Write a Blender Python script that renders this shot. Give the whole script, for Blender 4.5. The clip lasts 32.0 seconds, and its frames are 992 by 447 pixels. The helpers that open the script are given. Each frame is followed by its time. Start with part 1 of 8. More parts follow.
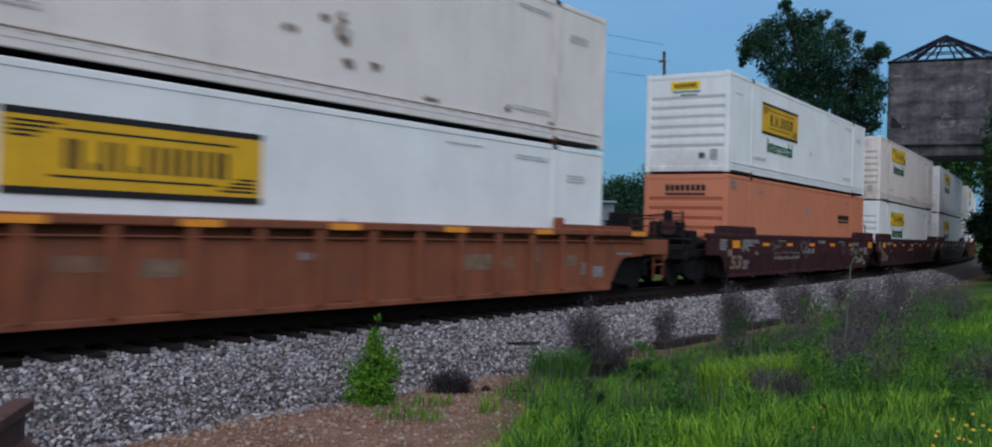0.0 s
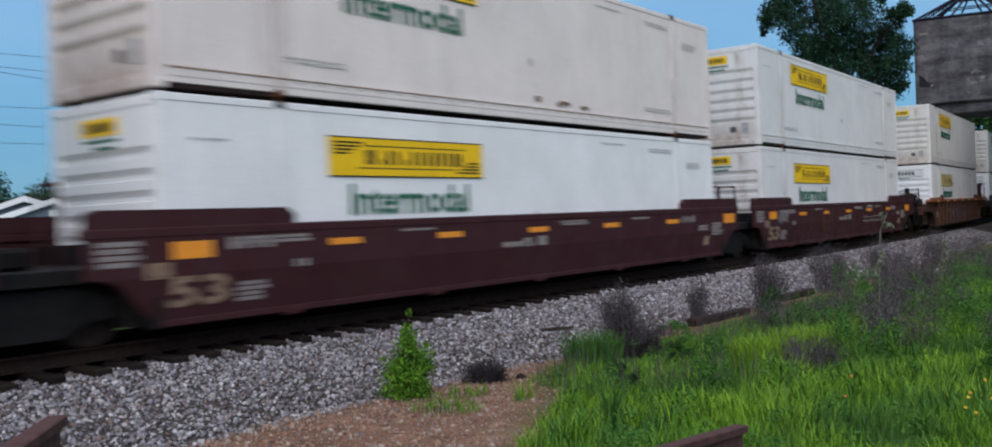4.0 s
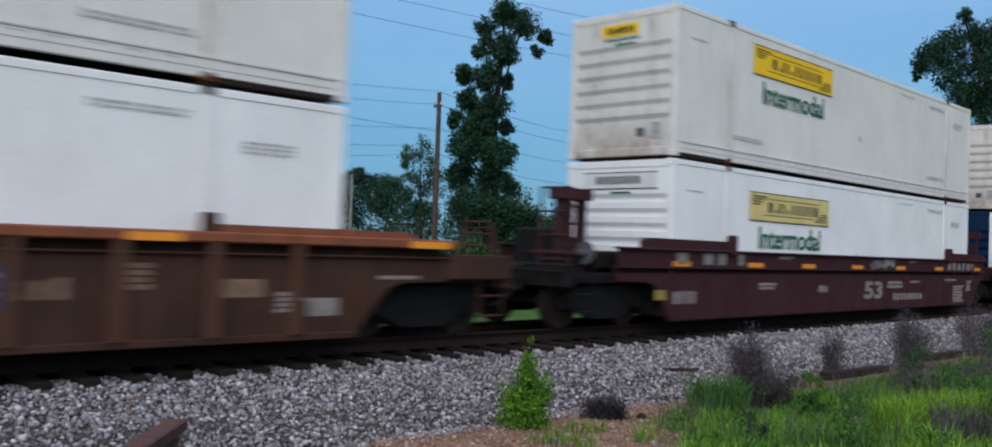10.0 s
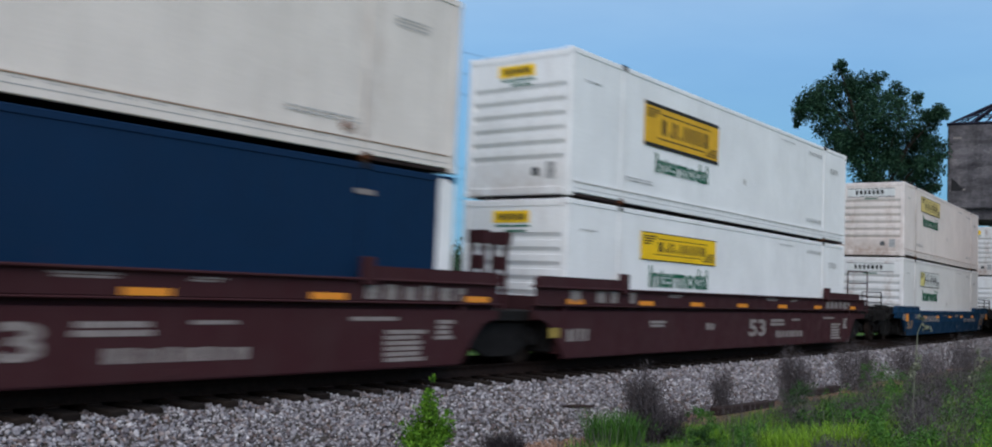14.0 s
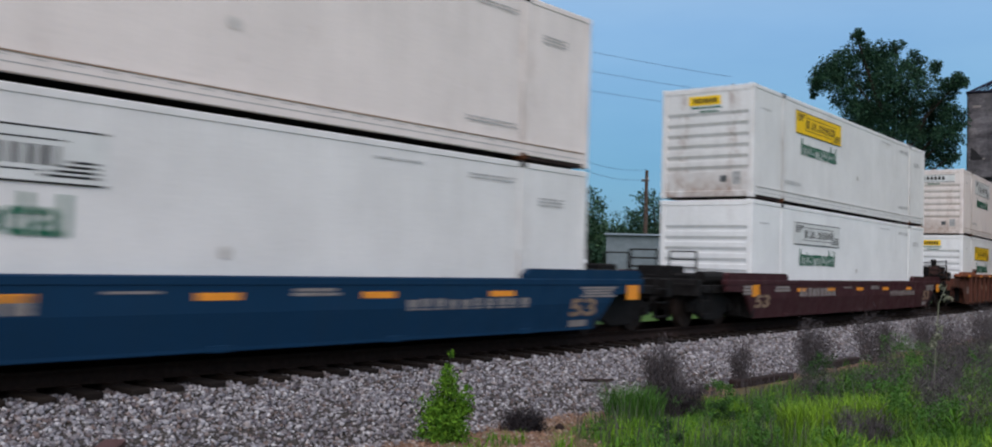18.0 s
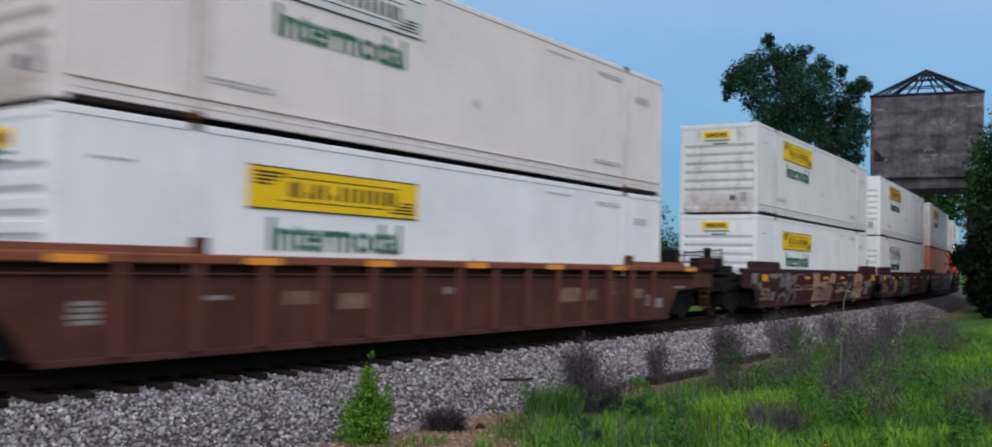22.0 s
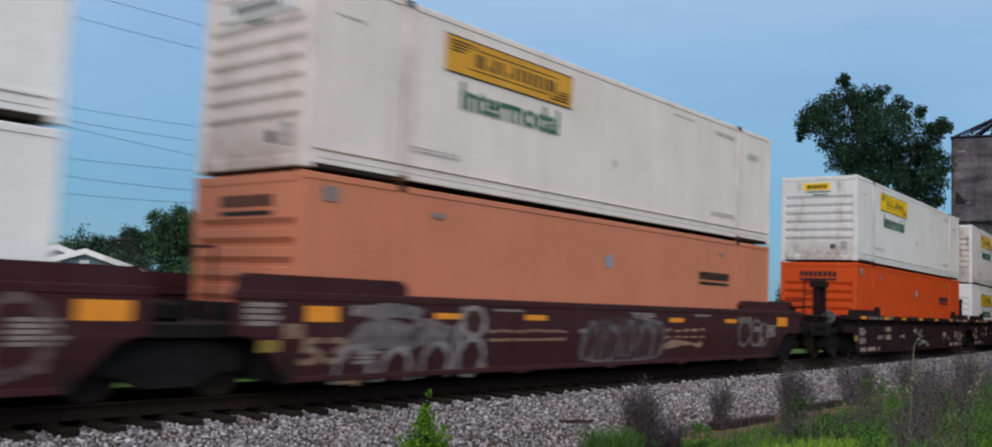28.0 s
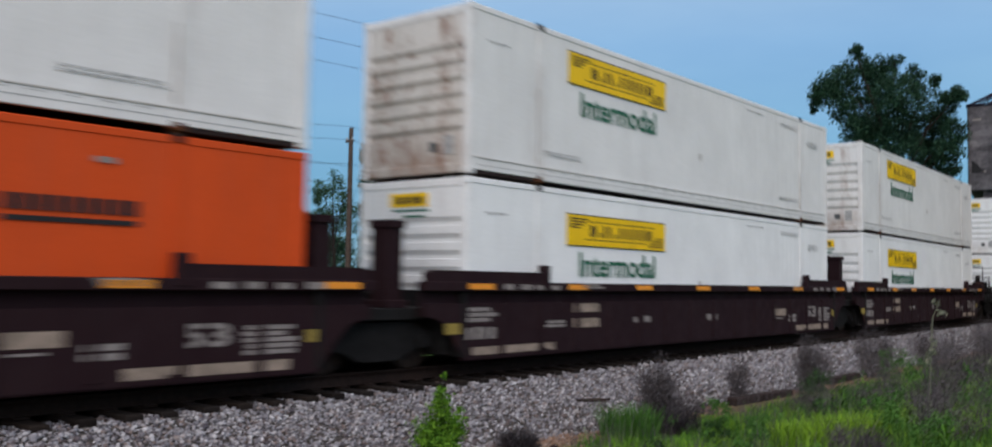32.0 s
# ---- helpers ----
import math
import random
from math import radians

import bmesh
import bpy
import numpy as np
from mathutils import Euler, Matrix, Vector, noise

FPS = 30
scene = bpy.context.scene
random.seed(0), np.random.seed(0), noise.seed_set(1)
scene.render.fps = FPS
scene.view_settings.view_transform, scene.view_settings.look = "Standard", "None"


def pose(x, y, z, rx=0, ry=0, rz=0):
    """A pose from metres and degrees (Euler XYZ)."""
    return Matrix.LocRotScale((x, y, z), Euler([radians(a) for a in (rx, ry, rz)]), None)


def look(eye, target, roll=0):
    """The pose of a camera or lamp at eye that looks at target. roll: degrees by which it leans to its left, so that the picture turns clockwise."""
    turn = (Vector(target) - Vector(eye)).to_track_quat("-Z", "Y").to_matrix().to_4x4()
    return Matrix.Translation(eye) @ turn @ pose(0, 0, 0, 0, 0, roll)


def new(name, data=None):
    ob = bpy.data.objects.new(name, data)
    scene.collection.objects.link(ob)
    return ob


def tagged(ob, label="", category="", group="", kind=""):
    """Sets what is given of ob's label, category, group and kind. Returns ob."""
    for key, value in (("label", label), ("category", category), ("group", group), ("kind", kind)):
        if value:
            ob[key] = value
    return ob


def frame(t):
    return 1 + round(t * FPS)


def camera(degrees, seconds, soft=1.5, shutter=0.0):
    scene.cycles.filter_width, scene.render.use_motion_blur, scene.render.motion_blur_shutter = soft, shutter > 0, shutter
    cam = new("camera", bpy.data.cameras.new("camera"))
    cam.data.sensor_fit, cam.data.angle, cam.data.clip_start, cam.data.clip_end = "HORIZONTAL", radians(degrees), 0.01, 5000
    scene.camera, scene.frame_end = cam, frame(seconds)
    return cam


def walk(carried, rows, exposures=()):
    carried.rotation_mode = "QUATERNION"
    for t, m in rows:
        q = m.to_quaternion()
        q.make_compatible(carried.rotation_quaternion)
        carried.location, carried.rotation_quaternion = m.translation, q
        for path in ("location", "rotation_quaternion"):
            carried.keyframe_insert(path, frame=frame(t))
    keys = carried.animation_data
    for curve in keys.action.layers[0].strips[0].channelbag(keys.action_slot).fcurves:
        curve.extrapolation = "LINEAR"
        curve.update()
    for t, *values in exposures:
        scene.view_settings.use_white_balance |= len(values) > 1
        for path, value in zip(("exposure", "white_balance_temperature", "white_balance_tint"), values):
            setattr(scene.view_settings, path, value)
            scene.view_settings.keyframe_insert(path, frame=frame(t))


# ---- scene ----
# ---------------------------------------------------------------- plan
# z = 0 is the top of the rail; the track runs along +y at x = -TRACK and bends to the left with distance.
TRACK, BEND, BEND_FROM = 11.893, 0.00158, 3.35
EXPO, SUN_AZ, SUN_EL, SUN_POWER, SKY = 1.0, 140.0, 38.0, 1.15, 0.06


def on_track(s, side=0.0):
    """Place and heading (radians) at arc length s on the track's centre line, side metres to its right."""
    d = max(s - BEND_FROM, 0.0)
    a = BEND * d
    x, y = -TRACK - (1 - math.cos(a)) / BEND, (BEND_FROM + math.sin(a) / BEND if s > BEND_FROM else s)
    return x + side * math.cos(a), y + side * math.sin(a), a


def run(t):
    """Metres that the train has gone at t seconds."""
    u = (t - 16) / 16
    return 9.8818 * t + 16 * (0.10575 * u * u - 0.04342 * u ** 3)


def smooth(a, b, v):
    v = min(max((v - a) / (b - a), 0.0), 1.0)
    return v * v * (3 - 2 * v)


def ground_z(x, y):
    """Height of the ground."""
    d = x + TRACK + (0.5 * BEND * max(y - BEND_FROM, 0) ** 2 if y < 300 else 0)
    z = -0.80 + 0.42 * smooth(4.5, 10.5, d) - 0.25 * smooth(-4, -14, d) + 0.85 * smooth(-12, -28, d) * smooth(30, 44, y)
    if abs(d) < 3.6:
        z -= 0.08
    near = max(0.0, 1 - (abs(x + 4) + abs(y - 14)) / 90)
    return z + near * 0.10 * noise.noise(Vector((x * 0.35, y * 0.35, 3.1)))

# ---------------------------------------------------------------- camera
cam = camera(54.8, 32.0, soft=1.9, shutter=0.75)
EYE = 1.406
ROWS = [
    (0.0, 0.0592, -0.0201, -0.0266, 36.701, 0.364, -1.524),
    (0.5, 0.0798, -0.0077, -0.0073, 37.595, -0.065, -1.128),
    (1.0, 0.1072, -0.0063, -0.0289, 38.539, 0.619, -0.101),
    (1.5, 0.0993, -0.0057, -0.0184, 38.635, 0.742, 1.277),
    (2.0, 0.1263, -0.0027, -0.0055, 38.553, 0.9, 1.233),
    (2.5, 0.1656, 0.0227, -0.0068, 39.136, 0.662, 0.841),
    (4.5, 0.1742, -0.035, -0.0026, 38.451, -0.525, 2.454),
    (5.0, 0.1533, -0.0514, 0.0082, 38.116, -0.378, 0.901),
    (5.5, 0.1135, -0.0589, -0.0075, 37.875, 0.445, 0.886),
    (6.0, 0.051, -0.0816, -0.0118, 37.606, 0.524, 0.897),
    (6.5, 0.0237, -0.0982, -0.009, 38.297, 0.097, 0.871),
    (7.0, 0.0054, -0.0704, -0.0144, 38.342, -0.754, 0.882),
    (7.5, -0.0076, -0.0049, -0.0062, 39.212, -0.696, 0.277),
    (8.0, -0.0157, 0.0493, -0.0079, 42.091, 1.094, -1.146),
    (8.5, -0.0452, 0.085, -0.009, 44.063, 1.465, -1.645),
    (9.0, -0.0476, 0.1106, -0.01, 44.969, 1.594, -1.604),
    (9.5, -0.0555, 0.1226, -0.013, 45.244, 1.175, -1.635),
    (10.0, -0.0629, 0.1254, -0.0121, 45.955, 1.307, -2.035),
    (10.5, -0.0762, 0.109, -0.0067, 46.562, 1.287, -1.91),
    (11.0, -0.0923, 0.0803, -0.0014, 46.286, 1.036, -1.737),
    (11.5, -0.0985, 0.0318, 0.0003, 45.272, 0.926, -1.898),
    (12.0, -0.1054, -0.021, -0.0173, 45.311, 0.122, -2.271),
    (12.5, -0.0966, -0.0504, -0.0034, 43.728, 1.087, -2.263),
    (13.0, -0.0847, -0.0754, -0.0056, 40.541, 2.673, -2.477),
    (13.5, -0.0526, -0.0511, -0.0026, 39.407, 3.939, -2.413),
    (14.0, -0.0537, -0.0168, -0.0006, 39.658, 3.744, -2.357),
    (14.5, -0.0571, 0.0047, 0.0086, 39.987, 3.293, -2.126),
    (15.0, -0.0646, 0.0003, -0.0008, 40.09, 2.954, -1.967),
    (15.5, -0.0759, -0.0149, 0.0099, 39.973, 2.591, -2.011),
    (17.5, -0.0746, 0.0062, -0.0032, 40.428, 2.271, -1.552),
    (18.0, -0.093, -0.0016, -0.0087, 40.607, 2.265, -1.662),
    (18.5, -0.1028, 0.0101, -0.0153, 41.361, 2.218, -1.475),
    (19.0, -0.1033, 0.0119, 0.0004, 41.427, 1.99, -1.341),
    (19.5, -0.0901, 0.002, 0.0037, 40.626, 2.01, -1.435),
    (20.0, -0.097, -0.0238, -0.0078, 39.858, 2.308, -1.553),
    (20.5, -0.0828, -0.0176, -0.0028, 39.218, 2.466, -1.511),
    (21.0, -0.0757, -0.0211, -0.0006, 38.328, 2.541, -1.391),
    (21.5, -0.0593, -0.0294, 0.0002, 36.89, 2.512, -1.129),
    (22.0, -0.0686, -0.0321, -0.0076, 35.825, 2.415, -1.258),
    (22.5, -0.0731, -0.0141, -0.0049, 35.275, 2.235, -1.325),
    (23.0, -0.0758, -0.0004, -0.0027, 35.306, 2.259, -1.347),
    (23.5, -0.0585, -0.0019, 0.0132, 35.624, 2.622, -1.347),
    (24.0, -0.0219, 0.027, 0.0194, 36.383, 3.132, -1.578),
    (24.5, -0.0009, 0.0436, 0.0265, 37.41, 3.645, -2.082),
    (26.5, 0.0636, -0.0076, 0.019, 39.44, 3.765, -1.495),
    (27.0, 0.064, 0.0425, 0.0175, 40.25, 3.597, -2.058),
    (27.5, 0.0748, 0.03, 0.0121, 39.854, 4.233, -2.147),
    (28.0, 0.0987, -0.0156, 0.0225, 39.995, 4.584, -2.23),
    (28.5, 0.1048, -0.0305, 0.0258, 39.773, 3.869, -2.329),
    (29.0, 0.1008, -0.0433, 0.0139, 38.88, 3.8, -2.103),
    (29.5, 0.1034, -0.0346, 0.0132, 39.091, 3.761, -2.069),
    (30.0, 0.0848, -0.0223, 0.0197, 39.825, 3.736, -2.175),
    (30.5, 0.0892, -0.0216, 0.014, 40.42, 3.954, -2.632),
    (31.0, 0.0903, -0.0207, 0.0128, 40.219, 4.087, -2.606),
    (31.5, 0.0654, 0.0327, 0.0082, 40.055, 4.281, -2.489),
    (32.0, 0.0695, 0.0666, 0.0199, 40.911, 3.416, -0.864),
]
walk(cam, [(t, pose(x, y, EYE + z, 90 + pitch, roll, yaw)) for t, x, y, z, yaw, pitch, roll in ROWS],
     [(0.0, EXPO - 0.3, 6050, 10), (0.25, EXPO, 6100, 10), (2.0, EXPO, 6350, 12), (5.0, EXPO, 6350, 11), (13.0, EXPO, 6250, 10), (18.0, EXPO, 6600, 13),
      (22.0, EXPO, 6450, 13), (24.0, EXPO, 6800, 16), (28.0, EXPO, 6850, 14), (28.8, EXPO, 6200, 3), (29.5, EXPO, 6100, 2), (30.4, EXPO, 6250, 7), (31.2, EXPO, 6500, 10), (32.0, EXPO, 6700, 12)])

# ---------------------------------------------------------------- world and light
world = bpy.data.worlds.new("dusk_sky")
scene.world = world
world.use_nodes = True
wn, wl = world.node_tree.nodes, world.node_tree.links
wn.clear()
w_out = wn.new("ShaderNodeOutputWorld")
w_bg = wn.new("ShaderNodeBackground")
w_sky = wn.new("ShaderNodeTexSky")
w_sky.sky_type = "NISHITA"
w_sky.sun_disc = False
w_sky.sun_elevation = radians(SUN_EL)
w_sky.sun_rotation = radians(SUN_AZ)
w_sky.air_density, w_sky.dust_density, w_sky.ozone_density = 1.0, 0.6, 2.2
w_bg.inputs["Strength"].default_value = SKY
# evening cloud: teal-blue low down, paler and brighter towards the zenith, with soft streaks
w_co = wn.new("ShaderNodeTexCoord")
w_sep = wn.new("ShaderNodeSeparateXYZ")
w_grad = wn.new("ShaderNodeValToRGB")
GRAD = [(0.0, (0.064, 0.246, 0.402)), (0.10, (0.102, 0.312, 0.502)), (0.24, (0.212, 0.408, 0.640)), (0.45, (0.43, 0.545, 0.70)), (1.0, (0.91, 0.92, 0.955))]
while len(w_grad.color_ramp.elements) < len(GRAD):
    w_grad.color_ramp.elements.new(0.5)
for e, (q, c) in zip(w_grad.color_ramp.elements, GRAD):
    e.position, e.color = q, (*c, 1)
w_map = wn.new("ShaderNodeMapping")
w_map.inputs["Scale"].default_value = (1.0, 1.0, 3.5)
w_noise = wn.new("ShaderNodeTexNoise")
w_noise.inputs["Scale"].default_value = 2.2
w_noise.inputs["Detail"].default_value = 5.0
w_noise.inputs["Roughness"].default_value = 0.55
w_ramp = wn.new("ShaderNodeValToRGB")
w_ramp.color_ramp.elements[0].position, w_ramp.color_ramp.elements[1].position = 0.35, 0.70
w_ramp.color_ramp.elements[0].color, w_ramp.color_ramp.elements[1].color = (9.0, 9.4, 9.8, 1), (11.6, 11.0, 10.6, 1)
w_mul = wn.new("ShaderNodeMix")
w_mul.data_type, w_mul.blend_type = "RGBA", "MULTIPLY"
w_mul.inputs["Factor"].default_value = 1.0
w_mix = wn.new("ShaderNodeMix")
w_mix.data_type = "RGBA"
w_mix.inputs["Factor"].default_value = 0.85
wl.new(w_co.outputs["Generated"], w_sep.inputs["Vector"])
wl.new(w_sep.outputs["Z"], w_grad.inputs["Fac"])
wl.new(w_co.outputs["Generated"], w_map.inputs["Vector"])
wl.new(w_map.outputs["Vector"], w_noise.inputs["Vector"])
wl.new(w_noise.outputs["Fac"], w_ramp.inputs["Fac"])
wl.new(w_grad.outputs["Color"], w_mul.inputs["A"])
wl.new(w_ramp.outputs["Color"], w_mul.inputs["B"])
wl.new(w_sky.outputs["Color"], w_mix.inputs["A"])
wl.new(w_mul.outputs["Result"], w_mix.inputs["B"])
wl.new(w_mix.outputs["Result"], w_bg.inputs["Color"])
wl.new(w_bg.outputs["Background"], w_out.inputs["Surface"])

sun = new("sun", bpy.data.lights.new("sun", "SUN"))
sun.data.energy, sun.data.angle, sun.data.color = SUN_POWER, radians(70), (1.0, 0.925, 0.885)
sun.matrix_world = look((0, 0, 60), (60 * -math.sin(radians(SUN_AZ)) * 1.0, 60 * -math.cos(radians(SUN_AZ)), 60 - 60 * math.tan(radians(SUN_EL))))

# ---------------------------------------------------------------- materials
def mat(name, build):
    m = bpy.data.materials.new(name)
    m.use_nodes = True
    nt = m.node_tree
    bsdf = nt.nodes["Principled BSDF"]
    build(nt, bsdf)
    return m


def tex_noise(nt, scale, detail=4.0, rough=0.55, stretch=None, co="Object"):
    c = nt.nodes.new("ShaderNodeTexCoord")
    n = nt.nodes.new("ShaderNodeTexNoise")
    n.inputs["Scale"].default_value = scale
    n.inputs["Detail"].default_value = detail
    n.inputs["Roughness"].default_value = rough
    if stretch:
        mp = nt.nodes.new("ShaderNodeMapping")
        mp.inputs["Scale"].default_value = stretch
        nt.links.new(c.outputs[co], mp.inputs["Vector"])
        nt.links.new(mp.outputs["Vector"], n.inputs["Vector"])
    else:
        nt.links.new(c.outputs[co], n.inputs["Vector"])
    return n.outputs["Fac"]


def ramp(nt, fac, stops):
    r = nt.nodes.new("ShaderNodeValToRGB")
    el = r.color_ramp.elements
    while len(el) < len(stops):
        el.new(0.5)
    for e, (p, c) in zip(el, stops):
        e.position, e.color = p, (*c, 1) if len(c) == 3 else c
    nt.links.new(fac, r.inputs["Fac"])
    return r.outputs["Color"]


def mix(nt, fac, a, b, mode="MIX"):
    m = nt.nodes.new("ShaderNodeMix")
    m.data_type, m.blend_type = "RGBA", mode
    for key, v in (("Factor", fac), ("A", a), ("B", b)):
        s = m.inputs[key]
        if isinstance(v, bpy.types.NodeSocket):
            nt.links.new(v, s)
        elif key == "Factor":
            s.default_value = v
        else:
            s.default_value = (*v, 1)
    return m.outputs["Result"]


def bump(nt, bsdf, height, strength, distance):
    b = nt.nodes.new("ShaderNodeBump")
    b.inputs["Strength"].default_value, b.inputs["Distance"].default_value = strength, distance
    nt.links.new(height, b.inputs["Height"])
    nt.links.new(b.outputs["Normal"], bsdf.inputs["Normal"])


def g(v):
    return (v, v, v)


def paint(name, col, dirt=0.25, rust=0.12, rough=0.5, grime=(0.16, 0.13, 0.10), rust_col=(0.16, 0.06, 0.025), spec=0.3, bars=0.0, mottle=None, posts=0.0, foot=0.0):
    """Old paint on steel: blotches, upright run-down streaks, grime and patches of rust."""
    def build(nt, b):
        blotch = ramp(nt, tex_noise(nt, 0.7, 5, 0.6), [(0.3, tuple(c * 0.90 for c in col)), (0.7, tuple(min(1, c * 1.04) for c in col))])
        streak = ramp(nt, tex_noise(nt, 1.0, 6, 0.65, (3.5, 3.5, 0.35)), [(0.48, g(0)), (0.80, g(dirt))])
        c1 = mix(nt, streak, blotch, grime)
        spots = ramp(nt, tex_noise(nt, 1.9, 8, 0.72, (1.4, 1.4, 0.6)), [(0.66 - rust * 0.5, g(0)), (0.78 - rust * 0.4, g(min(1.0, rust * 4.0)))])
        c2 = mix(nt, spots, c1, rust_col)
        if mottle:
            # dusty and flaked patches
            big = ramp(nt, tex_noise(nt, 1.25, 7, 0.68, (1.0, 1.0, 0.8)), [(0.42, g(0)), (0.62, g(mottle[1]))])
            c2 = mix(nt, big, c2, mottle[0])
            runs = ramp(nt, tex_noise(nt, 1.0, 5, 0.6, (6.0, 6.0, 0.5)), [(0.50, g(0)), (0.72, g(mottle[1] * 0.7))])
            c2 = mix(nt, runs, c2, mottle[0])
        if posts:
            # rust stains about the stacking posts
            co = nt.nodes.new("ShaderNodeTexCoord")
            sep = nt.nodes.new("ShaderNodeSeparateXYZ")
            nt.links.new(co.outputs["Object"], sep.inputs["Vector"])
            ab = nt.nodes.new("ShaderNodeMath"); ab.operation = "ABSOLUTE"
            nt.links.new(sep.outputs["Y"], ab.inputs[0])
            tn = nt.nodes.new("ShaderNodeMath"); tn.operation = "MULTIPLY"
            tn.inputs[1].default_value = 0.1
            nt.links.new(ab.outputs[0], tn.inputs[0])
            band = ramp(nt, tn.outputs[0], [(0.575, g(0)), (0.605, g(1)), (0.62, g(1)), (0.66, g(0)), (0.775, g(0)), (0.805, g(1))])
            patch = ramp(nt, tex_noise(nt, 2.2, 7, 0.7, (2.2, 2.2, 0.7)), [(0.45, g(0)), (0.65, g(posts))])
            c2 = mix(nt, mix(nt, 1.0, band, patch, "MULTIPLY"), c2, (0.26, 0.15, 0.10))
        if bars:
            # rust run down from the lock bars
            co = nt.nodes.new("ShaderNodeTexCoord")
            sep = nt.nodes.new("ShaderNodeSeparateXYZ")
            nt.links.new(co.outputs["Object"], sep.inputs["Vector"])
            ab = nt.nodes.new("ShaderNodeMath"); ab.operation = "ABSOLUTE"
            nt.links.new(sep.outputs["X"], ab.inputs[0])
            band = ramp(nt, ab.outputs[0], [(0.50, g(0)), (0.62, g(1)), (0.82, g(1)), (0.95, g(0.1)), (1.0, g(0.1))])
            patch = ramp(nt, tex_noise(nt, 2.6, 7, 0.7, (1.6, 1.6, 0.9)), [(0.46, g(0)), (0.66, g(bars))])
            c2 = mix(nt, mix(nt, 1.0, band, patch, "MULTIPLY"), c2, (0.22, 0.10, 0.055))
        if foot:
            # brown road dirt and rust splashed up from the bottom sill
            co = nt.nodes.new("ShaderNodeTexCoord")
            sep = nt.nodes.new("ShaderNodeSeparateXYZ")
            nt.links.new(co.outputs["Object"], sep.inputs["Vector"])
            rise = ramp(nt, sep.outputs["Z"], [(0.0, g(1)), (0.22, g(0.85)), (0.5, g(0.40)), (0.95, g(0))])
            splash = ramp(nt, tex_noise(nt, 1.7, 7, 0.7, (1.3, 1.3, 1.0)), [(0.34, g(0)), (0.62, g(foot))])
            c2 = mix(nt, mix(nt, 1.0, rise, splash, "MULTIPLY"), c2, (0.27, 0.165, 0.115))
        fine = ramp(nt, tex_noise(nt, 22, 3, 0.6), [(0.3, g(0.90)), (0.7, g(1.0))])
        nt.links.new(mix(nt, 1.0, c2, fine, "MULTIPLY"), b.inputs["Base Color"])
        r = ramp(nt, tex_noise(nt, 3.0, 4), [(0.3, g(rough - 0.1)), (0.7, g(min(1, rough + 0.15)))])
        nt.links.new(r, b.inputs["Roughness"])
        b.inputs["Specular IOR Level"].default_value = spec
        bump(nt, b, tex_noise(nt, 9, 4), 0.12, 0.01)
    return mat(name, build)


def plain(name, col, rough=0.6, metal=0.0, vary=0.15, scale=6.0, relief=0.15):
    """A plain surface with variation at two scales."""
    def build(nt, b):
        a = ramp(nt, tex_noise(nt, scale, 5, 0.6), [(0.3, tuple(c * (1 - vary) for c in col)), (0.7, tuple(min(1, c * (1 + vary)) for c in col))])
        f = ramp(nt, tex_noise(nt, scale * 9, 3), [(0.3, g(1 - vary * 0.6)), (0.7, g(1.0))])
        nt.links.new(mix(nt, 1.0, a, f, "MULTIPLY"), b.inputs["Base Color"])
        b.inputs["Roughness"].default_value, b.inputs["Metallic"].default_value = rough, metal
        b.inputs["Specular IOR Level"].default_value = 0.5 if rough < 0.5 or metal > 0.3 else 0.15
        bump(nt, b, tex_noise(nt, scale * 3, 4), relief, 0.01)
    return mat(name, build)


def per_piece(name, cols, rough=0.9, scale=30.0, island=False, relief=0.3):
    """Colours that change from piece to piece."""
    def build(nt, b):
        if island:
            o = nt.nodes.new("ShaderNodeNewGeometry").outputs["Random Per Island"]
        else:
            o = nt.nodes.new("ShaderNodeObjectInfo").outputs["Random"]
        n = len(cols)
        a = ramp(nt, o, [(i / max(1, n - 1), c) for i, c in enumerate(cols)])
        f = ramp(nt, tex_noise(nt, scale, 4), [(0.3, g(0.75)), (0.7, g(1.0))])
        nt.links.new(mix(nt, 1.0, a, f, "MULTIPLY"), b.inputs["Base Color"])
        b.inputs["Roughness"].default_value = rough
        b.inputs["Specular IOR Level"].default_value = 0.15
        bump(nt, b, tex_noise(nt, scale * 2, 3), relief, 0.01)
    return mat(name, build)


def leafy(name, dark, light, rough=0.65, other=None, patch=0.45):
    def build(nt, b):
        o = nt.nodes.new("ShaderNodeNewGeometry").outputs["Random Per Island"]
        a = ramp(nt, o, [(0.0, dark), (0.6, tuple((p + q) / 2 for p, q in zip(dark, light))), (1.0, light)])
        big = ramp(nt, tex_noise(nt, 0.45, 3), [(0.35, g(0.72)), (0.65, g(1.0))])
        if other:
            a = mix(nt, ramp(nt, tex_noise(nt, patch, 4, 0.6), [(0.42, g(0)), (0.60, g(1))]), a, other)
        nt.links.new(mix(nt, 1.0, a, big, "MULTIPLY"), b.inputs["Base Color"])
        b.inputs["Roughness"].default_value = rough
        b.inputs["Specular IOR Level"].default_value = 0.08
        b.inputs["Transmission Weight"].default_value = 0.0
    return mat(name, build)


M = {}
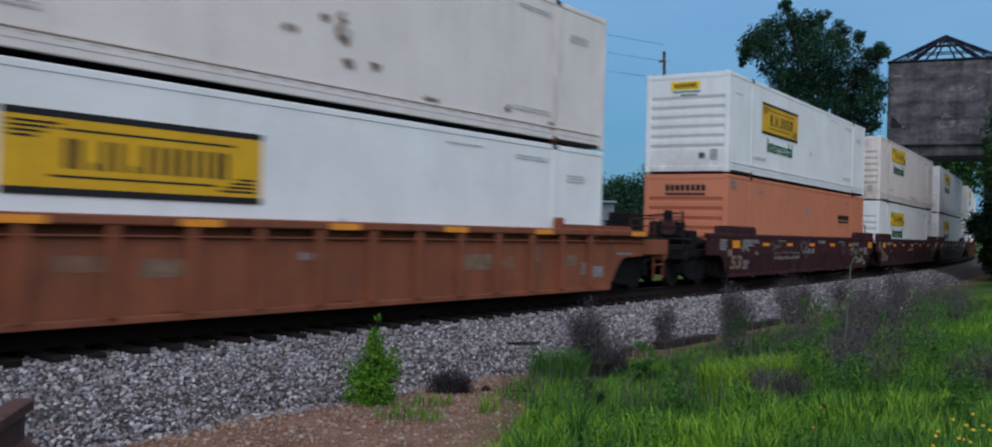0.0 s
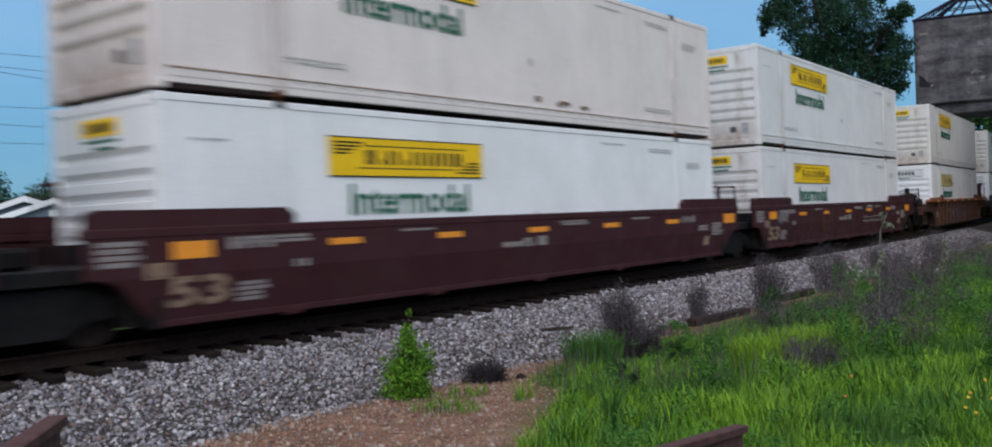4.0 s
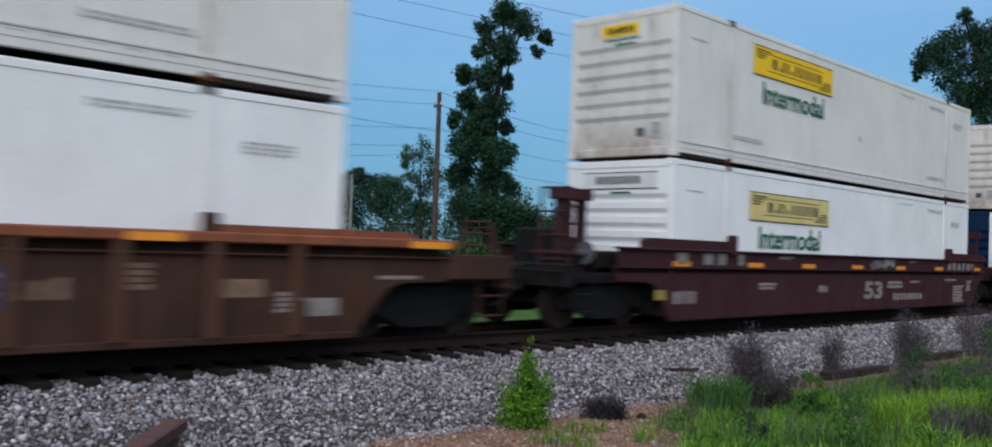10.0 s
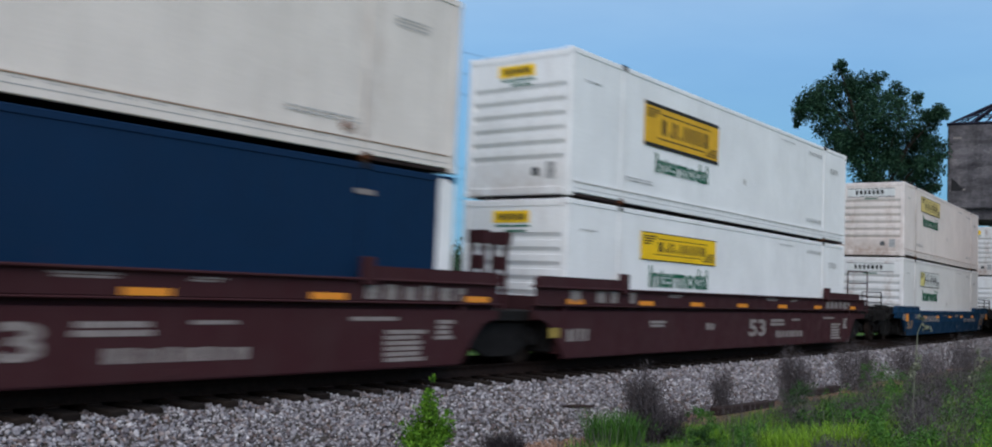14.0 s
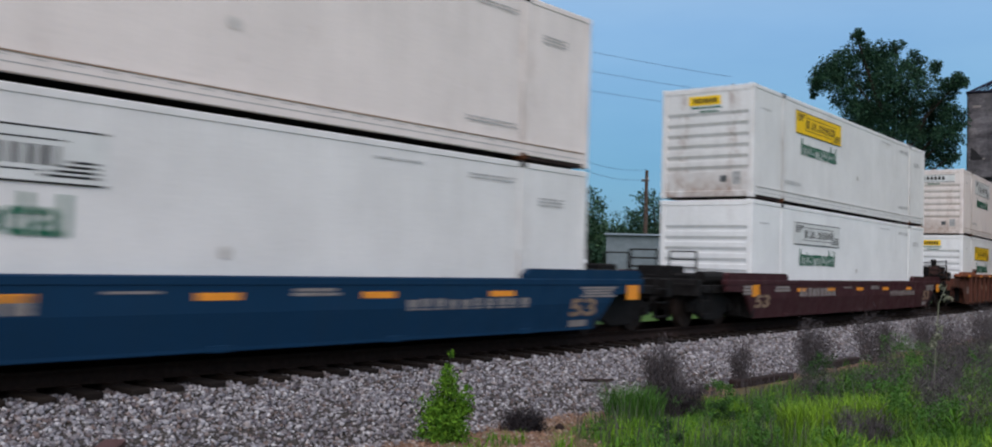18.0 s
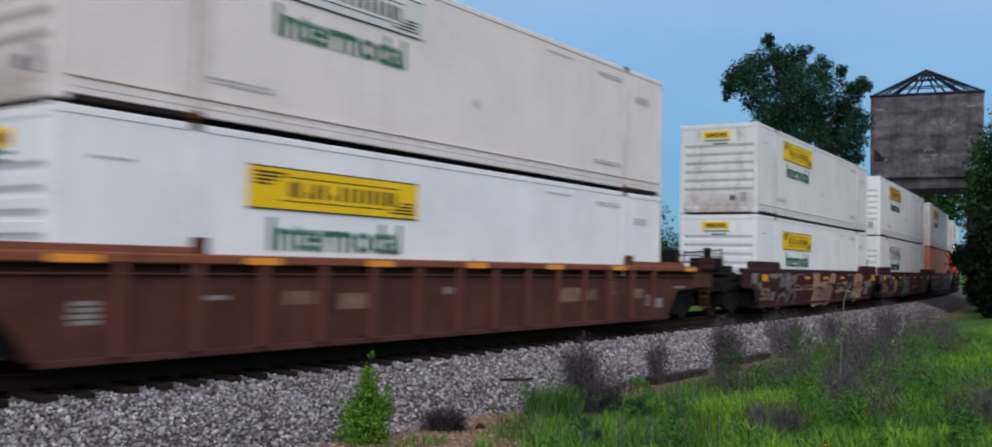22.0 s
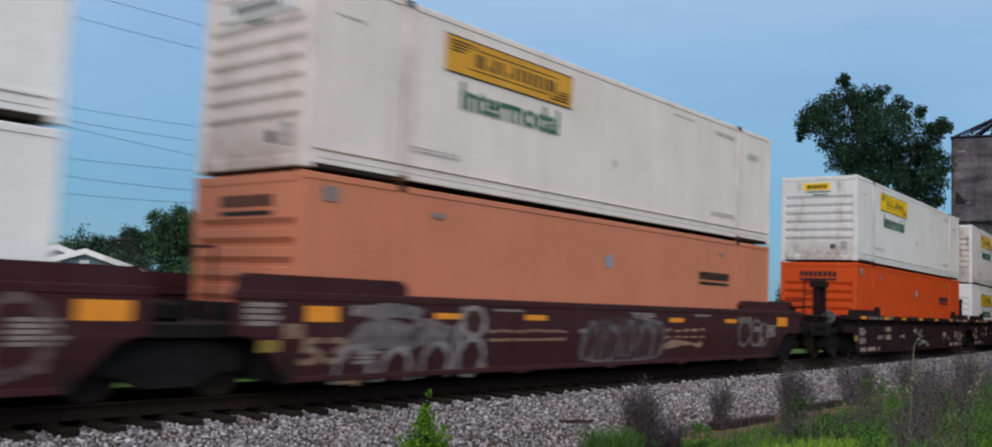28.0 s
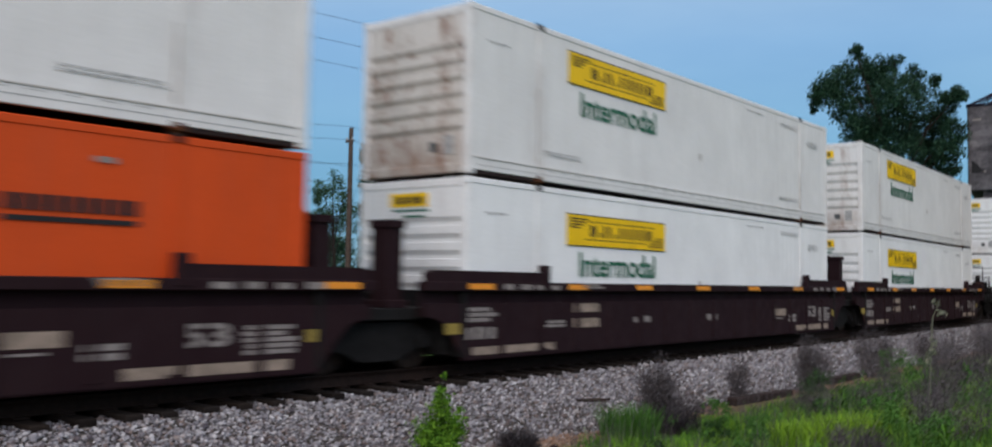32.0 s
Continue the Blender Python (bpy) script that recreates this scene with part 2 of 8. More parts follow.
# container paint
M["white"] = paint("clean_white_paint", (0.81, 0.81, 0.81), 0.08, 0.02, posts=0.10)
M["grey_white"] = paint("chalky_grey_white_paint", (0.73, 0.715, 0.705), 0.12, 0.04, posts=0.22)
M["cream"] = paint("yellowed_white_paint", (0.77, 0.69, 0.655), 0.15, 0.07, posts=0.35)
M["ivory"] = paint("weathered_ivory_paint", (0.715, 0.685, 0.648), 0.14, 0.05, posts=0.25)
M["bone"] = paint("dirty_bone_white_paint", (0.72, 0.66, 0.605), 0.20, 0.07, posts=0.35)
M["salmon"] = paint("faded_salmon_orange_paint", (0.58, 0.20, 0.11), 0.14, 0.05, rust_col=(0.30, 0.12, 0.07))
M["orange"] = paint("bright_orange_paint", (0.60, 0.072, 0.012), 0.10, 0.03, spec=0.15)
M["navy"] = paint("navy_blue_paint", (0.0040, 0.0215, 0.060), 0.07, 0.02, grime=(0.02, 0.03, 0.05), spec=0.12)
# car paint
M["rust_car"] = paint("rusty_yellow_brown_paint", (0.040, 0.020, 0.015), 0.55, 0.32, 0.75, grime=(0.055, 0.032, 0.022), rust_col=(0.060, 0.024, 0.013), spec=0.15, mottle=((0.068, 0.033, 0.021), 0.7))
M["rib_tan"] = paint("rubbed_tan_brown_paint", (0.086, 0.042, 0.027), 0.5, 0.25, 0.75, grime=(0.06, 0.035, 0.025), rust_col=(0.08, 0.03, 0.015), spec=0.15)
M["rib_red"] = paint("rubbed_red_brown_paint", (0.112, 0.043, 0.031), 0.5, 0.25, 0.75, grime=(0.06, 0.035, 0.025), rust_col=(0.09, 0.034, 0.018), spec=0.15)
M["red_rust"] = paint("rusty_red_brown_paint", (0.060, 0.026, 0.020), 0.5, 0.25, 0.75, grime=(0.048, 0.021, 0.016), rust_col=(0.085, 0.028, 0.014), spec=0.15, mottle=((0.115, 0.042, 0.028), 0.6))
M["rust_pale"] = plain("faded_pale_stencil_on_rust", (0.20, 0.125, 0.085), 0.85, 0, 0.35, 6)
M["tan_car"] = paint("rusty_orange_paint", (0.25, 0.080, 0.040), 0.5, 0.22, 0.7, grime=(0.08, 0.04, 0.025), rust_col=(0.12, 0.04, 0.018), spec=0.15, mottle=((0.12, 0.055, 0.035), 0.5))
M["maroon"] = paint("dusty_maroon_paint", (0.043, 0.0125, 0.0155), 0.30, 0.10, 0.65, grime=(0.038, 0.020, 0.018), rust_col=(0.065, 0.024, 0.014), spec=0.15, mottle=((0.055, 0.028, 0.029), 0.34))
M["dark_maroon"] = paint("dull_dark_maroon_paint", (0.0165, 0.0064, 0.0086), 0.28, 0.08, 0.7, grime=(0.026, 0.015, 0.015), spec=0.12, mottle=((0.027, 0.014, 0.016), 0.28))
M["car_blue"] = paint("dark_teal_blue_paint", (0.0045, 0.030, 0.072), 0.3, 0.04, 0.6, grime=(0.014, 0.03, 0.045), spec=0.12)
M["black_steel"] = plain("greasy_black_steel", (0.0125, 0.0115, 0.0115), 0.7, 0.0, 0.4, 8)
M["black_steel"].node_tree.nodes["Principled BSDF"].inputs["Specular IOR Level"].default_value = 0.10
M["dust_brown"] = plain("dusty_brown_steel", (0.075, 0.040, 0.035), 0.8, 0.0, 0.3, 8)
M["wheel_steel"] = plain("brown_wheel_steel", (0.026, 0.018, 0.015), 0.7, 0.1, 0.3, 10)
M["dull_grey"] = plain("dull_grey_cast_iron", (0.10, 0.105, 0.11), 0.7, 0.2, 0.25, 9)
M["post_grey"] = plain("rubbed_grey_post_paint", (0.46, 0.43, 0.405), 0.8, 0, 0.3, 5)
M["sill_rust"] = plain("rust_stained_sill", (0.36, 0.235, 0.165), 0.85, 0, 0.45, 3)
M["scuff"] = plain("dark_rusty_scuff", (0.31, 0.215, 0.175), 0.9, 0, 0.5, 6)
M["reflector"] = plain("orange_yellow_reflector", (0.75, 0.27, 0.02), 0.4, 0, 0.1, 9)
M["chalk"] = plain("chalky_white_marking", (0.235, 0.21, 0.20), 0.85, 0, 0.35, 14)
M["mark_grey"] = plain("grey_marking", (0.36, 0.36, 0.36), 0.8, 0, 0.3, 12)
M["mark_pale"] = plain("faded_grey_decal", (0.50, 0.48, 0.46), 0.8, 0, 0.2, 12)
M["mark_white"] = plain("white_emblem_paint", (0.60, 0.62, 0.64), 0.7, 0, 0.15, 8)
M["graf_ice"] = plain("pale_blue_spray_paint", (0.20, 0.27, 0.34), 0.8, 0, 0.35, 5)
M["graf_dim"] = plain("dusty_pink_grey_spray_paint", (0.125, 0.085, 0.088), 0.85, 0, 0.5, 4)
M["graf_faint"] = plain("faint_grey_overspray", (0.062, 0.034, 0.037), 0.85, 0, 0.5, 4)
M["graf_grey"] = plain("thin_grey_spray_paint", (0.15, 0.135, 0.14), 0.85, 0, 0.5, 4)
M["graf_sand"] = plain("sandy_spray_paint", (0.30, 0.185, 0.125), 0.85, 0, 0.35, 4)
M["graf_brown"] = plain("faded_brown_spray_paint", (0.10, 0.042, 0.028), 0.85, 0, 0.4, 5)
M["graf_yellow"] = plain("faded_yellow_plate", (0.27, 0.20, 0.05), 0.8, 0, 0.3, 8)
M["graf_cream"] = plain("worn_cream_paint", (0.26, 0.205, 0.165), 0.85, 0, 0.45, 5)
M["mark_dark"] = plain("near_black_marking", (0.02, 0.02, 0.022), 0.7, 0, 0.2, 8)
M["sign_yellow"] = plain("sign_yellow", (0.80, 0.50, 0.012), 0.5, 0, 0.08, 3)
M["sign_gold"] = plain("golden_sign", (0.64, 0.36, 0.02), 0.55, 0, 0.1, 3)
M["sign_pale"] = plain("sun_bleached_yellow_sign", (0.62, 0.50, 0.20), 0.6, 0, 0.12, 3)
M["sign_white"] = plain("bleached_white_sign", (0.60, 0.61, 0.60), 0.6, 0, 0.1, 3)
M["sign_yellow_worn"] = plain("half_bleached_yellow_sign", (0.66, 0.58, 0.22), 0.6, 0, 0.25, 4)
M["sign_amber"] = plain("amber_sign", (0.62, 0.31, 0.035), 0.55, 0, 0.12, 3)
M["green"] = plain("dark_green_lettering", (0.012, 0.115, 0.065), 0.6, 0, 0.25, 6)
M["rust"] = plain("flaky_rust", (0.12, 0.045, 0.02), 0.9, 0, 0.45, 9)
M["graf_blue"] = plain("blue_spray_paint", (0.014, 0.050, 0.13), 0.8, 0, 0.4, 5)
M["graf_pale"] = plain("pale_spray_paint", (0.24, 0.22, 0.225), 0.8, 0, 0.45, 5)
M["graf_tan"] = plain("tan_spray_paint", (0.24, 0.165, 0.115), 0.85, 0, 0.4, 5)
M["graf_teal"] = plain("grey_green_spray_paint", (0.10, 0.17, 0.16), 0.85, 0, 0.4, 5)
M["decal_blue"] = plain("grey_blue_decal", (0.22, 0.30, 0.36), 0.6, 0, 0.2, 8)
# ground
M["rail"] = plain("brown_rail_steel", (0.021, 0.0125, 0.010), 0.75, 0.1, 0.35, 12)
M["rail_top"] = plain("worn_bright_rail_head", (0.30, 0.29, 0.28), 0.35, 0.9, 0.15, 8)
M["old_rail"] = plain("purple_brown_rusty_rail", (0.085, 0.040, 0.038), 0.8, 0.1, 0.3, 14)
M["tie"] = per_piece("creosoted_timber", [(0.010, 0.007, 0.006), (0.020, 0.014, 0.011), (0.014, 0.011, 0.010)], 0.9, 18)
M["stone"] = per_piece("grey_ballast_stone", [(0.082, 0.073, 0.086), (0.27, 0.264, 0.290), (0.14, 0.122, 0.128), (0.56, 0.555, 0.58), (0.19, 0.142, 0.127), (0.10, 0.089, 0.104), (0.35, 0.345, 0.372), (0.19, 0.179, 0.199)], 0.9, 40, True)
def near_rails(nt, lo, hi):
    """1 on the dark strip along the rails, greasy and under the train's shade, fading out at the tie ends."""
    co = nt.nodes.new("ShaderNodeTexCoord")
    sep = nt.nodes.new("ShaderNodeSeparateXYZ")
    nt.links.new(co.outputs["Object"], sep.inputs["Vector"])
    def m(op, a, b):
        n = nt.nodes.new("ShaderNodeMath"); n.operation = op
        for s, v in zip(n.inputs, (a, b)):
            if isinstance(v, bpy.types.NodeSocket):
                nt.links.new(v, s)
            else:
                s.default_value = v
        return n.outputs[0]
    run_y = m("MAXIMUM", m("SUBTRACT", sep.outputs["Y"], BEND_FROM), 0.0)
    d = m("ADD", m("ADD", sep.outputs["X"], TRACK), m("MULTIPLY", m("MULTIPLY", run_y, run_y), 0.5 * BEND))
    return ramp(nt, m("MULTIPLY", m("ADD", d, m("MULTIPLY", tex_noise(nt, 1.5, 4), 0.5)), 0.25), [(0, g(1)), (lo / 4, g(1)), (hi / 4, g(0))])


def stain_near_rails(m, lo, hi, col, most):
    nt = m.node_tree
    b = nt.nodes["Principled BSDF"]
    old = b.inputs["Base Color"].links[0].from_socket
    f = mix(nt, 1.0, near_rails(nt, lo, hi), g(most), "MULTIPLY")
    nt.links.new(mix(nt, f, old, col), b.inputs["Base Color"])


# rail grease and the shade under the train, both put into the stones' colour
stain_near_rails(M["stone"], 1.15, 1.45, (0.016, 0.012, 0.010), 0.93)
M["pebble"] = per_piece("tan_gravel", [(0.22, 0.125, 0.085), (0.36, 0.23, 0.165), (0.14, 0.085, 0.065), (0.40, 0.34, 0.30), (0.27, 0.165, 0.12), (0.17, 0.14, 0.135)], 0.95, 50, True)
M["concrete"] = None
M["bark"] = plain("grey_brown_bark", (0.032, 0.026, 0.021), 0.95, 0, 0.35, 7, 0.5)
M["pole_wood"] = plain("weathered_pole_wood", (0.085, 0.062, 0.052), 0.9, 0, 0.3, 5, 0.4)
M["grey_pole"] = plain("silvered_pole_wood", (0.20, 0.19, 0.17), 0.9, 0, 0.25, 5, 0.3)
M["galv"] = plain("dull_galvanised_steel", (0.34, 0.36, 0.38), 0.5, 0.5, 0.15, 5)
M["shed_grey"] = plain("blue_grey_shed_paint", (0.17, 0.205, 0.23), 0.7, 0.0, 0.12, 3)
M["wire"] = plain("black_cable", (0.02, 0.022, 0.025), 0.7, 0, 0.1, 3)
M["leaf_dark"] = leafy("dark_oak_leaves", (0.010, 0.034, 0.023), (0.042, 0.098, 0.052))
# far leaves with the distance haze mixed into their blue-green colour
M["leaf_far"] = leafy("hazed_blue_green_leaves", (0.017, 0.048, 0.032), (0.048, 0.104, 0.062))
M["leaf_far_light"] = leafy("grey_green_leaves", (0.024, 0.062, 0.034), (0.066, 0.130, 0.062))
# summer leaves on the unlit side of trees: the shade is in the colour
M["leaf_shade"] = leafy("shade_toned_leaves", (0.004, 0.013, 0.006), (0.016, 0.040, 0.016))
M["leaf_mid"] = leafy("summer_leaves", (0.012, 0.040, 0.012), (0.050, 0.115, 0.030))
M["leaf_bright"] = leafy("bright_young_leaves", (0.030, 0.105, 0.010), (0.12, 0.27, 0.030))
M["leaf_bush"] = leafy("fresh_shrub_leaves", (0.032, 0.104, 0.010), (0.155, 0.325, 0.030))
M["grass"] = leafy("long_green_grass", (0.080, 0.195, 0.013), (0.205, 0.395, 0.032), other=(0.048, 0.120, 0.026), patch=0.9)
M["grass_deep"] = leafy("deep_green_grass", (0.034, 0.110, 0.020), (0.090, 0.205, 0.038))
M["grass_yellow"] = leafy("yellow_green_grass", (0.125, 0.25, 0.016), (0.25, 0.43, 0.040))
M["dead"] = leafy("grey_dead_stems", (0.060, 0.052, 0.056), (0.128, 0.113, 0.120))
M["dead_dark"] = leafy("charred_dead_stems", (0.020, 0.018, 0.021), (0.060, 0.052, 0.058))
M["scrap"] = plain("dark_brown_rusty_scrap", (0.028, 0.018, 0.017), 0.9, 0, 0.4, 9)
M["straw"] = leafy("pale_dry_stalks", (0.22, 0.17, 0.11), (0.40, 0.33, 0.22))
M["stalk"] = leafy("pale_grey_green_stalk", (0.14, 0.15, 0.11), (0.28, 0.29, 0.21))
M["flower"] = plain("yellow_petals", (0.52, 0.36, 0.03), 0.6)
M["flower_red"] = plain("orange_petals", (0.36, 0.12, 0.03), 0.6)
M["siding"] = plain("blue_grey_siding", (0.17, 0.24, 0.30), 0.7, 0, 0.08, 4)
M["trim"] = plain("white_trim_paint", (0.72, 0.74, 0.76), 0.6, 0, 0.06, 4)
M["shingle"] = plain("dark_grey_shingles", (0.045, 0.05, 0.058), 0.9, 0, 0.3, 7)
M["glass"] = plain("dark_window_glass", (0.03, 0.04, 0.05), 0.08, 0, 0.1, 2, 0.0)
M["truss"] = plain("dark_rusty_truss_steel", (0.016, 0.017, 0.032), 0.8, 0.2, 0.3, 3)


def concrete(nt, b):
    """Old board-marked concrete: lying pour bands, pale lime patches, dark runs."""
    a = ramp(nt, tex_noise(nt, 0.55, 8, 0.72, (1, 1, 1.5)), [(0.30, (0.040, 0.038, 0.044)), (0.50, (0.092, 0.087, 0.095)), (0.70, (0.165, 0.155, 0.162))])
    bands = ramp(nt, tex_noise(nt, 1.0, 6, 0.65, (0.22, 0.22, 1.3)), [(0.38, g(0.60)), (0.50, g(0.95)), (0.64, g(1.2))])
    lime = ramp(nt, tex_noise(nt, 1.15, 8, 0.75, (0.9, 0.9, 1.2)), [(0.57, g(0)), (0.66, g(0.75))])
    runs = ramp(nt, tex_noise(nt, 1.0, 6, 0.6, (1.5, 1.5, 0.16)), [(0.46, g(1.0)), (0.70, g(0.55))])
    c = mix(nt, 1.0, mix(nt, 1.0, a, bands, "MULTIPLY"), runs, "MULTIPLY")
    c = mix(nt, lime, c, (0.24, 0.228, 0.235))
    f = ramp(nt, tex_noise(nt, 6, 6, 0.7), [(0.3, g(0.95)), (0.7, g(1.35))])
    nt.links.new(mix(nt, 1.0, c, f, "MULTIPLY"), b.inputs["Base Color"])
    b.inputs["Roughness"].default_value = 0.95
    b.inputs["Specular IOR Level"].default_value = 0.1
    bump(nt, b, tex_noise(nt, 2.5, 7), 0.6, 0.08)


M["concrete"] = mat("stained_old_concrete", concrete)


def soil(nt, b):
    """Turf and tan gravelly soil, told apart by the mesh's own 'bare' mask."""
    at = nt.nodes.new("ShaderNodeAttribute")
    at.attribute_name = "bare"
    turf = ramp(nt, tex_noise(nt, 0.8, 6), [(0.3, (0.030, 0.072, 0.016)), (0.7, (0.070, 0.130, 0.030))])
    dirt = ramp(nt, tex_noise(nt, 2.2, 7, 0.65), [(0.3, (0.13, 0.072, 0.050)), (0.55, (0.245, 0.142, 0.098)), (0.75, (0.31, 0.215, 0.165))])
    grit = ramp(nt, tex_noise(nt, 38, 5, 0.7), [(0.3, g(0.62)), (0.7, g(1.1))])
    d2 = mix(nt, 1.0, dirt, grit, "MULTIPLY")
    nt.links.new(mix(nt, at.outputs["Fac"], turf, d2), b.inputs["Base Color"])
    b.inputs["Roughness"].default_value = 0.95
    b.inputs["Specular IOR Level"].default_value = 0.08
    bump(nt, b, tex_noise(nt, 30, 6, 0.7), 0.7, 0.03)


M["soil"] = mat("turf_and_gravelly_soil", soil)


def bed(nt, b):
    a = ramp(nt, tex_noise(nt, 26, 3, 0.7), [(0.3, (0.035, 0.03, 0.028)), (0.7, (0.11, 0.10, 0.095))])
    nt.links.new(a, b.inputs["Base Color"])
    b.inputs["Roughness"].default_value = 0.95
    b.inputs["Specular IOR Level"].default_value = 0.08
    bump(nt, b, tex_noise(nt, 22, 4, 0.7), 1.0, 0.06)


M["bed"] = mat("packed_ballast", bed)
# the bed's colour carries the same grease and under-train shade
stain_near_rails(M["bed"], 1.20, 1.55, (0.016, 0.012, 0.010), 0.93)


# ---------------------------------------------------------------- mesh helpers
CACHE = {}


def box(bm, x0, x1, y0, y1, z0, z1):
    v = [bm.verts.new(p) for p in ((x0, y0, z0), (x1, y0, z0), (x1, y1, z0), (x0, y1, z0), (x0, y0, z1), (x1, y0, z1), (x1, y1, z1), (x0, y1, z1))]
    for f in ((3, 2, 1, 0), (4, 5, 6, 7), (0, 1, 5, 4), (1, 2, 6, 5), (2, 3, 7, 6), (3, 0, 4, 7)):
        bm.faces.new([v[i] for i in f])


def soft_box(bm, x0, x1, y0, y1, z0, z1, r=0.01):
    b2 = bmesh.new()
    box(b2, x0, x1, y0, y1, z0, z1)
    bmesh.ops.bevel(b2, geom=b2.edges[:], offset=min(r, (x1 - x0) * 0.45, (y1 - y0) * 0.45, (z1 - z0) * 0.45), segments=1, affect="EDGES")
    add_bm(bm, b2)


def add_bm(bm, other, m=None):
    lookup = {}
    for v in other.verts:
        lookup[v] = bm.verts.new(m @ v.co if m else v.co)
    for f in other.faces:
        bm.faces.new([lookup[v] for v in f.verts])
    other.free()


def prism(bm, outline, x0, x1):
    """An outline of (y, z), counter-clockwise as seen from +x, between two x."""
    a, b = [bm.verts.new((x0, y, z)) for y, z in outline], [bm.verts.new((x1, y, z)) for y, z in outline]
    bm.faces.new(b)
    bm.faces.new(a[::-1])
    n = len(outline)
    for i in range(n):
        j = (i + 1) % n
        bm.faces.new((a[i], a[j], b[j], b[i]))


def tube(bm, pts, radii, sides=8, cap=True):
    """A tapered tube along points."""
    rings = []
    for i, p in enumerate(pts):
        p = Vector(p)
        d = (Vector(pts[min(i + 1, len(pts) - 1)]) - Vector(pts[max(i - 1, 0)])).normalized()
        u = d.orthogonal().normalized()
        w = d.cross(u)
        r = radii[i] if hasattr(radii, "__len__") else radii
        rings.append([bm.verts.new(p + u * (r * math.cos(k * math.tau / sides)) + w * (r * math.sin(k * math.tau / sides))) for k in range(sides)])
    for a, b in zip(rings, rings[1:]):
        for k in range(sides):
            j = (k + 1) % sides
            bm.faces.new((a[k], a[j], b[j], b[k]))
    if cap:
        bm.faces.new(rings[0][::-1])
        bm.faces.new(rings[-1])


def disc(bm, c, axis, r, h, sides=20):
    """A round plate centred at c; axis 0, 1 or 2."""
    d = Vector([1 if i == axis else 0 for i in range(3)])
    tube(bm, [Vector(c) - d * h / 2, Vector(c) + d * h / 2], r, sides)


def part(name, bm, material, parent=None, label=""):
    me = bpy.data.meshes.new(name)
    bm.normal_update()
    bm.to_mesh(me)
    bm.free()
    me.materials.append(material)
    ob = new(name, me)
    ob.parent = parent
    return tagged(ob, label)


def cpart(name, key, fill, material, parent, label="", at=None):
    """A part whose mesh is built once for each key and material, and shared."""
    k = (key, material.name)
    if k not in CACHE:
        bm = bmesh.new()
        fill(bm)
        me = bpy.data.meshes.new(name)
        bm.normal_update()
        bm.to_mesh(me)
        bm.free()
        me.materials.append(material)
        CACHE[k] = me
    ob = new(name, CACHE[k])
    ob.parent = parent
    if at is not None:
        ob.matrix_basis = at
    return tagged(ob, label)


def pieces(name, bs, material, parent, label="", r=0.0):
    """Each box as a part of its own; alike boxes share a mesh."""
    for x0, x1, y0, y1, z0, z1 in bs:
        w, d, h = round(x1 - x0, 4), round(y1 - y0, 4), round(z1 - z0, 4)
        cpart(name, ("piece", w, d, h, r), (soft((0, w, 0, d, 0, h), r=r) if r else boxes((0, w, 0, d, 0, h))), material, parent, label, pose(x0, y0, z0))


def boxes(*bs):
    def fill(bm):
        for b in bs:
            box(bm, *b)
    return fill


def soft(*bs, r=0.012):
    def fill(bm):
        for b in bs:
            soft_box(bm, *b, r=r)
    return fill


def mesh_from(name, verts, faces, material, parent=None):
    me = bpy.data.meshes.new(name)
    verts, faces = np.asarray(verts, dtype=np.float32), np.asarray(faces, dtype=np.int32)
    n = faces.shape[1]
    me.vertices.add(len(verts))
    me.vertices.foreach_set("co", verts.ravel())
    me.loops.add(faces.size)
    me.loops.foreach_set("vertex_index", faces.ravel())
    me.polygons.add(len(faces))
    me.polygons.foreach_set("loop_start", np.arange(0, faces.size, n, dtype=np.int32))
    me.update(calc_edges=True)
    me.materials.append(material)
    ob = new(name, me)
    ob.parent = parent
    return ob


def thing(name, label, category, group="", at=None):
    ob = new(name)
    if at is not None:
        ob.matrix_basis = at
    return tagged(ob, label, category, group)

# ---------------------------------------------------------------- ground, ballast, track
def bare_mask(x, y):
    """1 on the bare gravelly strip beside the ballast, 0 on turf."""
    d = x + TRACK + 0.5 * BEND * max(y - BEND_FROM, 0) ** 2
    n = noise.noise(Vector((x * 0.5, y * 0.5, 0.0))) + 0.5 * noise.noise(Vector((x * 1.4, y * 1.4, 5.0)))
    edge = -1.39 * x + 0.9 * n
    strip = smooth(edge + 0.9, edge - 0.9, y) * smooth(8.8, 6.9, d + 0.8 * n) if d > 0 else 0.0
    along = max(smooth(4.6, 3.7, d + 0.5 * n), 0.0) if d > 0 else smooth(-5.6, -4.2, d + 0.7 * n)
    return max(strip, along if y < 60 else 0.6 * along)


def spread(dense, far):
    out, step = list(dense), abs(dense[-1] - dense[-2])
    while out[-1] < far:
        step *= 1.35
        out.append(out[-1] + step)
    left = [dense[0]]
    step = abs(dense[1] - dense[0])
    while left[-1] > -far:
        step *= 1.35
        left.append(left[-1] - step)
    return left[:0:-1] + out


gx = spread([-16 + 0.3 * i for i in range(62)], 2500)
gy = spread([-2 + 0.4 * i for i in range(130)], 2500)
gv = [(x, y, ground_z(x, y)) for y in gy for x in gx]
nx = len(gx)
gf = [(j * nx + i, j * nx + i + 1, (j + 1) * nx + i + 1, (j + 1) * nx + i) for j in range(len(gy) - 1) for i in range(nx - 1)]
ground = tagged(mesh_from("ground", gv, gf, M["soil"]), "green turf with a bare tan gravelly strip beside the track", "ground", kind="structure")
attr = ground.data.attributes.new("bare", "FLOAT", "POINT")
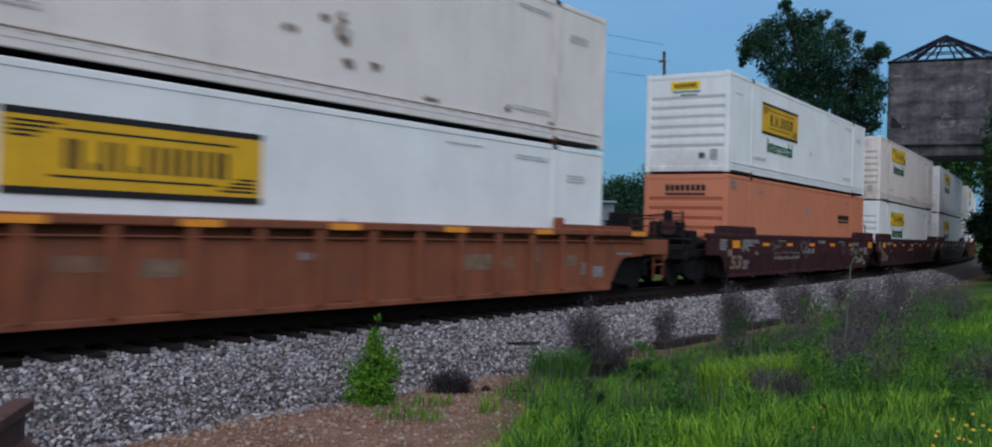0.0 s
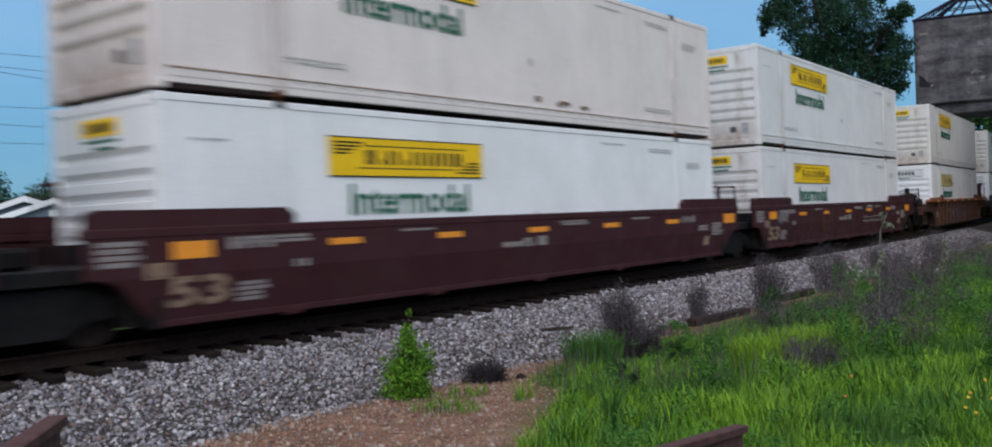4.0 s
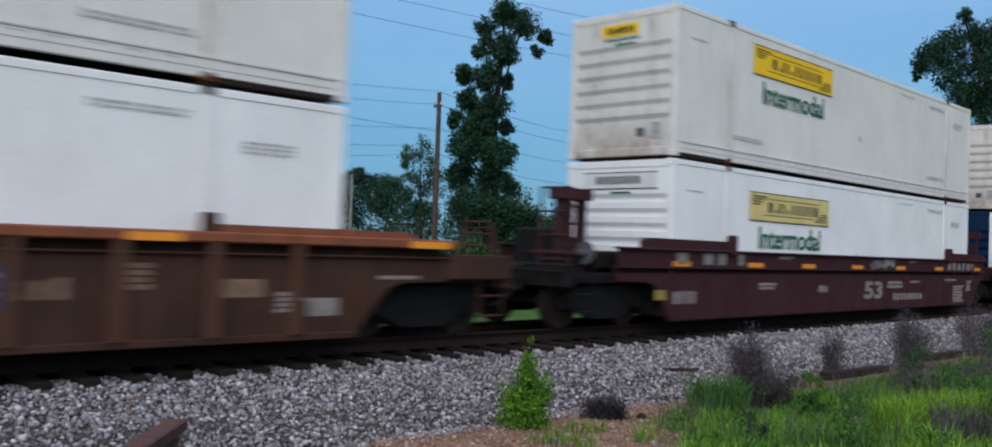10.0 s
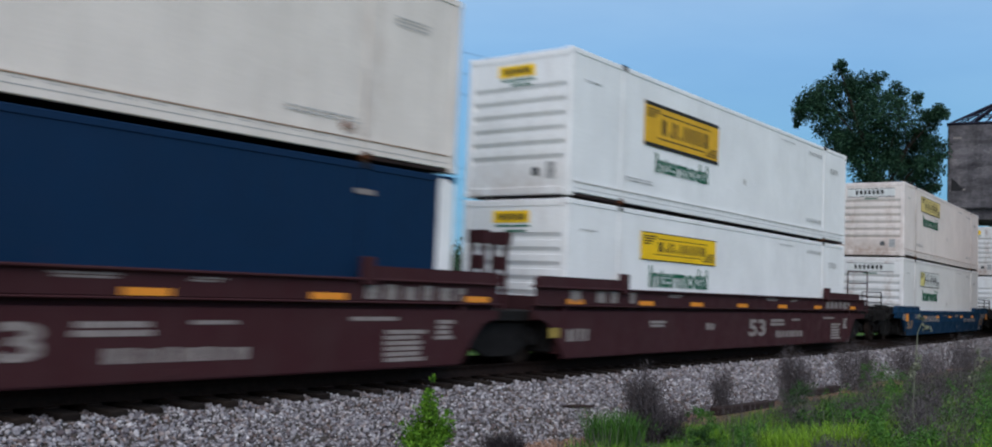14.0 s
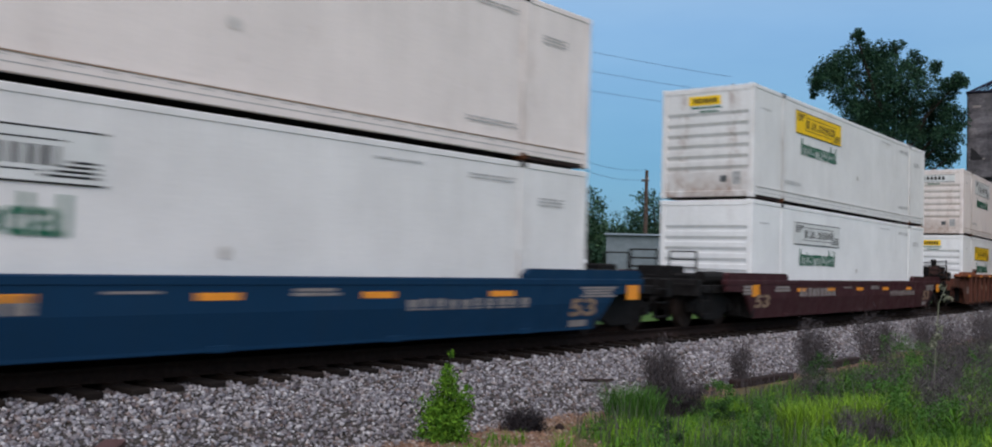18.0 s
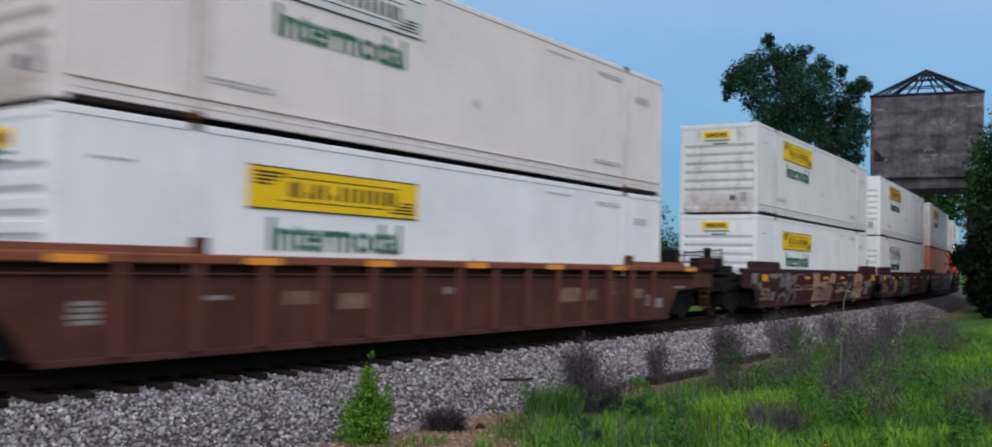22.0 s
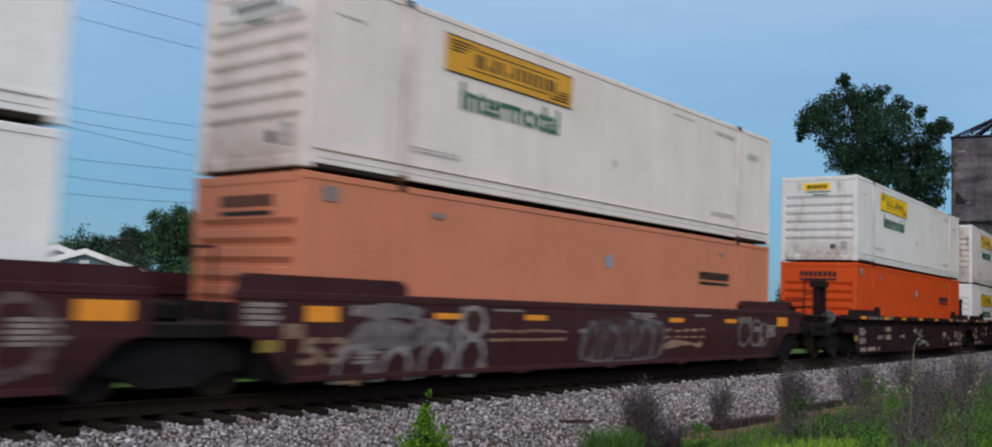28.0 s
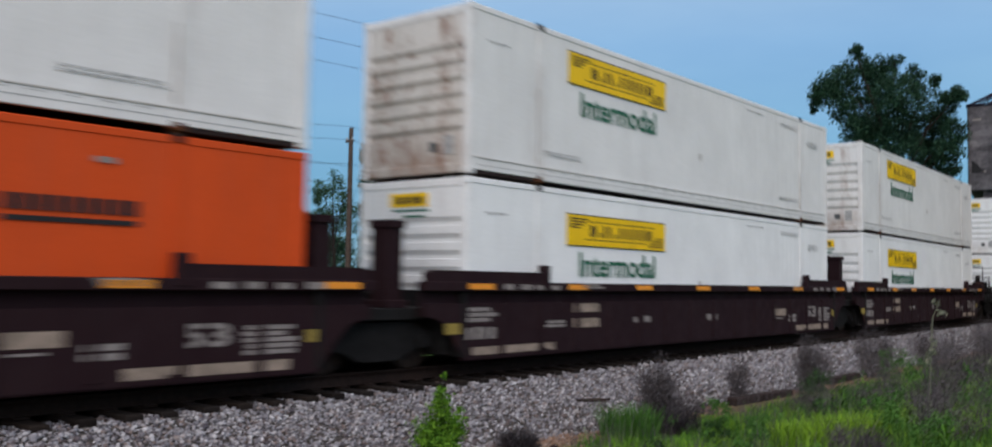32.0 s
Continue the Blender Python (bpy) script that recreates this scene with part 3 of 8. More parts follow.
attr.data.foreach_set("value", [bare_mask(x, y) if -40 < x < 6 and -10 < y < 120 else 0.0 for x, y, _ in gv])
for p in ground.data.polygons:
    p.use_smooth = True

# ballast bed, lofted along the track
SECTION = [(-4.3, -1.10), (-3.5, -0.84), (-1.9, -0.36), (-1.4, -0.275), (1.25, -0.275), (1.50, -0.285), (1.74, -0.37), (2.5, -0.56), (3.2, -0.90), (3.45, -1.05)]
arcs = [-340 + 10 * i for i in range(33)] + [-10 + 1.0 * i for i in range(130)] + [120 + 10 * i for i in range(34)]
bv = []
for s in arcs:
    for d, z in SECTION:
        x, y, _ = on_track(s, d)
        bv.append((x, y, z + (0.03 * noise.noise(Vector((x, y, 0))) if abs(d) > 1.5 else 0)))
k = len(SECTION)
bf = [(j * k + i, j * k + i + 1, (j + 1) * k + i + 1, (j + 1) * k + i) for j in range(len(arcs) - 1) for i in range(k - 1)]
tagged(mesh_from("ballast_bed", bv, bf, M["bed"]), "bed of packed grey crushed stone under the track", "ballast", kind="structure")


def bed_z(d):
    for (a, za), (b, zb) in zip(SECTION, SECTION[1:]):
        if a <= d <= b:
            return za + (zb - za) * (d - a) / (b - a)
    return -0.9


STONE = np.array([(1, 0, 0), (-1, 0, 0), (0, 1, 0), (0, -1, 0), (0.1, 0.2, 0.8), (-0.1, -0.1, -0.9), (0.75, 0.7, 0.35), (-0.7, -0.75, 0.4)])
STONE_F = np.array([(6, 2, 4), (4, 2, 1), (1, 7, 4), (7, 3, 4), (3, 0, 4), (0, 6, 4), (2, 0, 5), (0, 2, 6), (1, 2, 5), (3, 1, 5), (1, 3, 7), (0, 3, 5)])


def scatter_stones(name, places, sizes, material, rng):
    n = len(places)
    ang = rng.uniform(0, math.tau, n)
    sc = rng.uniform(0.6, 1.25, (n, 1, 3)) * np.asarray(sizes)[:, None, None]
    v = STONE[None] * sc + rng.uniform(-0.18, 0.18, (n, 8, 3)) * np.asarray(sizes)[:, None, None]
    tilt = rng.uniform(-0.9, 0.9, n)
    c, s = np.cos(tilt)[:, None], np.sin(tilt)[:, None]
    v = np.stack([v[..., 0], v[..., 1] * c - v[..., 2] * s, v[..., 1] * s + v[..., 2] * c], -1)
    c, s = np.cos(ang)[:, None], np.sin(ang)[:, None]
    v = np.stack([v[..., 0] * c - v[..., 1] * s, v[..., 0] * s + v[..., 1] * c, v[..., 2]], -1) + np.asarray(places)[:, None]
    f = (STONE_F[None] + 8 * np.arange(n)[:, None, None]).reshape(-1, 3)
    return mesh_from(name, v.reshape(-1, 3), f, material)


rng = np.random.default_rng(4)
pl, sz = [], []
for s0, s1, per in ((1.5, 9, 620), (9, 16, 560), (16, 26, 400), (26, 40, 240), (40, 60, 110)):
    for _ in range(int((s1 - s0) * 2.85 * per)):
        s, d = rng.uniform(s0, s1), rng.uniform(0.98, 3.75)
        if d < 1.50 and abs((s + 2) / 0.52 - round((s + 2) / 0.52)) < 0.26:
            continue
        if d > 3.15 + 0.45 * noise.noise(Vector((s * 1.3, d, 0))) + 0.5 * rng.random() ** 2:
            continue
        x, y, _ = on_track(s, d)
        pl.append((x, y, max(bed_z(d), ground_z(x, y)) + rng.uniform(-0.005, 0.022)))
        sz.append((rng.uniform(0.017, 0.037) if rng.random() < 0.93 else 0.048) * (1.0 if s < 16 else 1.2))
tagged(scatter_stones("ballast_stones", pl, sz, M["stone"], rng), "loose grey and white crushed stone ballast", "ballast", kind="stuff")
pl, sz = [], []
for _ in range(34000):
    x, y = rng.uniform(-9.0, -3.5), rng.uniform(2.0, 15)
    if rng.random() < bare_mask(x, y):
        pl.append((x, y, ground_z(x, y) + 0.004))
        sz.append(rng.uniform(0.006, 0.019) if rng.random() < 0.86 else rng.uniform(0.020, 0.042))
tagged(scatter_stones("gravel", pl, sz, M["pebble"], rng), "fine tan gravel on bare soil", "gravel", kind="stuff")

# rails and timber ties
track = thing("railway_track", "single railway track on dark timber ties and ballast", "track")
track["kind"] = "structure"
RAIL_PROFILE = [(-0.075, -0.186), (0.075, -0.186), (0.075, -0.174), (0.010, -0.135), (0.009, -0.045), (0.036, -0.036), (0.036, -0.004), (0.028, 0.0), (-0.028, 0.0), (-0.036, -0.004), (-0.036, -0.036), (-0.009, -0.045), (-0.010, -0.135), (-0.075, -0.174)]
for side in (-0.7535, 0.7535):
    v, f, n = [], [], len(RAIL_PROFILE)
    for s in arcs:
        for d, z in RAIL_PROFILE:
            x, y, _ = on_track(s, side + d)
            v.append((x, y, z))
    for j in range(len(arcs) - 1):
        f += [(j * n + i, j * n + (i + 1) % n, (j + 1) * n + (i + 1) % n, (j + 1) * n + i) for i in range(n)]
    rail = mesh_from("rail", v, f, M["rail"], track)
    rail.data.materials.append(M["rail_top"])
    for q in rail.data.polygons:
        if q.normal.z > 0.9 and q.center.z > -0.01:
            q.material_index = 1

# ---------------------------------------------------------------- the train: containers
TRAIN = []          # (thing, place along the train, half the distance between its bearings, height)
CL, CW, CH = 8.075, 1.295, 2.896
SIDE = pose(0, 0, 0, 90, 0, 90)


def text_mesh(text, size, material, bold=0.0):
    k = ("text", text, size, bold, material.name)
    if k not in CACHE:
        cu = bpy.data.curves.new("lettering", "FONT")
        cu.body, cu.size, cu.extrude, cu.offset = text, size, 0.002, bold
        cu.align_x, cu.align_y = "CENTER", "CENTER"
        cu.resolution_u = 3
        ob = bpy.data.objects.new("lettering", cu)
        me = bpy.data.meshes.new_from_object(ob)
        bpy.data.objects.remove(ob)
        bpy.data.curves.remove(cu)
        me.materials.append(material)
        CACHE[k] = me
    return CACHE[k]


def lettering(text, size, material, parent, at, bold=0.0, label=""):
    ob = new("lettering", text_mesh(text, size, material, bold))
    ob.parent = parent
    ob.matrix_basis = at
    return tagged(ob, label)


def ribbed_side(x, pitch=0.281, deep=0.005):
    """A steel side wall pressed into upright ribs."""
    def fill(bm):
        y, out, sg = -7.93, [], (1 if x > 0 else -1)
        while y < 7.93 - 1e-6:
            for dy, dx in ((0, 0), (0.50, 0), (0.62, -deep), (0.88, -deep)):
                if y + dy * pitch < 7.93:
                    out.append((y + dy * pitch, x + dx * sg))
            y += pitch
        out.append((7.93, x))
        lo, hi = [bm.verts.new((px, py, 0.29)) for py, px in out], [bm.verts.new((px, py, 2.80)) for py, px in out]
        for i in range(len(out) - 1):
            q = (lo[i], lo[i + 1], hi[i + 1], hi[i])
            bm.faces.new(q if sg > 0 else q[::-1])
    return fill


def ribbed_end(y, count=5, z0=0.71, z1=2.12):
    """An end wall of wide flat panels between narrow lying grooves, below a plain header."""
    def fill(bm):
        pr, h = [(0.16, 0.0)], (z1 - z0) / count
        for i in range(count + 1):
            a = z0 + i * h
            pr += [(a - 0.045, 0.0), (a - 0.036, 0.055), (a + 0.02, 0.05), (a + 0.11, 0.0)]
        pr += [(2.80, 0.0)]
        L = [bm.verts.new((-1.16, y + d + 0.012, z)) for z, d in pr]
        R = [bm.verts.new((1.16, y + d + 0.012, z)) for z, d in pr]
        for i in range(len(pr) - 1):
            bm.faces.new((L[i], R[i], R[i + 1], L[i + 1]))
    return fill


def castings(ys):
    bs = []
    for y in ys:
        for sx in (-1, 1):
            for z in ((0.0, CH - 0.12) if abs(y) > 7 or sx < 0 else (0.0,)):
                x0, x1 = sorted((sx * (CW + 0.006), sx * (CW - 0.16)))
                bs.append((x0, x1, y - 0.085, y + 0.085, z, z + 0.12))
    return bs


def print_rows(x, a, b, z, rows, h=0.028):
    """Lines of print too small to read, as short bars."""
    def fill(bm):
        rr = random.Random(int(a * 10) + rows)
        for q in range(rows):
            y = a
            while y < b - 0.04:
                w = min(rr.uniform(0.05, 0.17), b - y)
                box(bm, x - 0.002, x, y, y + w, z + q * h * 2.1, z + q * h * 2.1 + h)
                y += w + rr.uniform(0.03, 0.07)
    return fill


def container(skin, end_skin, sign, end_sign, words, label, logo=None, stacked=False):
    c = thing("container", label, "shipping container", "containers of the stack train")
    s, e = M[skin], M[end_skin]
    cpart("side_wall", "side_r", ribbed_side(CW - 0.012), s, c)
    cpart("side_wall", "side_l", ribbed_side(-CW + 0.012), s, c)
    cpart("end_wall", "end_f", ribbed_end(-CL), e, c)
    # doors at the far end
    for sx in (-1, 1):
        a, b = sorted((sx * 0.01, sx * 1.15))
        door = cpart("door", ("door", sx), soft((a, b, CL - 0.06, CL - 0.01, 0.15, 2.80)), s, c)
        for rx in (0.3, 0.85):
            cpart("locking_rod", ("rod", sx, rx), lambda bm, rx=rx, sx=sx: tube(bm, [(sx * rx, CL, 0.1), (sx * rx, CL, 2.84)], 0.017, 6), M["galv"], door)
    for sx in (-1, 1):
        x0, x1 = sorted((sx * CW, sx * (CW - 0.08)))
        cpart("bottom_rail", ("brail", sx), lambda bm, x0=x0, x1=x1, sx=sx: [soft_box(bm, x0, x1, -6.0, 6.0, 0.045, 0.30, 0.01), soft_box(bm, x0, x1, -7.93, -6.0, 0.07, 0.30, 0.01), soft_box(bm, x0, x1, 6.0, 7.93, 0.07, 0.30, 0.01), box(bm, *sorted((sx * CW, sx * (CW + 0.012))), -7.93, 7.93, 0.285, 0.315)], s, c)
        cpart("top_rail", ("trail", sx), soft((x0, x1, -7.93, 7.93, 2.785, 2.89)), s, c)
        for sy in (-1, 1):
            y0, y1 = sorted((sy * CL, sy * (CL - 0.15)))
            a0, a1 = sorted((sx * CW, sx * (CW - 0.15)))
            cpart("corner_post", ("cpost", sx, sy), soft((a0, a1, y0, y1, 0.1, CH - 0.1)), s, c)
            p0, p1 = sorted((sx * (CW + 0.004), sx * (CW - 0.03)))
            cpart("stacking_post", ("spost", sx, sy), soft((p0, p1, sy * 6.1 - 0.075, sy * 6.1 + 0.075, 0.15, 2.79), r=0.005), s, c)
            u0, u1 = sorted((sx * (CW - 0.02), sx * (CW - 0.5)))
            v0, v1 = sorted((sy * 6.2, sy * 7.9))
            cpart("underframe", ("uf", sx, sy), soft((u0, u1, v0, v1, 0.0, 0.068)), M["scrap"], c, "rusty underframe")
        if skin in ("cream", "bone", "grey_white", "ivory") and sx > 0:
            # worn edge of the stacking post
            for yy, hi in ((-6.185, 1.72), (6.02, 1.35)):
                cpart("post_edge", ("pedge", yy), boxes((CW + 0.001, CW + 0.006, yy, yy + 0.035, 0.33, hi)), M["post_grey"], c)
    for sy in (-1, 1):
        y0, y1 = sorted((sy * CL, sy * (CL - 0.12)))
        cpart("end_sill", ("sill", sy), soft((-1.2, 1.2, y0, y1, 0.02, 0.18)), e, c)
        cpart("end_header", ("head", sy), soft((-1.2, 1.2, y0, y1, 2.74, 2.885)), s, c)
    cpart("roof", "roof", lambda bm: [box(bm, -1.22, 1.22, -7.95, 7.95, 2.84, 2.865)] + [box(bm, -1.2, 1.2, y - 0.05, y + 0.05, 2.865, 2.880) for y in np.arange(-7.4, 7.5, 0.6)], s, c)
    cpart("floor", "floor", boxes((-1.22, 1.22, -7.9, 7.9, 0.06, 0.13)), M["black_steel"], c)
    for y in (-8.0, 8.0, -6.1, 6.1):
        pieces("casting", castings([y]), M["rust"] if abs(y) < 7 else s, c, "rusty stacking casting" if abs(y) < 7 else "", 0.012)
    if stacked:
        pieces("stack_lock", [(x0, x0 + 0.1, y - 0.06, y + 0.06, -0.052, 0.0) for y in (-6.1, 6.1) for x0 in (-CW + 0.03, CW - 0.13)], M["rust"], c)
    cpart("sill_seam", "seam", boxes((CW - 0.001, CW + 0.003, -7.85, 7.85, 0.150, 0.162)), M["mark_grey"], c)
    cpart("lashing_slots", "slots", boxes(*[(CW + 0.0, CW + 0.0035, y, y + 0.13, 0.222, 0.238) for y in np.arange(-5.8, 5.7, 0.42)]), M["mark_grey"], c)["kind"] = "stuff"
    cpart("sill_lip", "lip", boxes((CW + 0.002, CW + 0.0135, -7.9, 7.9, 0.268, 0.284)), M["sill_rust" if skin in ("cream", "bone") else "post_grey"], c)
    cpart("top_casting", "tcast_a", soft((CW - 0.14, CW + 0.012, -6.19, -6.01, CH - 0.10, CH + 0.022), r=0.015), M["black_steel"], c, "dark stacking casting")
    cpart("top_casting", "tcast_b", soft((CW - 0.14, CW + 0.012, 6.01, 6.19, CH - 0.10, CH + 0.022), r=0.015), M["black_steel"], c, "dark stacking casting")
    pieces("placard", [(0.40, 0.58, -CL - 0.002, -CL + 0.012, 0.40, 0.56)], M["dull_grey"], c)
    pieces("placard", [(0.74, 0.96, -CL - 0.002, -CL + 0.012, 0.34, 0.66)], M["mark_grey"], c)
    x = CW + 0.004
    if sign:
        z0, z1, col, big = sign
        board = cpart("sign", ("board", z0, z1), soft((CW - 0.005, x, -5.22, -1.53, z0, z1), r=0.002), M[col], c, "sign with dark emblem")
        h = z1 - z0
        edge = 0.085 if big else 0.022
        pieces("sign_border", [(x, x + 0.003, -5.22, -1.53, z1 - edge, z1), (x, x + 0.003, -5.22, -1.53, z0, z0 + edge)], M["mark_dark"], board)
        m = (z0 + z1) / 2
        glyphs = []
        for i, (a, b) in enumerate(((-4.32, -4.12), (-3.98, -3.91), (-3.85, -3.58), (-3.45, -3.38), (-3.28, -3.01), (-2.92, -2.66), (-2.57, -2.31), (-2.22, -2.0))):
            tall = 0.09 if i in (1, 3) else h * 0.36
            for p, q in (((a, a + 0.085), (b - 0.085, b)) if b - a > 0.18 else ((a, b),)):
                glyphs.append((x, x + 0.003, p - 0.12, q - 0.12, m - h * 0.18, m - h * 0.18 + tall))
        glyphs += [(x, x + 0.003, -4.50, -2.02, m + h * 0.27, m + h * 0.30), (x, x + 0.003, -4.62, -2.30, m - h * 0.29, m - h * 0.26)]
        pieces("emblem_bar", glyphs, M["mark_dark"], board)
        rays = [(x, x + 0.003, -5.12, -5.12 + 0.62 - 0.10 * i, z1 - 0.085 - 0.055 * i - edge, z1 - 0.055 - 0.055 * i - edge) for i in range(4)]
        rays += [(x, x + 0.003, -1.63 - 0.62 + 0.10 * i, -1.63, z0 + 0.055 + 0.055 * i + edge, z0 + 0.085 + 0.055 * i + edge) for i in range(4)]
        pieces("emblem_bar", rays, M["mark_dark"], board)
        if words:
            lettering("Intermodal", 0.66 if not big else 0.60, M["green"], c, pose(CW + 0.003, -3.38, z0 - 0.37 + (0.02 if big else 0), 90, 0, 90), 0.012, "dark green lettering")
    if end_sign:
        wide = end_sign == "sign_white"
        cpart("end_sign", ("esign", end_sign), soft((-0.86, 0.94, -CL + 0.002, -CL + 0.014, 2.32, 2.66) if wide else (-0.52, 0.38, -CL + 0.002, -CL + 0.014, 2.42, 2.66), r=0.002), M[end_sign], c)
        if wide:
            pieces("sign_border", [(-0.86, 0.94, -CL, -CL + 0.004, z, z + 0.022) for z in (2.32, 2.638)], M["mark_dark"], c)
        pieces("emblem_bar", [*[((-0.55 if wide else -0.40) + (0.16 if wide else 0.1) * i, (-0.45 if wide else -0.33) + (0.16 if wide else 0.1) * i, -CL - 0.001, -CL + 0.003, 2.42 if wide else 2.47, 2.58 if wide else 2.60) for i in range(7)]], M["mark_dark"], c)
        pieces("end_marking", [*([] if wide else [(-0.45, 0.40, -CL + 0.004, -CL + 0.014, 2.335, 2.375)]), (-0.2, 0.3, -CL + 0.004, -CL + 0.014, 2.235, 2.275)], M["green"], c)
    # small markings along the side
    for k, (a, b, z, rows) in enumerate(() if logo else ((-5.95, -4.75, 0.52, 2), (4.7, 5.9, 2.50, 2), (4.6, 5.9, 0.50, 2), (-7.6, -7.0, 2.3, 1), (2.6, 3.6, 2.62, 1), (6.6, 7.3, 2.15, 3))):
        cpart("marking", ("fine", k), print_rows(x, a, b, z, rows), M["mark_grey"], c, "row of small grey print")["kind"] = "stuff"
    if sign:
        cpart("decal", "decal", lambda bm: disc(bm, (x - 0.003, 0.1, 1.15), 0, 0.085, 0.004, 16), M["mark_pale"], c)
    else:
        cpart("decal", "decal_b", lambda bm: disc(bm, (x - 0.003, 0.0, 2.05), 0, 0.15, 0.004, 16), M["decal_blue"], c)
    if logo == "block":
        pieces("emblem_bar", [*[(x - 0.002, x + 0.002, 4.02 + 0.18 * i, 4.16 + 0.18 * i, 1.86, 2.04) for i in range(9)], (x - 0.002, x + 0.002, 4.02, 5.6, 1.74, 1.80)], M["mark_dark"], c)
        pieces("emblem_bar", [*[(-0.62 + 0.16 * i, -0.50 + 0.16 * i, -CL + 0.004, -CL + 0.014, 2.40, 2.58) for i in range(8)], (-0.62, 0.62, -CL + 0.004, -CL + 0.014, 2.27, 2.34)], M["mark_dark"], c)
        pieces("marking", [(x - 0.002, x + 0.002, -5.4, -5.05, 2.46, 2.54), (x - 0.002, x + 0.002, 5.05, 5.3, 2.46, 2.53), (x - 0.002, x + 0.002, -7.7, -7.4, 2.5, 2.72)], M["chalk"], c)
    if logo == "navy":
        for sy, deep, wide in ((-1, 0.08, 0.44), (1, 0.36, 0.14)):
            y0, y1 = sorted((sy * (CL + 0.003), sy * (CL - deep)))
            cpart("white_post", ("wp", sy), soft((CW - wide, CW + 0.006, y0, y1, 0.05, 2.85)), M["white"], c, "white corner post")
            cpart("white_post", ("wq", sy), soft((-CW - 0.006, -CW + wide, y0, y1, 0.05, 2.85)), M["white"], c, "white corner post")
        pieces("emblem_bar", [*[(x - 0.002, x + 0.002, -5.4 + 0.23 * i, -5.25 + 0.23 * i, 1.74, 2.02) for i in range(7)]], M["mark_white"], c)
        for k, (yy, zc, ww, zz) in enumerate(((-3.42, 1.92, 0.2, 0.17), (-3.02, 1.92, 0.2, 0.17), (-3.22, 2.12, 0.2, 0.15), (-3.22, 1.72, 0.2, 0.15), (-0.28, 1.80, 0.3, 0.26))):
            cpart("emblem", ("ndiamond", k), lambda bm: prism(bm, [(yy - ww, zc), (yy, zc - zz), (yy + ww, zc), (yy, zc + zz)], x - 0.002, x + 0.002), M["mark_white"], c)
        pieces("marking", [(x - 0.002, x + 0.002, -5.66, -4.27, 2.38, 2.48), (x - 0.002, x + 0.002, -7.06, -6.53, 2.42, 2.50), (x - 0.002, x + 0.002, -7.0, -6.6, 2.32, 2.38), (x - 0.002, x + 0.002, 5.9, 6.3, 2.42, 2.50)], M["chalk"], c)
    return c


# ---------------------------------------------------------------- the train: well cars
HW = 1.52


def truck(parent, y):
    t = cpart("truck", "bolster", soft((-1.05, 1.05, -0.22, 0.22, 0.36, 0.66)), M["black_steel"], parent, at=pose(0, y, 0))
    for sx in (-1, 1):
        def frame_fill(bm, sx=sx):
            o = [(-1.15, 0.36), (-0.75, 0.34), (-0.38, 0.17), (0.38, 0.17), (0.75, 0.34), (1.15, 0.36), (1.15, 0.58), (0.55, 0.76), (-0.55, 0.76), (-1.15, 0.58)]
            prism(bm, o, *sorted((sx * 0.94, sx * 1.08)))
            for yy in (-0.89, 0.89):
                disc(bm, (sx * 1.09, yy, 0.45), 0, 0.11, 0.10, 12)
        cpart("side_frame", ("sframe", sx), frame_fill, M["black_steel"], t)
        cpart("springs", ("springs", sx), lambda bm, sx=sx: [tube(bm, [(sx * 1.01, yy, 0.24), (sx * 1.01, yy, 0.5)], 0.06, 8) for yy in (-0.14, 0.0, 0.14)], M["wheel_steel"], t)
    for yy in (-0.89, 0.89):
        def roll_fill(bm):
            tube(bm, [(-0.95, 0, 0), (0.95, 0, 0)], 0.08, 10)
            for sx in (-1, 1):
                disc(bm, (sx * 0.76, 0, 0), 0, 0.445, 0.11, 28)
                disc(bm, (sx * 0.70, 0, 0), 0, 0.475, 0.03, 28)
                disc(bm, (sx * 0.80, 0, 0), 0, 0.30, 0.10, 9)
        WHEELS.append((cpart("wheelset", "wheelset", roll_fill, M["wheel_steel"], t, at=pose(0, yy, 0.45)), yy))


WHEELS = []
def bar(name, lines, y, r, material, parent):
    """Round bars across the car, each (x, z) to (x, z) at y."""
    for x0, z0, x1, z1 in lines:
        cpart(name, ("bar", x0, z0, x1, z1, y, r), lambda bm: tube(bm, [(x0, y, z0), (x1, y, z1)], r, 6), material, parent)


KINDS = {  # top of the side, top of the raised ends, foot, ribs, ledge
    "ribbed": (1.44, 1.53, 0.14, True, None), "smooth": (1.44, 1.66, 0.22, False, None), "low": (1.12, 1.29, 0.19, False, None),
    "ledge": (1.45, 1.63, 0.12, False, 1.11), "dark": (1.40, 1.58, 0.14, True, 1.05)}


def face_x(kind, z):
    """How far the near side stands out at height z."""
    if kind in ("smooth", "low"):
        top, foot = KINDS[kind][0], KINDS[kind][2]
        return HW + (0.013 if z > top - 0.14 else 0.001) - 0.16 * max(0.0, foot + (top - foot) * 0.5 - z)
    if kind == "ledge":
        return HW - 0.069 if z > 1.1 else HW - 0.054
    if kind == "dark":
        return HW + 0.011 if z > 1.24 else HW - 0.054
    return HW - 0.049


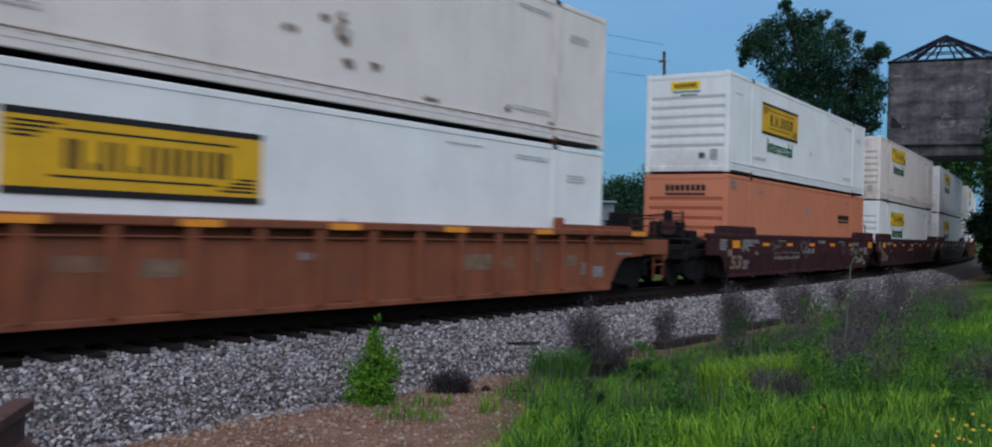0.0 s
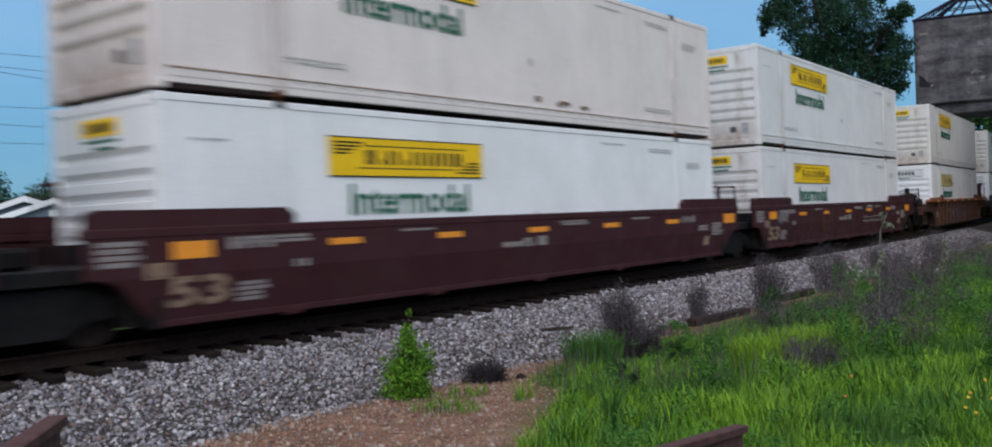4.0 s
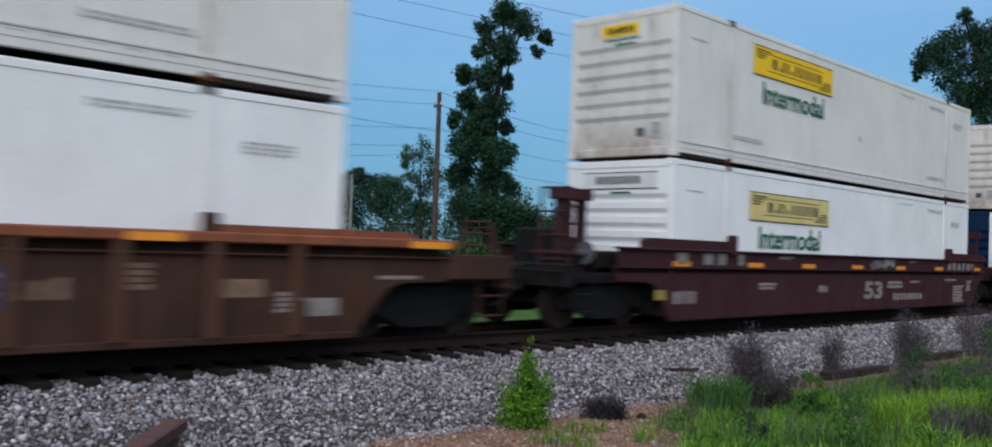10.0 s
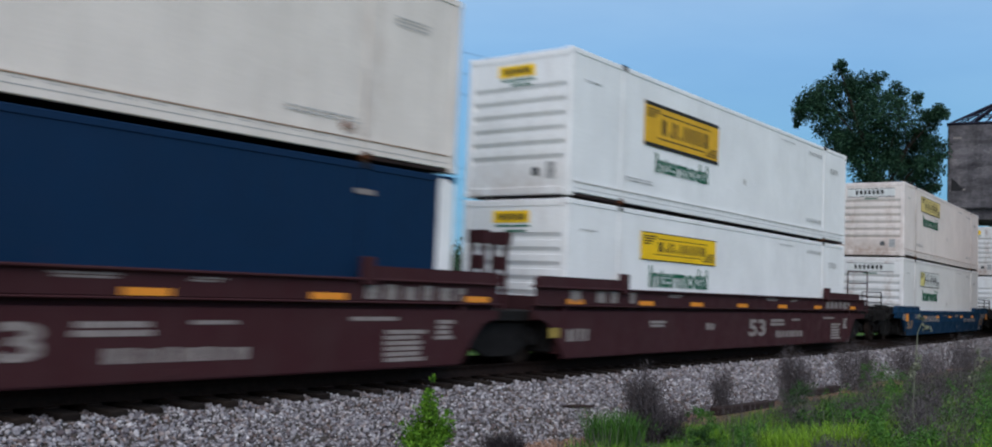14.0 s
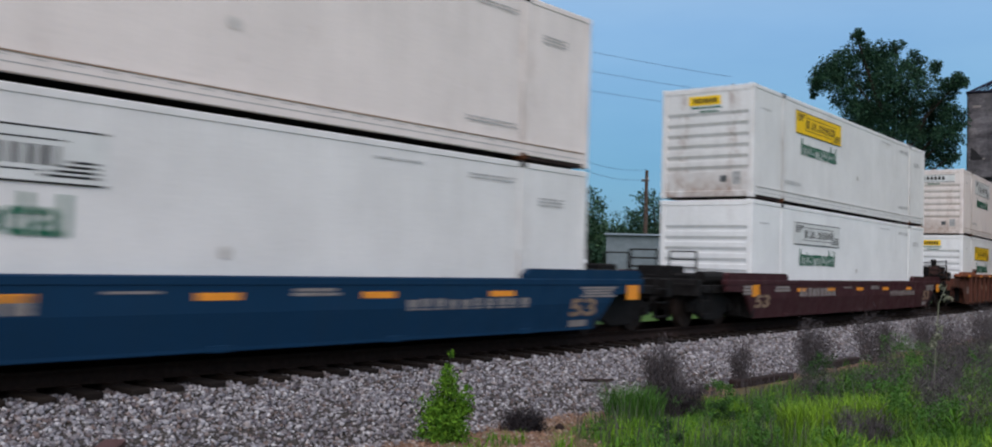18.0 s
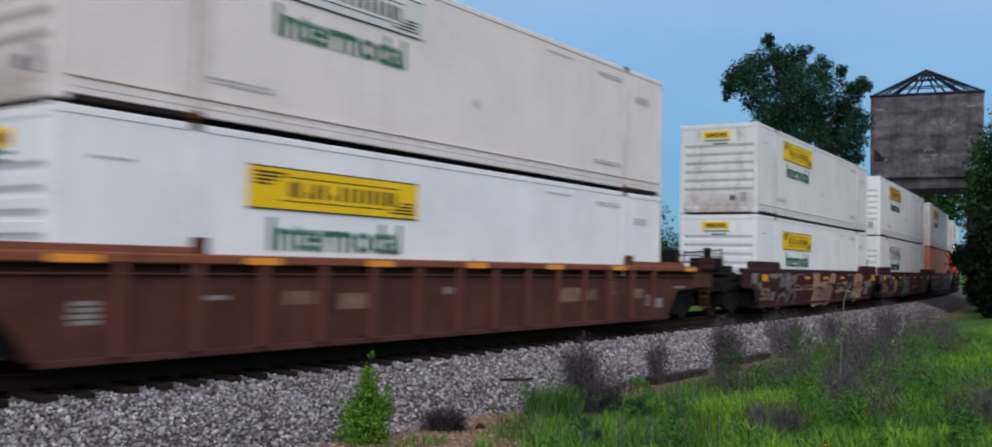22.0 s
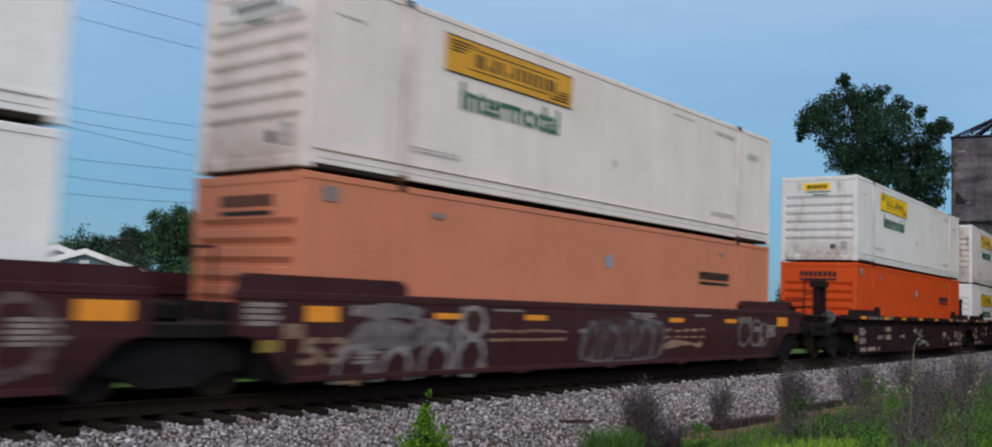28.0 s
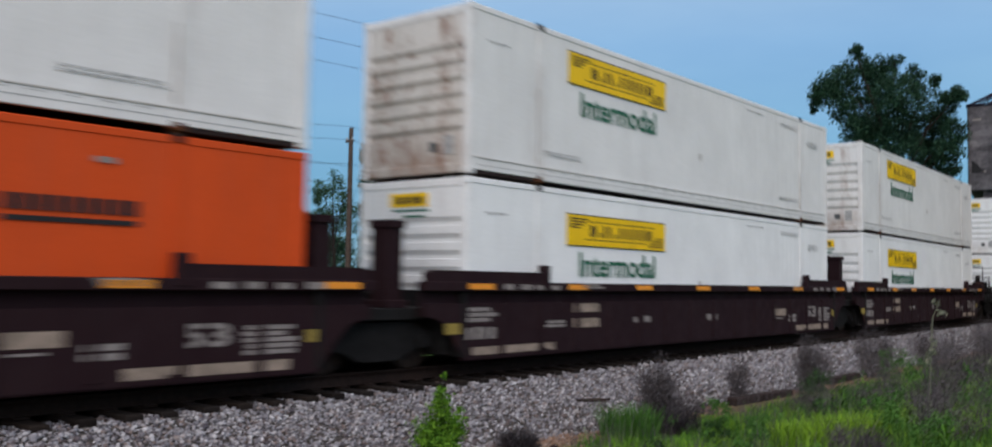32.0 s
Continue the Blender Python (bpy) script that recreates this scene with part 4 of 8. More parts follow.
def mark(car, kind, key, mat_key, style, u0, u1, z0, z1, n):
    """Chalky markings: a block, a stack of lines, a row of characters, or readable figures."""
    rr = random.Random(repr(key))
    if style == "53":
        z = (z0 + z1) / 2
        lean = 0.158 if kind in ("smooth", "low") else 0.0
        c = math.sqrt(1 - lean * lean)
        at = Matrix(((0, lean, c, face_x(kind, z) + 0.003), (1, 0, 0, (u0 + u1) / 2), (0, c, -lean, z), (0, 0, 0, 1)))
        co = [q.co for q in text_mesh("53", 0.6, M[mat_key], 0.02).vertices]
        wide, tall = max(q.x for q in co) - min(q.x for q in co), max(q.y for q in co) - min(q.y for q in co)
        return lettering("53", 0.6, M[mat_key], car, at @ Matrix.Diagonal(((u1 - u0) / wide, (z1 - z0) / tall, 1, 1)), 0.02)

    def fill(bm):
        cells = []
        if style == "block":
            cells = [(u0, u1, z0, z1)]
        elif style == "lines":
            h = (z1 - z0) / n
            cells = [(u0 + rr.uniform(0, 0.12) * (u1 - u0), u1 - rr.uniform(0, 0.25) * (u1 - u0), z1 - (i + 0.72) * h, z1 - i * h) for i in range(n)]
        elif style == "row":
            w = (u1 - u0) / n
            for i in range(n):
                cells += [(u0 + i * w, u0 + (i + rr.uniform(0.5, 0.74)) * w, z0, z0 + (z1 - z0) * rr.uniform(0.82, 1.0))]
        for a, b, lo, hi in cells:
            xl, xh = face_x(kind, lo), face_x(kind, hi)
            vs = [bm.verts.new(q) for q in ((xl - 0.003, a, lo), (xl - 0.003, b, lo), (xh - 0.003, b, hi), (xh - 0.003, a, hi), (xl + 0.003, a, lo), (xl + 0.003, b, lo), (xh + 0.003, b, hi), (xh + 0.003, a, hi))]
            for q in ((4, 5, 6, 7), (0, 3, 2, 1), (0, 1, 5, 4), (1, 2, 6, 5), (2, 3, 7, 6), (3, 0, 4, 7)):
                bm.faces.new([vs[i] for i in q])
    ob = cpart("marking", key, fill, M[mat_key], car, "chalky unreadable marking")
    if style != "block":
        ob["kind"] = "stuff"


MARKS = {  # paint, style, along, height, count
    "smooth": [("graf_tan", "53", -8.1, -7.2, 0.40, 0.80, 0), ("graf_tan", "block", -8.42, -8.08, 0.80, 1.0, 0), ("chalk", "lines", -9.1, -8.47, 0.95, 1.28, 4), ("chalk", "lines", -7.15, -5.75, 1.16, 1.28, 2), ("chalk", "row", -7.2, -6.4, 1.12, 1.28, 4),
               ("chalk", "row", -6.1, -5.8, 0.82, 0.94, 2), ("chalk", "lines", -7.1, -6.55, 0.40, 0.68, 4), ("chalk", "block", -3.9, -3.1, 1.24, 1.275, 0), ("chalk", "lines", -1.3, 0.0, 0.82, 0.94, 1), ("chalk", "row", -0.6, 0.3, 0.84, 1.02, 2), ("chalk", "lines", 0.6, 1.8, 1.18, 1.28, 2),
               ("chalk", "lines", 7.5, 8.2, 0.72, 1.05, 5), ("graf_tan", "block", 7.1, 7.4, 0.50, 0.72, 0), ("chalk", "lines", 6.7, 7.4, 0.86, 1.0, 2), ("chalk", "row", 5.9, 6.6, 1.10, 1.26, 4), ("chalk", "lines", 3.4, 4.4, 1.22, 1.28, 1)],
    "low": [("graf_tan", "53", -8.2, -7.3, 0.40, 0.74, 0), ("chalk", "lines", -9.0, -8.3, 0.74, 0.98, 3), ("chalk", "row", -5.2, -2.3, 0.68, 0.92, 9), ("chalk", "lines", -7.0, -5.9, 0.80, 0.96, 2), ("chalk", "row", 3.2, 6.2, 0.62, 0.80, 10), ("graf_tan", "53", 7.37, 8.2, 0.40, 0.74, 0),
            ("chalk", "lines", 7.7, 8.9, 0.76, 0.97, 4), ("chalk", "block", 7.4, 7.95, 0.23, 0.35, 0), ("chalk", "lines", 1.0, 1.9, 0.84, 0.96, 2), ("chalk", "block", -1.6, -0.9, 0.90, 0.93, 0)],
    "ledge": [("chalk", "53", 0.3, 1.4, 0.36, 0.80, 0), ("chalk", "lines", 1.6, 3.0, 0.62, 0.82, 2), ("chalk", "lines", 3.2, 4.0, 0.76, 0.83, 1), ("chalk", "row", 2.1, 4.15, 0.33, 0.52, 8), ("chalk", "lines", 1.4, 2.3, 1.30, 1.38, 2), ("chalk", "lines", 3.15, 3.73, 1.30, 1.37, 2),
              ("chalk", "row", 6.1, 8.5, 1.14, 1.38, 6), ("chalk", "lines", 6.5, 7.45, 0.18, 0.68, 6), ("chalk", "lines", 5.75, 6.95, 0.80, 0.88, 1), ("chalk", "lines", 7.6, 8.05, 0.50, 0.83, 4), ("graf_yellow", "block", -8.75, -8.40, 0.50, 0.68, 0),
              ("chalk", "row", -8.16, -7.31, 0.42, 0.66, 4), ("chalk", "block", -8.05, -7.68, 1.16, 1.39, 0), ("chalk", "block", -7.12, -6.78, 1.16, 1.39, 0), ("chalk", "block", -6.60, -6.30, 1.16, 1.39, 0), ("chalk", "block", -5.82, -5.58, 1.16, 1.39, 0), ("chalk", "lines", -5.0, -4.2, 0.64, 0.80, 2), ("chalk", "lines", -4.1, -3.4, 1.30, 1.37, 2), ("chalk", "row", -2.2, -1.7, 0.58, 0.74, 2)],
    "dark": [("chalk", "53", 6.12, 6.83, 0.53, 0.83, 0), ("graf_yellow", "block", 8.03, 8.2, 0.55, 0.72, 0), ("chalk", "lines", 7.0, 7.9, 0.40, 0.80, 5), ("graf_cream", "block", 5.4, 7.75, 0.20, 0.34, 0), ("graf_cream", "block", 4.02, 4.70, 0.62, 0.80, 0), ("chalk", "block", 4.1, 4.5, 0.54, 0.57, 0), ("chalk", "lines", 4.9, 5.5, 0.42, 0.64, 2),
             ("chalk", "lines", 4.95, 5.8, 1.29, 1.39, 3), ("chalk", "row", 6.5, 8.45, 1.275, 1.37, 4), ("graf_cream", "block", -8.05, -5.75, 0.20, 0.33, 0), ("chalk", "row", -8.2, -7.4, 0.46, 0.68, 4), ("chalk", "lines", -8.2, -7.4, 0.72, 0.98, 3), ("graf_cream", "block", -5.17, -4.3, 0.86, 1.02, 0), ("graf_cream", "block", -5.17, -4.3, 0.57, 0.74, 0),
             ("chalk", "lines", -6.05, -5.3, 0.58, 0.72, 2), ("graf_yellow", "block", -8.7, -8.35, 0.56, 0.73, 0), ("chalk", "row", -7.3, -5.5, 1.275, 1.37, 4), ("chalk", "lines", -5.0, -4.2, 1.29, 1.39, 2), ("chalk", "row", -3.0, -2.2, 0.62, 0.74, 2), ("chalk", "row", 0.2, 0.8, 0.60, 0.74, 2)],
    "ribbed": [("chalk", "block", 7.5, 7.95, 0.41, 0.64, 0), ("chalk", "lines", 7.0, 7.5, 0.45, 0.72, 4), ("rust_pale", "block", 6.3, 6.85, 0.66, 0.88, 0), ("rust_pale", "block", 2.9, 3.85, 0.64, 0.93, 0), ("rust_pale", "row", 3.95, 4.6, 0.66, 0.90, 3), ("rust_pale", "lines", 5.0, 5.5, 0.74, 1.06, 4),
               ("chalk", "lines", -7.9, -7.4, 0.56, 0.86, 4), ("chalk", "block", -6.0, -5.6, 0.84, 0.90, 0), ("rust_pale", "row", -4.6, -3.9, 0.75, 0.95, 3), ("rust_pale", "block", -3.5, -2.8, 0.66, 0.9, 0), ("chalk", "row", -0.9, -0.3, 0.86, 0.98, 3), ("chalk", "block", 8.6, 9.3, 0.88, 0.93, 0)],
}


def well_car(kind, skin, rim, front_free, rear_free, label, extras=None):
    top, high, foot, ribs, ledge = KINDS[kind]
    car = thing("well_car", label, "railway well car", "well cars of the stack train")
    s, r = M[skin], M[rim]
    K = (kind, front_free, rear_free)
    ends = (9.85 if front_free else 9.18, 9.85 if rear_free else 9.18)
    for sx in (-1, 1):
        def web(bm, sx=sx):
            zt = ledge - 0.12 if kind == "ledge" else ledge if ledge else 1.19 if ribs else top - 0.12
            arch = [(8.25, foot), (8.52, 0.50), (8.78, 0.76), (9.0, 0.83)]
            rear = arch + [(ends[1], 0.85), (ends[1], zt)]
            fore = arch[1:] + [(ends[0], 0.85), (ends[0], zt)]
            prism(bm, [(-8.25, foot)] + rear + [(-y, z) for y, z in fore][::-1], *sorted((sx * (HW - 0.09), sx * (HW - (0.055 if ledge else 0.05 if ribs else 0.0)))))
            if kind in ("smooth", "low"):
                # the lower half leans in below a fold
                fold = foot + (top - foot) * 0.50
                bmesh.ops.bisect_plane(bm, geom=bm.verts[:] + bm.edges[:] + bm.faces[:], plane_co=(0, 0, fold), plane_no=(0, 0, 1))
                for v in bm.verts:
                    if v.co.z < fold - 1e-4 and abs(v.co.x) > HW - 0.01:
                        v.co.x -= sx * 0.16 * (fold - v.co.z)
        side = cpart("side_plate", K + ("web", sx), web, s, car)
        if kind == "ledge":
            cpart("upper_plate", K + ("up", sx), soft((*sorted((sx * (HW - 0.10), sx * (HW - 0.07))), -ends[0], ends[1], ledge, top)), s, side)
            cpart("ledge", K + ("ledge", sx), soft((*sorted((sx * (HW - 0.20), sx * (HW + 0.02))), -ends[0], ends[1], ledge - 0.03, ledge)), s, side)
            cpart("recess_plate", K + ("rec", sx), soft((*sorted((sx * (HW - 0.195), sx * (HW - 0.175))), -ends[0], ends[1], ledge - 0.30, ledge - 0.03)), s, side)
            cpart("top_chord", K + ("chord", sx), soft((*sorted((sx * (HW - 0.16), sx * (HW + 0.01))), -ends[0] - 0.04, ends[1] + 0.04, top - 0.04, top)), r, side)
        elif kind == "ribbed":
            cpart("recess_plate", K + ("rec", sx), soft((*sorted((sx * (HW - 0.20), sx * (HW - 0.18))), -ends[0], ends[1], 1.05, top - 0.1)), s, side)
            cpart("ledge", K + ("ledge", sx), soft((*sorted((sx * (HW - 0.19), sx * (HW + 0.015))), -ends[0], ends[1], 1.165, 1.195)), s, side)
            cpart("top_chord", K + ("chord", sx), soft((*sorted((sx * (HW - 0.20), sx * (HW + 0.07))), -ends[0] - 0.04, ends[1] + 0.04, top - 0.13, top), r=0.02), r, side)
        elif kind == "dark":
            cpart("recess_plate", K + ("rec", sx), soft((*sorted((sx * (HW - 0.195), sx * (HW - 0.175))), -ends[0], ends[1], ledge - 0.2, top - 0.12)), s, side)
            cpart("top_chord", K + ("chord", sx), soft((*sorted((sx * (HW - 0.20), sx * (HW + 0.01))), -ends[0] - 0.04, ends[1] + 0.04, top - 0.15, top)), r, side)
        else:
            cpart("top_chord", K + ("chord", sx), soft((*sorted((sx * (HW - 0.14), sx * (HW + 0.012))), -ends[0] - 0.04, ends[1] + 0.04, top - 0.13, top), r=0.02), r, side)
        cpart("bottom_chord", K + ("foot", sx), soft((*sorted((sx * (HW - 0.20), sx * (HW + (0.006 if not (ledge or kind in ("smooth", "low")) else -0.07)))), -8.22, 8.22, foot - 0.03, foot + 0.06)), s, side)
        for sy in (-1, 1):
            def horn(bm, sx=sx, sy=sy):
                e = 9.8 if kind == "low" and (front_free if sy < 0 else rear_free) else 9.15
                o = [(6.05, top), (e, top), (e, high - 0.05), (e - 0.1, high), (6.2, high), (6.05, high - 0.1)]
                if sy < 0:
                    o = [(-y, z) for y, z in o][::-1]
                prism(bm, o, *sorted((sx * (HW - 0.14), sx * (HW - 0.005))))
            cpart("raised_end", K + ("horn", sx, sy), horn, r, side)
            if kind in ("ledge", "dark", "ribbed"):
                cpart("corner_bracket", K + ("brk", sx, sy), soft((*sorted((sx * (HW - 0.12), sx * (HW + 0.03))), sy * 6.1 - 0.09, sy * 6.1 + 0.09, top - 0.1, high + 0.13)), s, side)
        if ribs:
            xs = sorted((sx * (HW - 0.06), sx * (HW + (0.06 if kind == "ribbed" else -0.03))))
            for i in range(14):
                y = -7.28 + 1.12 * i
                cpart("rib", K + ("rib", sx, i), soft((*xs, y - 0.07, y + 0.07, foot + 0.05, (top - 0.13) if kind == "ribbed" else ledge - 0.01)), M["rib_red"] if skin == "red_rust" else M["rib_tan"] if skin == "rust_car" else s, side)
    dr = M["rust_car"] if kind == "ribbed" else M["black_steel"] if kind in ("smooth", "low") else s
    dk = s if kind == "ribbed" else M["black_steel"]
    for i, y in enumerate((-6.1, -3.0, 0.0, 3.0, 6.1)):
        cpart("cross_member", ("cross", i), soft((-HW + 0.05, HW - 0.05, y - 0.15, y + 0.15, 0.15, 0.25)), s, car)
    for sy, free in ((-1, front_free), (1, rear_free)):
        y0, y1 = sorted((sy * 8.2, sy * 8.3))
        cpart("bulkhead", K + ("bulk", sy), soft((-HW + 0.04, HW - 0.04, y0, y1, 0.18, 1.25)), M["black_steel"] if kind in ("dark", "smooth", "low") else s, car)
        # black filler plates, added so that the wheel arch looks dark throughout
        cpart("slope_sheet", ("slope", sy), soft((-1.25, 1.25, *sorted((sy * 8.3, sy * 8.55)), 0.22, 0.82), (-0.6, 0.6, *sorted((sy * 8.55, sy * 8.78)), 0.26, 0.7)), M["black_steel"], car)
        y0, y1 = sorted((sy * 8.3, sy * (11.15 if free else 9.95)))
        deck = cpart("end_platform", K + ("deck", sy, free), soft((-1.25, 1.25, y0, y1, 0.80, 0.98)), M["black_steel"], car)
        cpart("center_sill", ("csill", sy, free), soft((-0.26, 0.26, *sorted((sy * 8.3, sy * (11.2 if free else 9.7))), 0.66, 0.86)), M["black_steel"], car)
        if free:
            cpart("end_sill", K + ("es", sy), soft((-1.42, 1.42, *sorted((sy * 10.98, sy * 11.2)), 0.74, 1.12)), dk, deck)
            cpart("coupler", ("coup", sy), lambda bm, sy=sy: [soft_box(bm, -0.10, 0.10, *sorted((sy * 11.15, sy * 11.6)), 0.72, 0.92, 0.03), soft_box(bm, -0.17, 0.17, *sorted((sy * 11.5, sy * 11.74)), 0.66, 0.98, 0.05)], M["black_steel"], car)
            cpart("air_hose", ("hose", sy), lambda bm, sy=sy: tube(bm, [(0.35, sy * 11.15, 0.8), (0.38, sy * 11.45, 0.6), (0.36, sy * 11.7, 0.42), (0.34, sy * 11.8, 0.4)], 0.03, 6), M["black_steel"], car)
            cpart("cut_lever", ("lever", sy), lambda bm, sy=sy: tube(bm, [(-1.35, sy * 11.25, 1.0), (-0.3, sy * 11.28, 0.92), (0.2, sy * 11.45, 1.02), (1.35, sy * 11.25, 1.0)], 0.018, 6), M["black_steel"], car)
            cpart("buffer_plate", ("striker", sy), soft((-0.45, 0.45, *sorted((sy * 11.18, sy * 11.3)), 0.62, 1.10), r=0.04), M["black_steel"], car)
            cpart("brake_cylinder", ("cyl", sy), lambda bm, sy=sy: tube(bm, [(-0.75, sy * 9.0, 1.12), (-0.75, sy * 9.8, 1.12)], 0.16, 12), M["black_steel"], deck)
            cpart("reservoir", ("resv", sy), lambda bm, sy=sy: tube(bm, [(0.8, sy * 8.7, 1.14), (0.8, sy * 9.9, 1.14)], 0.17, 12), M["black_steel"], deck)
            if kind == "ribbed":
                for sx in (-1, 1):
                    cpart("corner_sill", K + ("csl", sx, sy), soft((*sorted((sx * (HW - 0.12), sx * (HW - 0.02))), *sorted((sy * 9.8, sy * 11.1)), 0.88, 1.24)), s, deck)
            # steps and grab irons at the corners
            for sx in (-1, 1):
                def steps(bm, sx=sx, sy=sy):
                    for z in (0.32, 0.62, 0.9):
                        box(bm, *sorted((sx * 1.36, sx * 1.46)), *sorted((sy * 10.5, sy * 11.0)), z, z + 0.025)
                    for yy in (10.5, 10.98):
                        box(bm, *sorted((sx * 1.40, sx * 1.43)), *sorted((sy * yy, sy * (yy + 0.02))), 0.3, 1.1)
                cpart("steps", ("steps", sx, sy), steps, dk, deck)
            tall = 2.42 if kind in ("ledge", "dark") else 1.75
            bar("grab_post", [(0.55, 0.98, 0.55, tall), (1.22, 0.98, 1.22, tall), (-1.22, 0.98, -1.22, 1.7), (-0.55, 0.98, -0.55, 1.7)], sy * 10.9, 0.026, dr, deck)
            bar("rung", [(0.55, z, 1.22, z) for z in (1.2, 1.2 + (tall - 1.2) / 3, 1.2 + (tall - 1.2) * 2 / 3, tall)] + [(-1.22, 1.7, -0.55, 1.7)], sy * 10.9, 0.018, dr, deck)
            if sy < 0 and kind in ("smooth", "ribbed"):
                # walkway with brake wheel and valve boxes
                cpart("brake_stand", ("bplat", sy), soft((-1.2, 1.25, -11.0, -10.35, 1.22, 1.29), (0.15, 1.05, -10.75, -10.35, 1.29, 1.72), (-1.05, -0.25, -10.8, -10.45, 1.29, 1.95), (0.55, 0.75, -10.7, -10.5, 1.72, 2.02), (-1.2, -1.05, -10.7, -10.5, 0.98, 1.7), (0.9, 1.2, -10.3, -9.9, 0.98, 1.5), r=0.03), M["black_steel"], deck, "black brake stand on a walkway")
                bar("grab_post", [(1.2, 1.29, 1.2, 2.0), (0.05, 1.29, 0.05, 1.9)], -10.92, 0.025, M["black_steel"], deck)
                bar("rung", [(0.05, 1.85, 1.2, 1.95)], -10.92, 0.02, M["black_steel"], deck)
                cpart("brake_wheel", ("bwheel_b", sy), lambda bm: [disc(bm, (0.75, -10.80, 1.55), 1, 0.21, 0.04, 20)], M["dust_brown"], deck, "dusty brown brake wheel")
            if sy < 0 and kind in ("ledge", "dark"):
                cpart("brake_stand", K + ("bstand", sy), soft((0.80, 0.98, -10.86, -10.74, 0.90, 2.24), (0.80, 0.98, -10.30, -10.18, 0.90, 2.24), (0.72, 1.06, -10.92, -10.12, 2.22, 2.42), (0.82, 0.92, -10.60, -10.47, 1.0, 2.22), (0.3, 1.2, -10.9, -10.2, 1.28, 1.34)), s, deck, "upright stand with a box on top")
                pieces("rung", [(0.95, 0.98, -10.74, -10.30, z, z + 0.03) for z in (1.1, 1.45, 1.8, 2.1)], s, deck)
                cpart("valve_box", K + ("vbox", sy), soft((0.2, 1.15, -10.1, -8.75, 1.05, 1.36), (-1.0, -0.4, -9.9, -9.3, 0.98, 1.75), (-1.0, -0.5, -9.1, -8.6, 0.98, 1.6), r=0.03), M["black_steel"], deck, "long dark equipment box")
                cpart("brake_wheel", ("bwheel", sy), lambda bm: [disc(bm, (1.18, -10.45, 1.32), 1, 0.20, 0.05, 20), disc(bm, (1.18, -10.55, 1.32), 1, 0.06, 0.2, 8)], M["dull_grey"], deck, "dull grey brake wheel")
            else:
                cpart("brake_gear", ("bgear", sy), soft((-0.5, 0.42, *sorted((sy * 9.9, sy * 10.6)), 0.98, 1.42), (0.5, 0.9, *sorted((sy * 10.2, sy * 10.6)), 0.98, 1.25), r=0.04), M["black_steel"], deck)
        else:
            if kind in ("ledge", "dark"):
                # upright frame and box at the joint
                if kind == "dark":
                    ys = sorted((sy * 9.30, sy * 9.62)) if sy < 0 else (8.40, 8.75)
                    cpart("end_stand", K + ("estand", sy), soft((0.70, 1.08, *ys, 0.98, 2.26), (0.66, 1.12, ys[0] - 0.03, ys[1] + 0.03, 2.22, 2.34), (0.60, 1.16, ys[0] - 0.05, ys[1] + 0.05, 0.98, 1.10), r=0.01), s, deck, "stout upright column")
                    cpart("end_stand", K + ("estand2", sy), soft((-0.9, -0.6, *ys, 0.98, 2.1), r=0.01), s, deck)
                else:
                    ys = sorted((sy * 9.34, sy * 9.46))
                    cpart("end_stand", K + ("estand", sy), soft((0.60, 0.65, *ys, 0.98, 2.20), (0.86, 0.91, *ys, 0.98, 2.20), (0.54, 0.98, *ys, 2.16, 2.40), (0.62, 0.9, *ys, 1.5, 1.55), (0.66, 0.86, *ys, 1.7, 1.95), r=0.01), s, deck, "upright frame with a box on top")
            else:
                bar("grab_post", [(0.5, 0.98, 0.5, 2.0), (0.95, 0.98, 0.95, 2.0)], sy * 9.2, 0.025, s, deck)
                bar("rung", [(0.5, 2.0, 0.95, 2.0)], sy * 9.2, 0.025, s, deck)
            cpart("connector", ("conn", sy), soft((-0.55, 0.55, *sorted((sy * 9.3, sy * 9.95)), 0.98, 1.25), r=0.05), M["black_steel"], deck)
        if free or sy > 0:
            truck(car, sy * 9.72)
    # orange reflectors and chalky markings on the near side
    zr = {"ribbed": 1.36, "smooth": 1.14, "low": 0.86, "ledge": 1.17, "dark": 1.325}[kind]
    for i, y in enumerate((-7.9, -5.1, -2.7, -0.1, 2.6, 5.4, 8.6)):
        w, hh = (0.32, 0.048)
        if i in (0, 6) and kind == "smooth":
            y, w, hh = (-7.75, 0.30, 0.11) if i == 0 else (8.6, 0.34, 0.12)
        if i == 6 and kind == "ribbed":
            y, w = 9.40, 0.36
        if i in (0, 6) and kind == "low":
            y, w, hh = (-8.2, 0.22, 0.15) if i == 0 else (9.48, 0.22, 0.15)
        xr = face_x(kind, zr - hh) + (0.12 if kind == "ribbed" else 0)
        cpart("reflector", K + ("refl", i), soft((xr - 0.006, xr + 0.003, y - w, y + w, zr - hh, zr + hh), r=0.002), M["reflector"], car, "orange-yellow reflector")
    for k, (mat_key, style, u0, u1, z0, z1, n) in enumerate(MARKS[kind]):
        mark(car, kind, ("mk", kind, k), mat_key, style, u0, u1, z0, z1, n)
    for fn in extras or ():
        fn(car)
    return car


def side_face(z, fold=0.83):
    """How far the folded side stands out at height z."""
    return HW + 0.004 - 0.16 * max(0.0, fold - z)


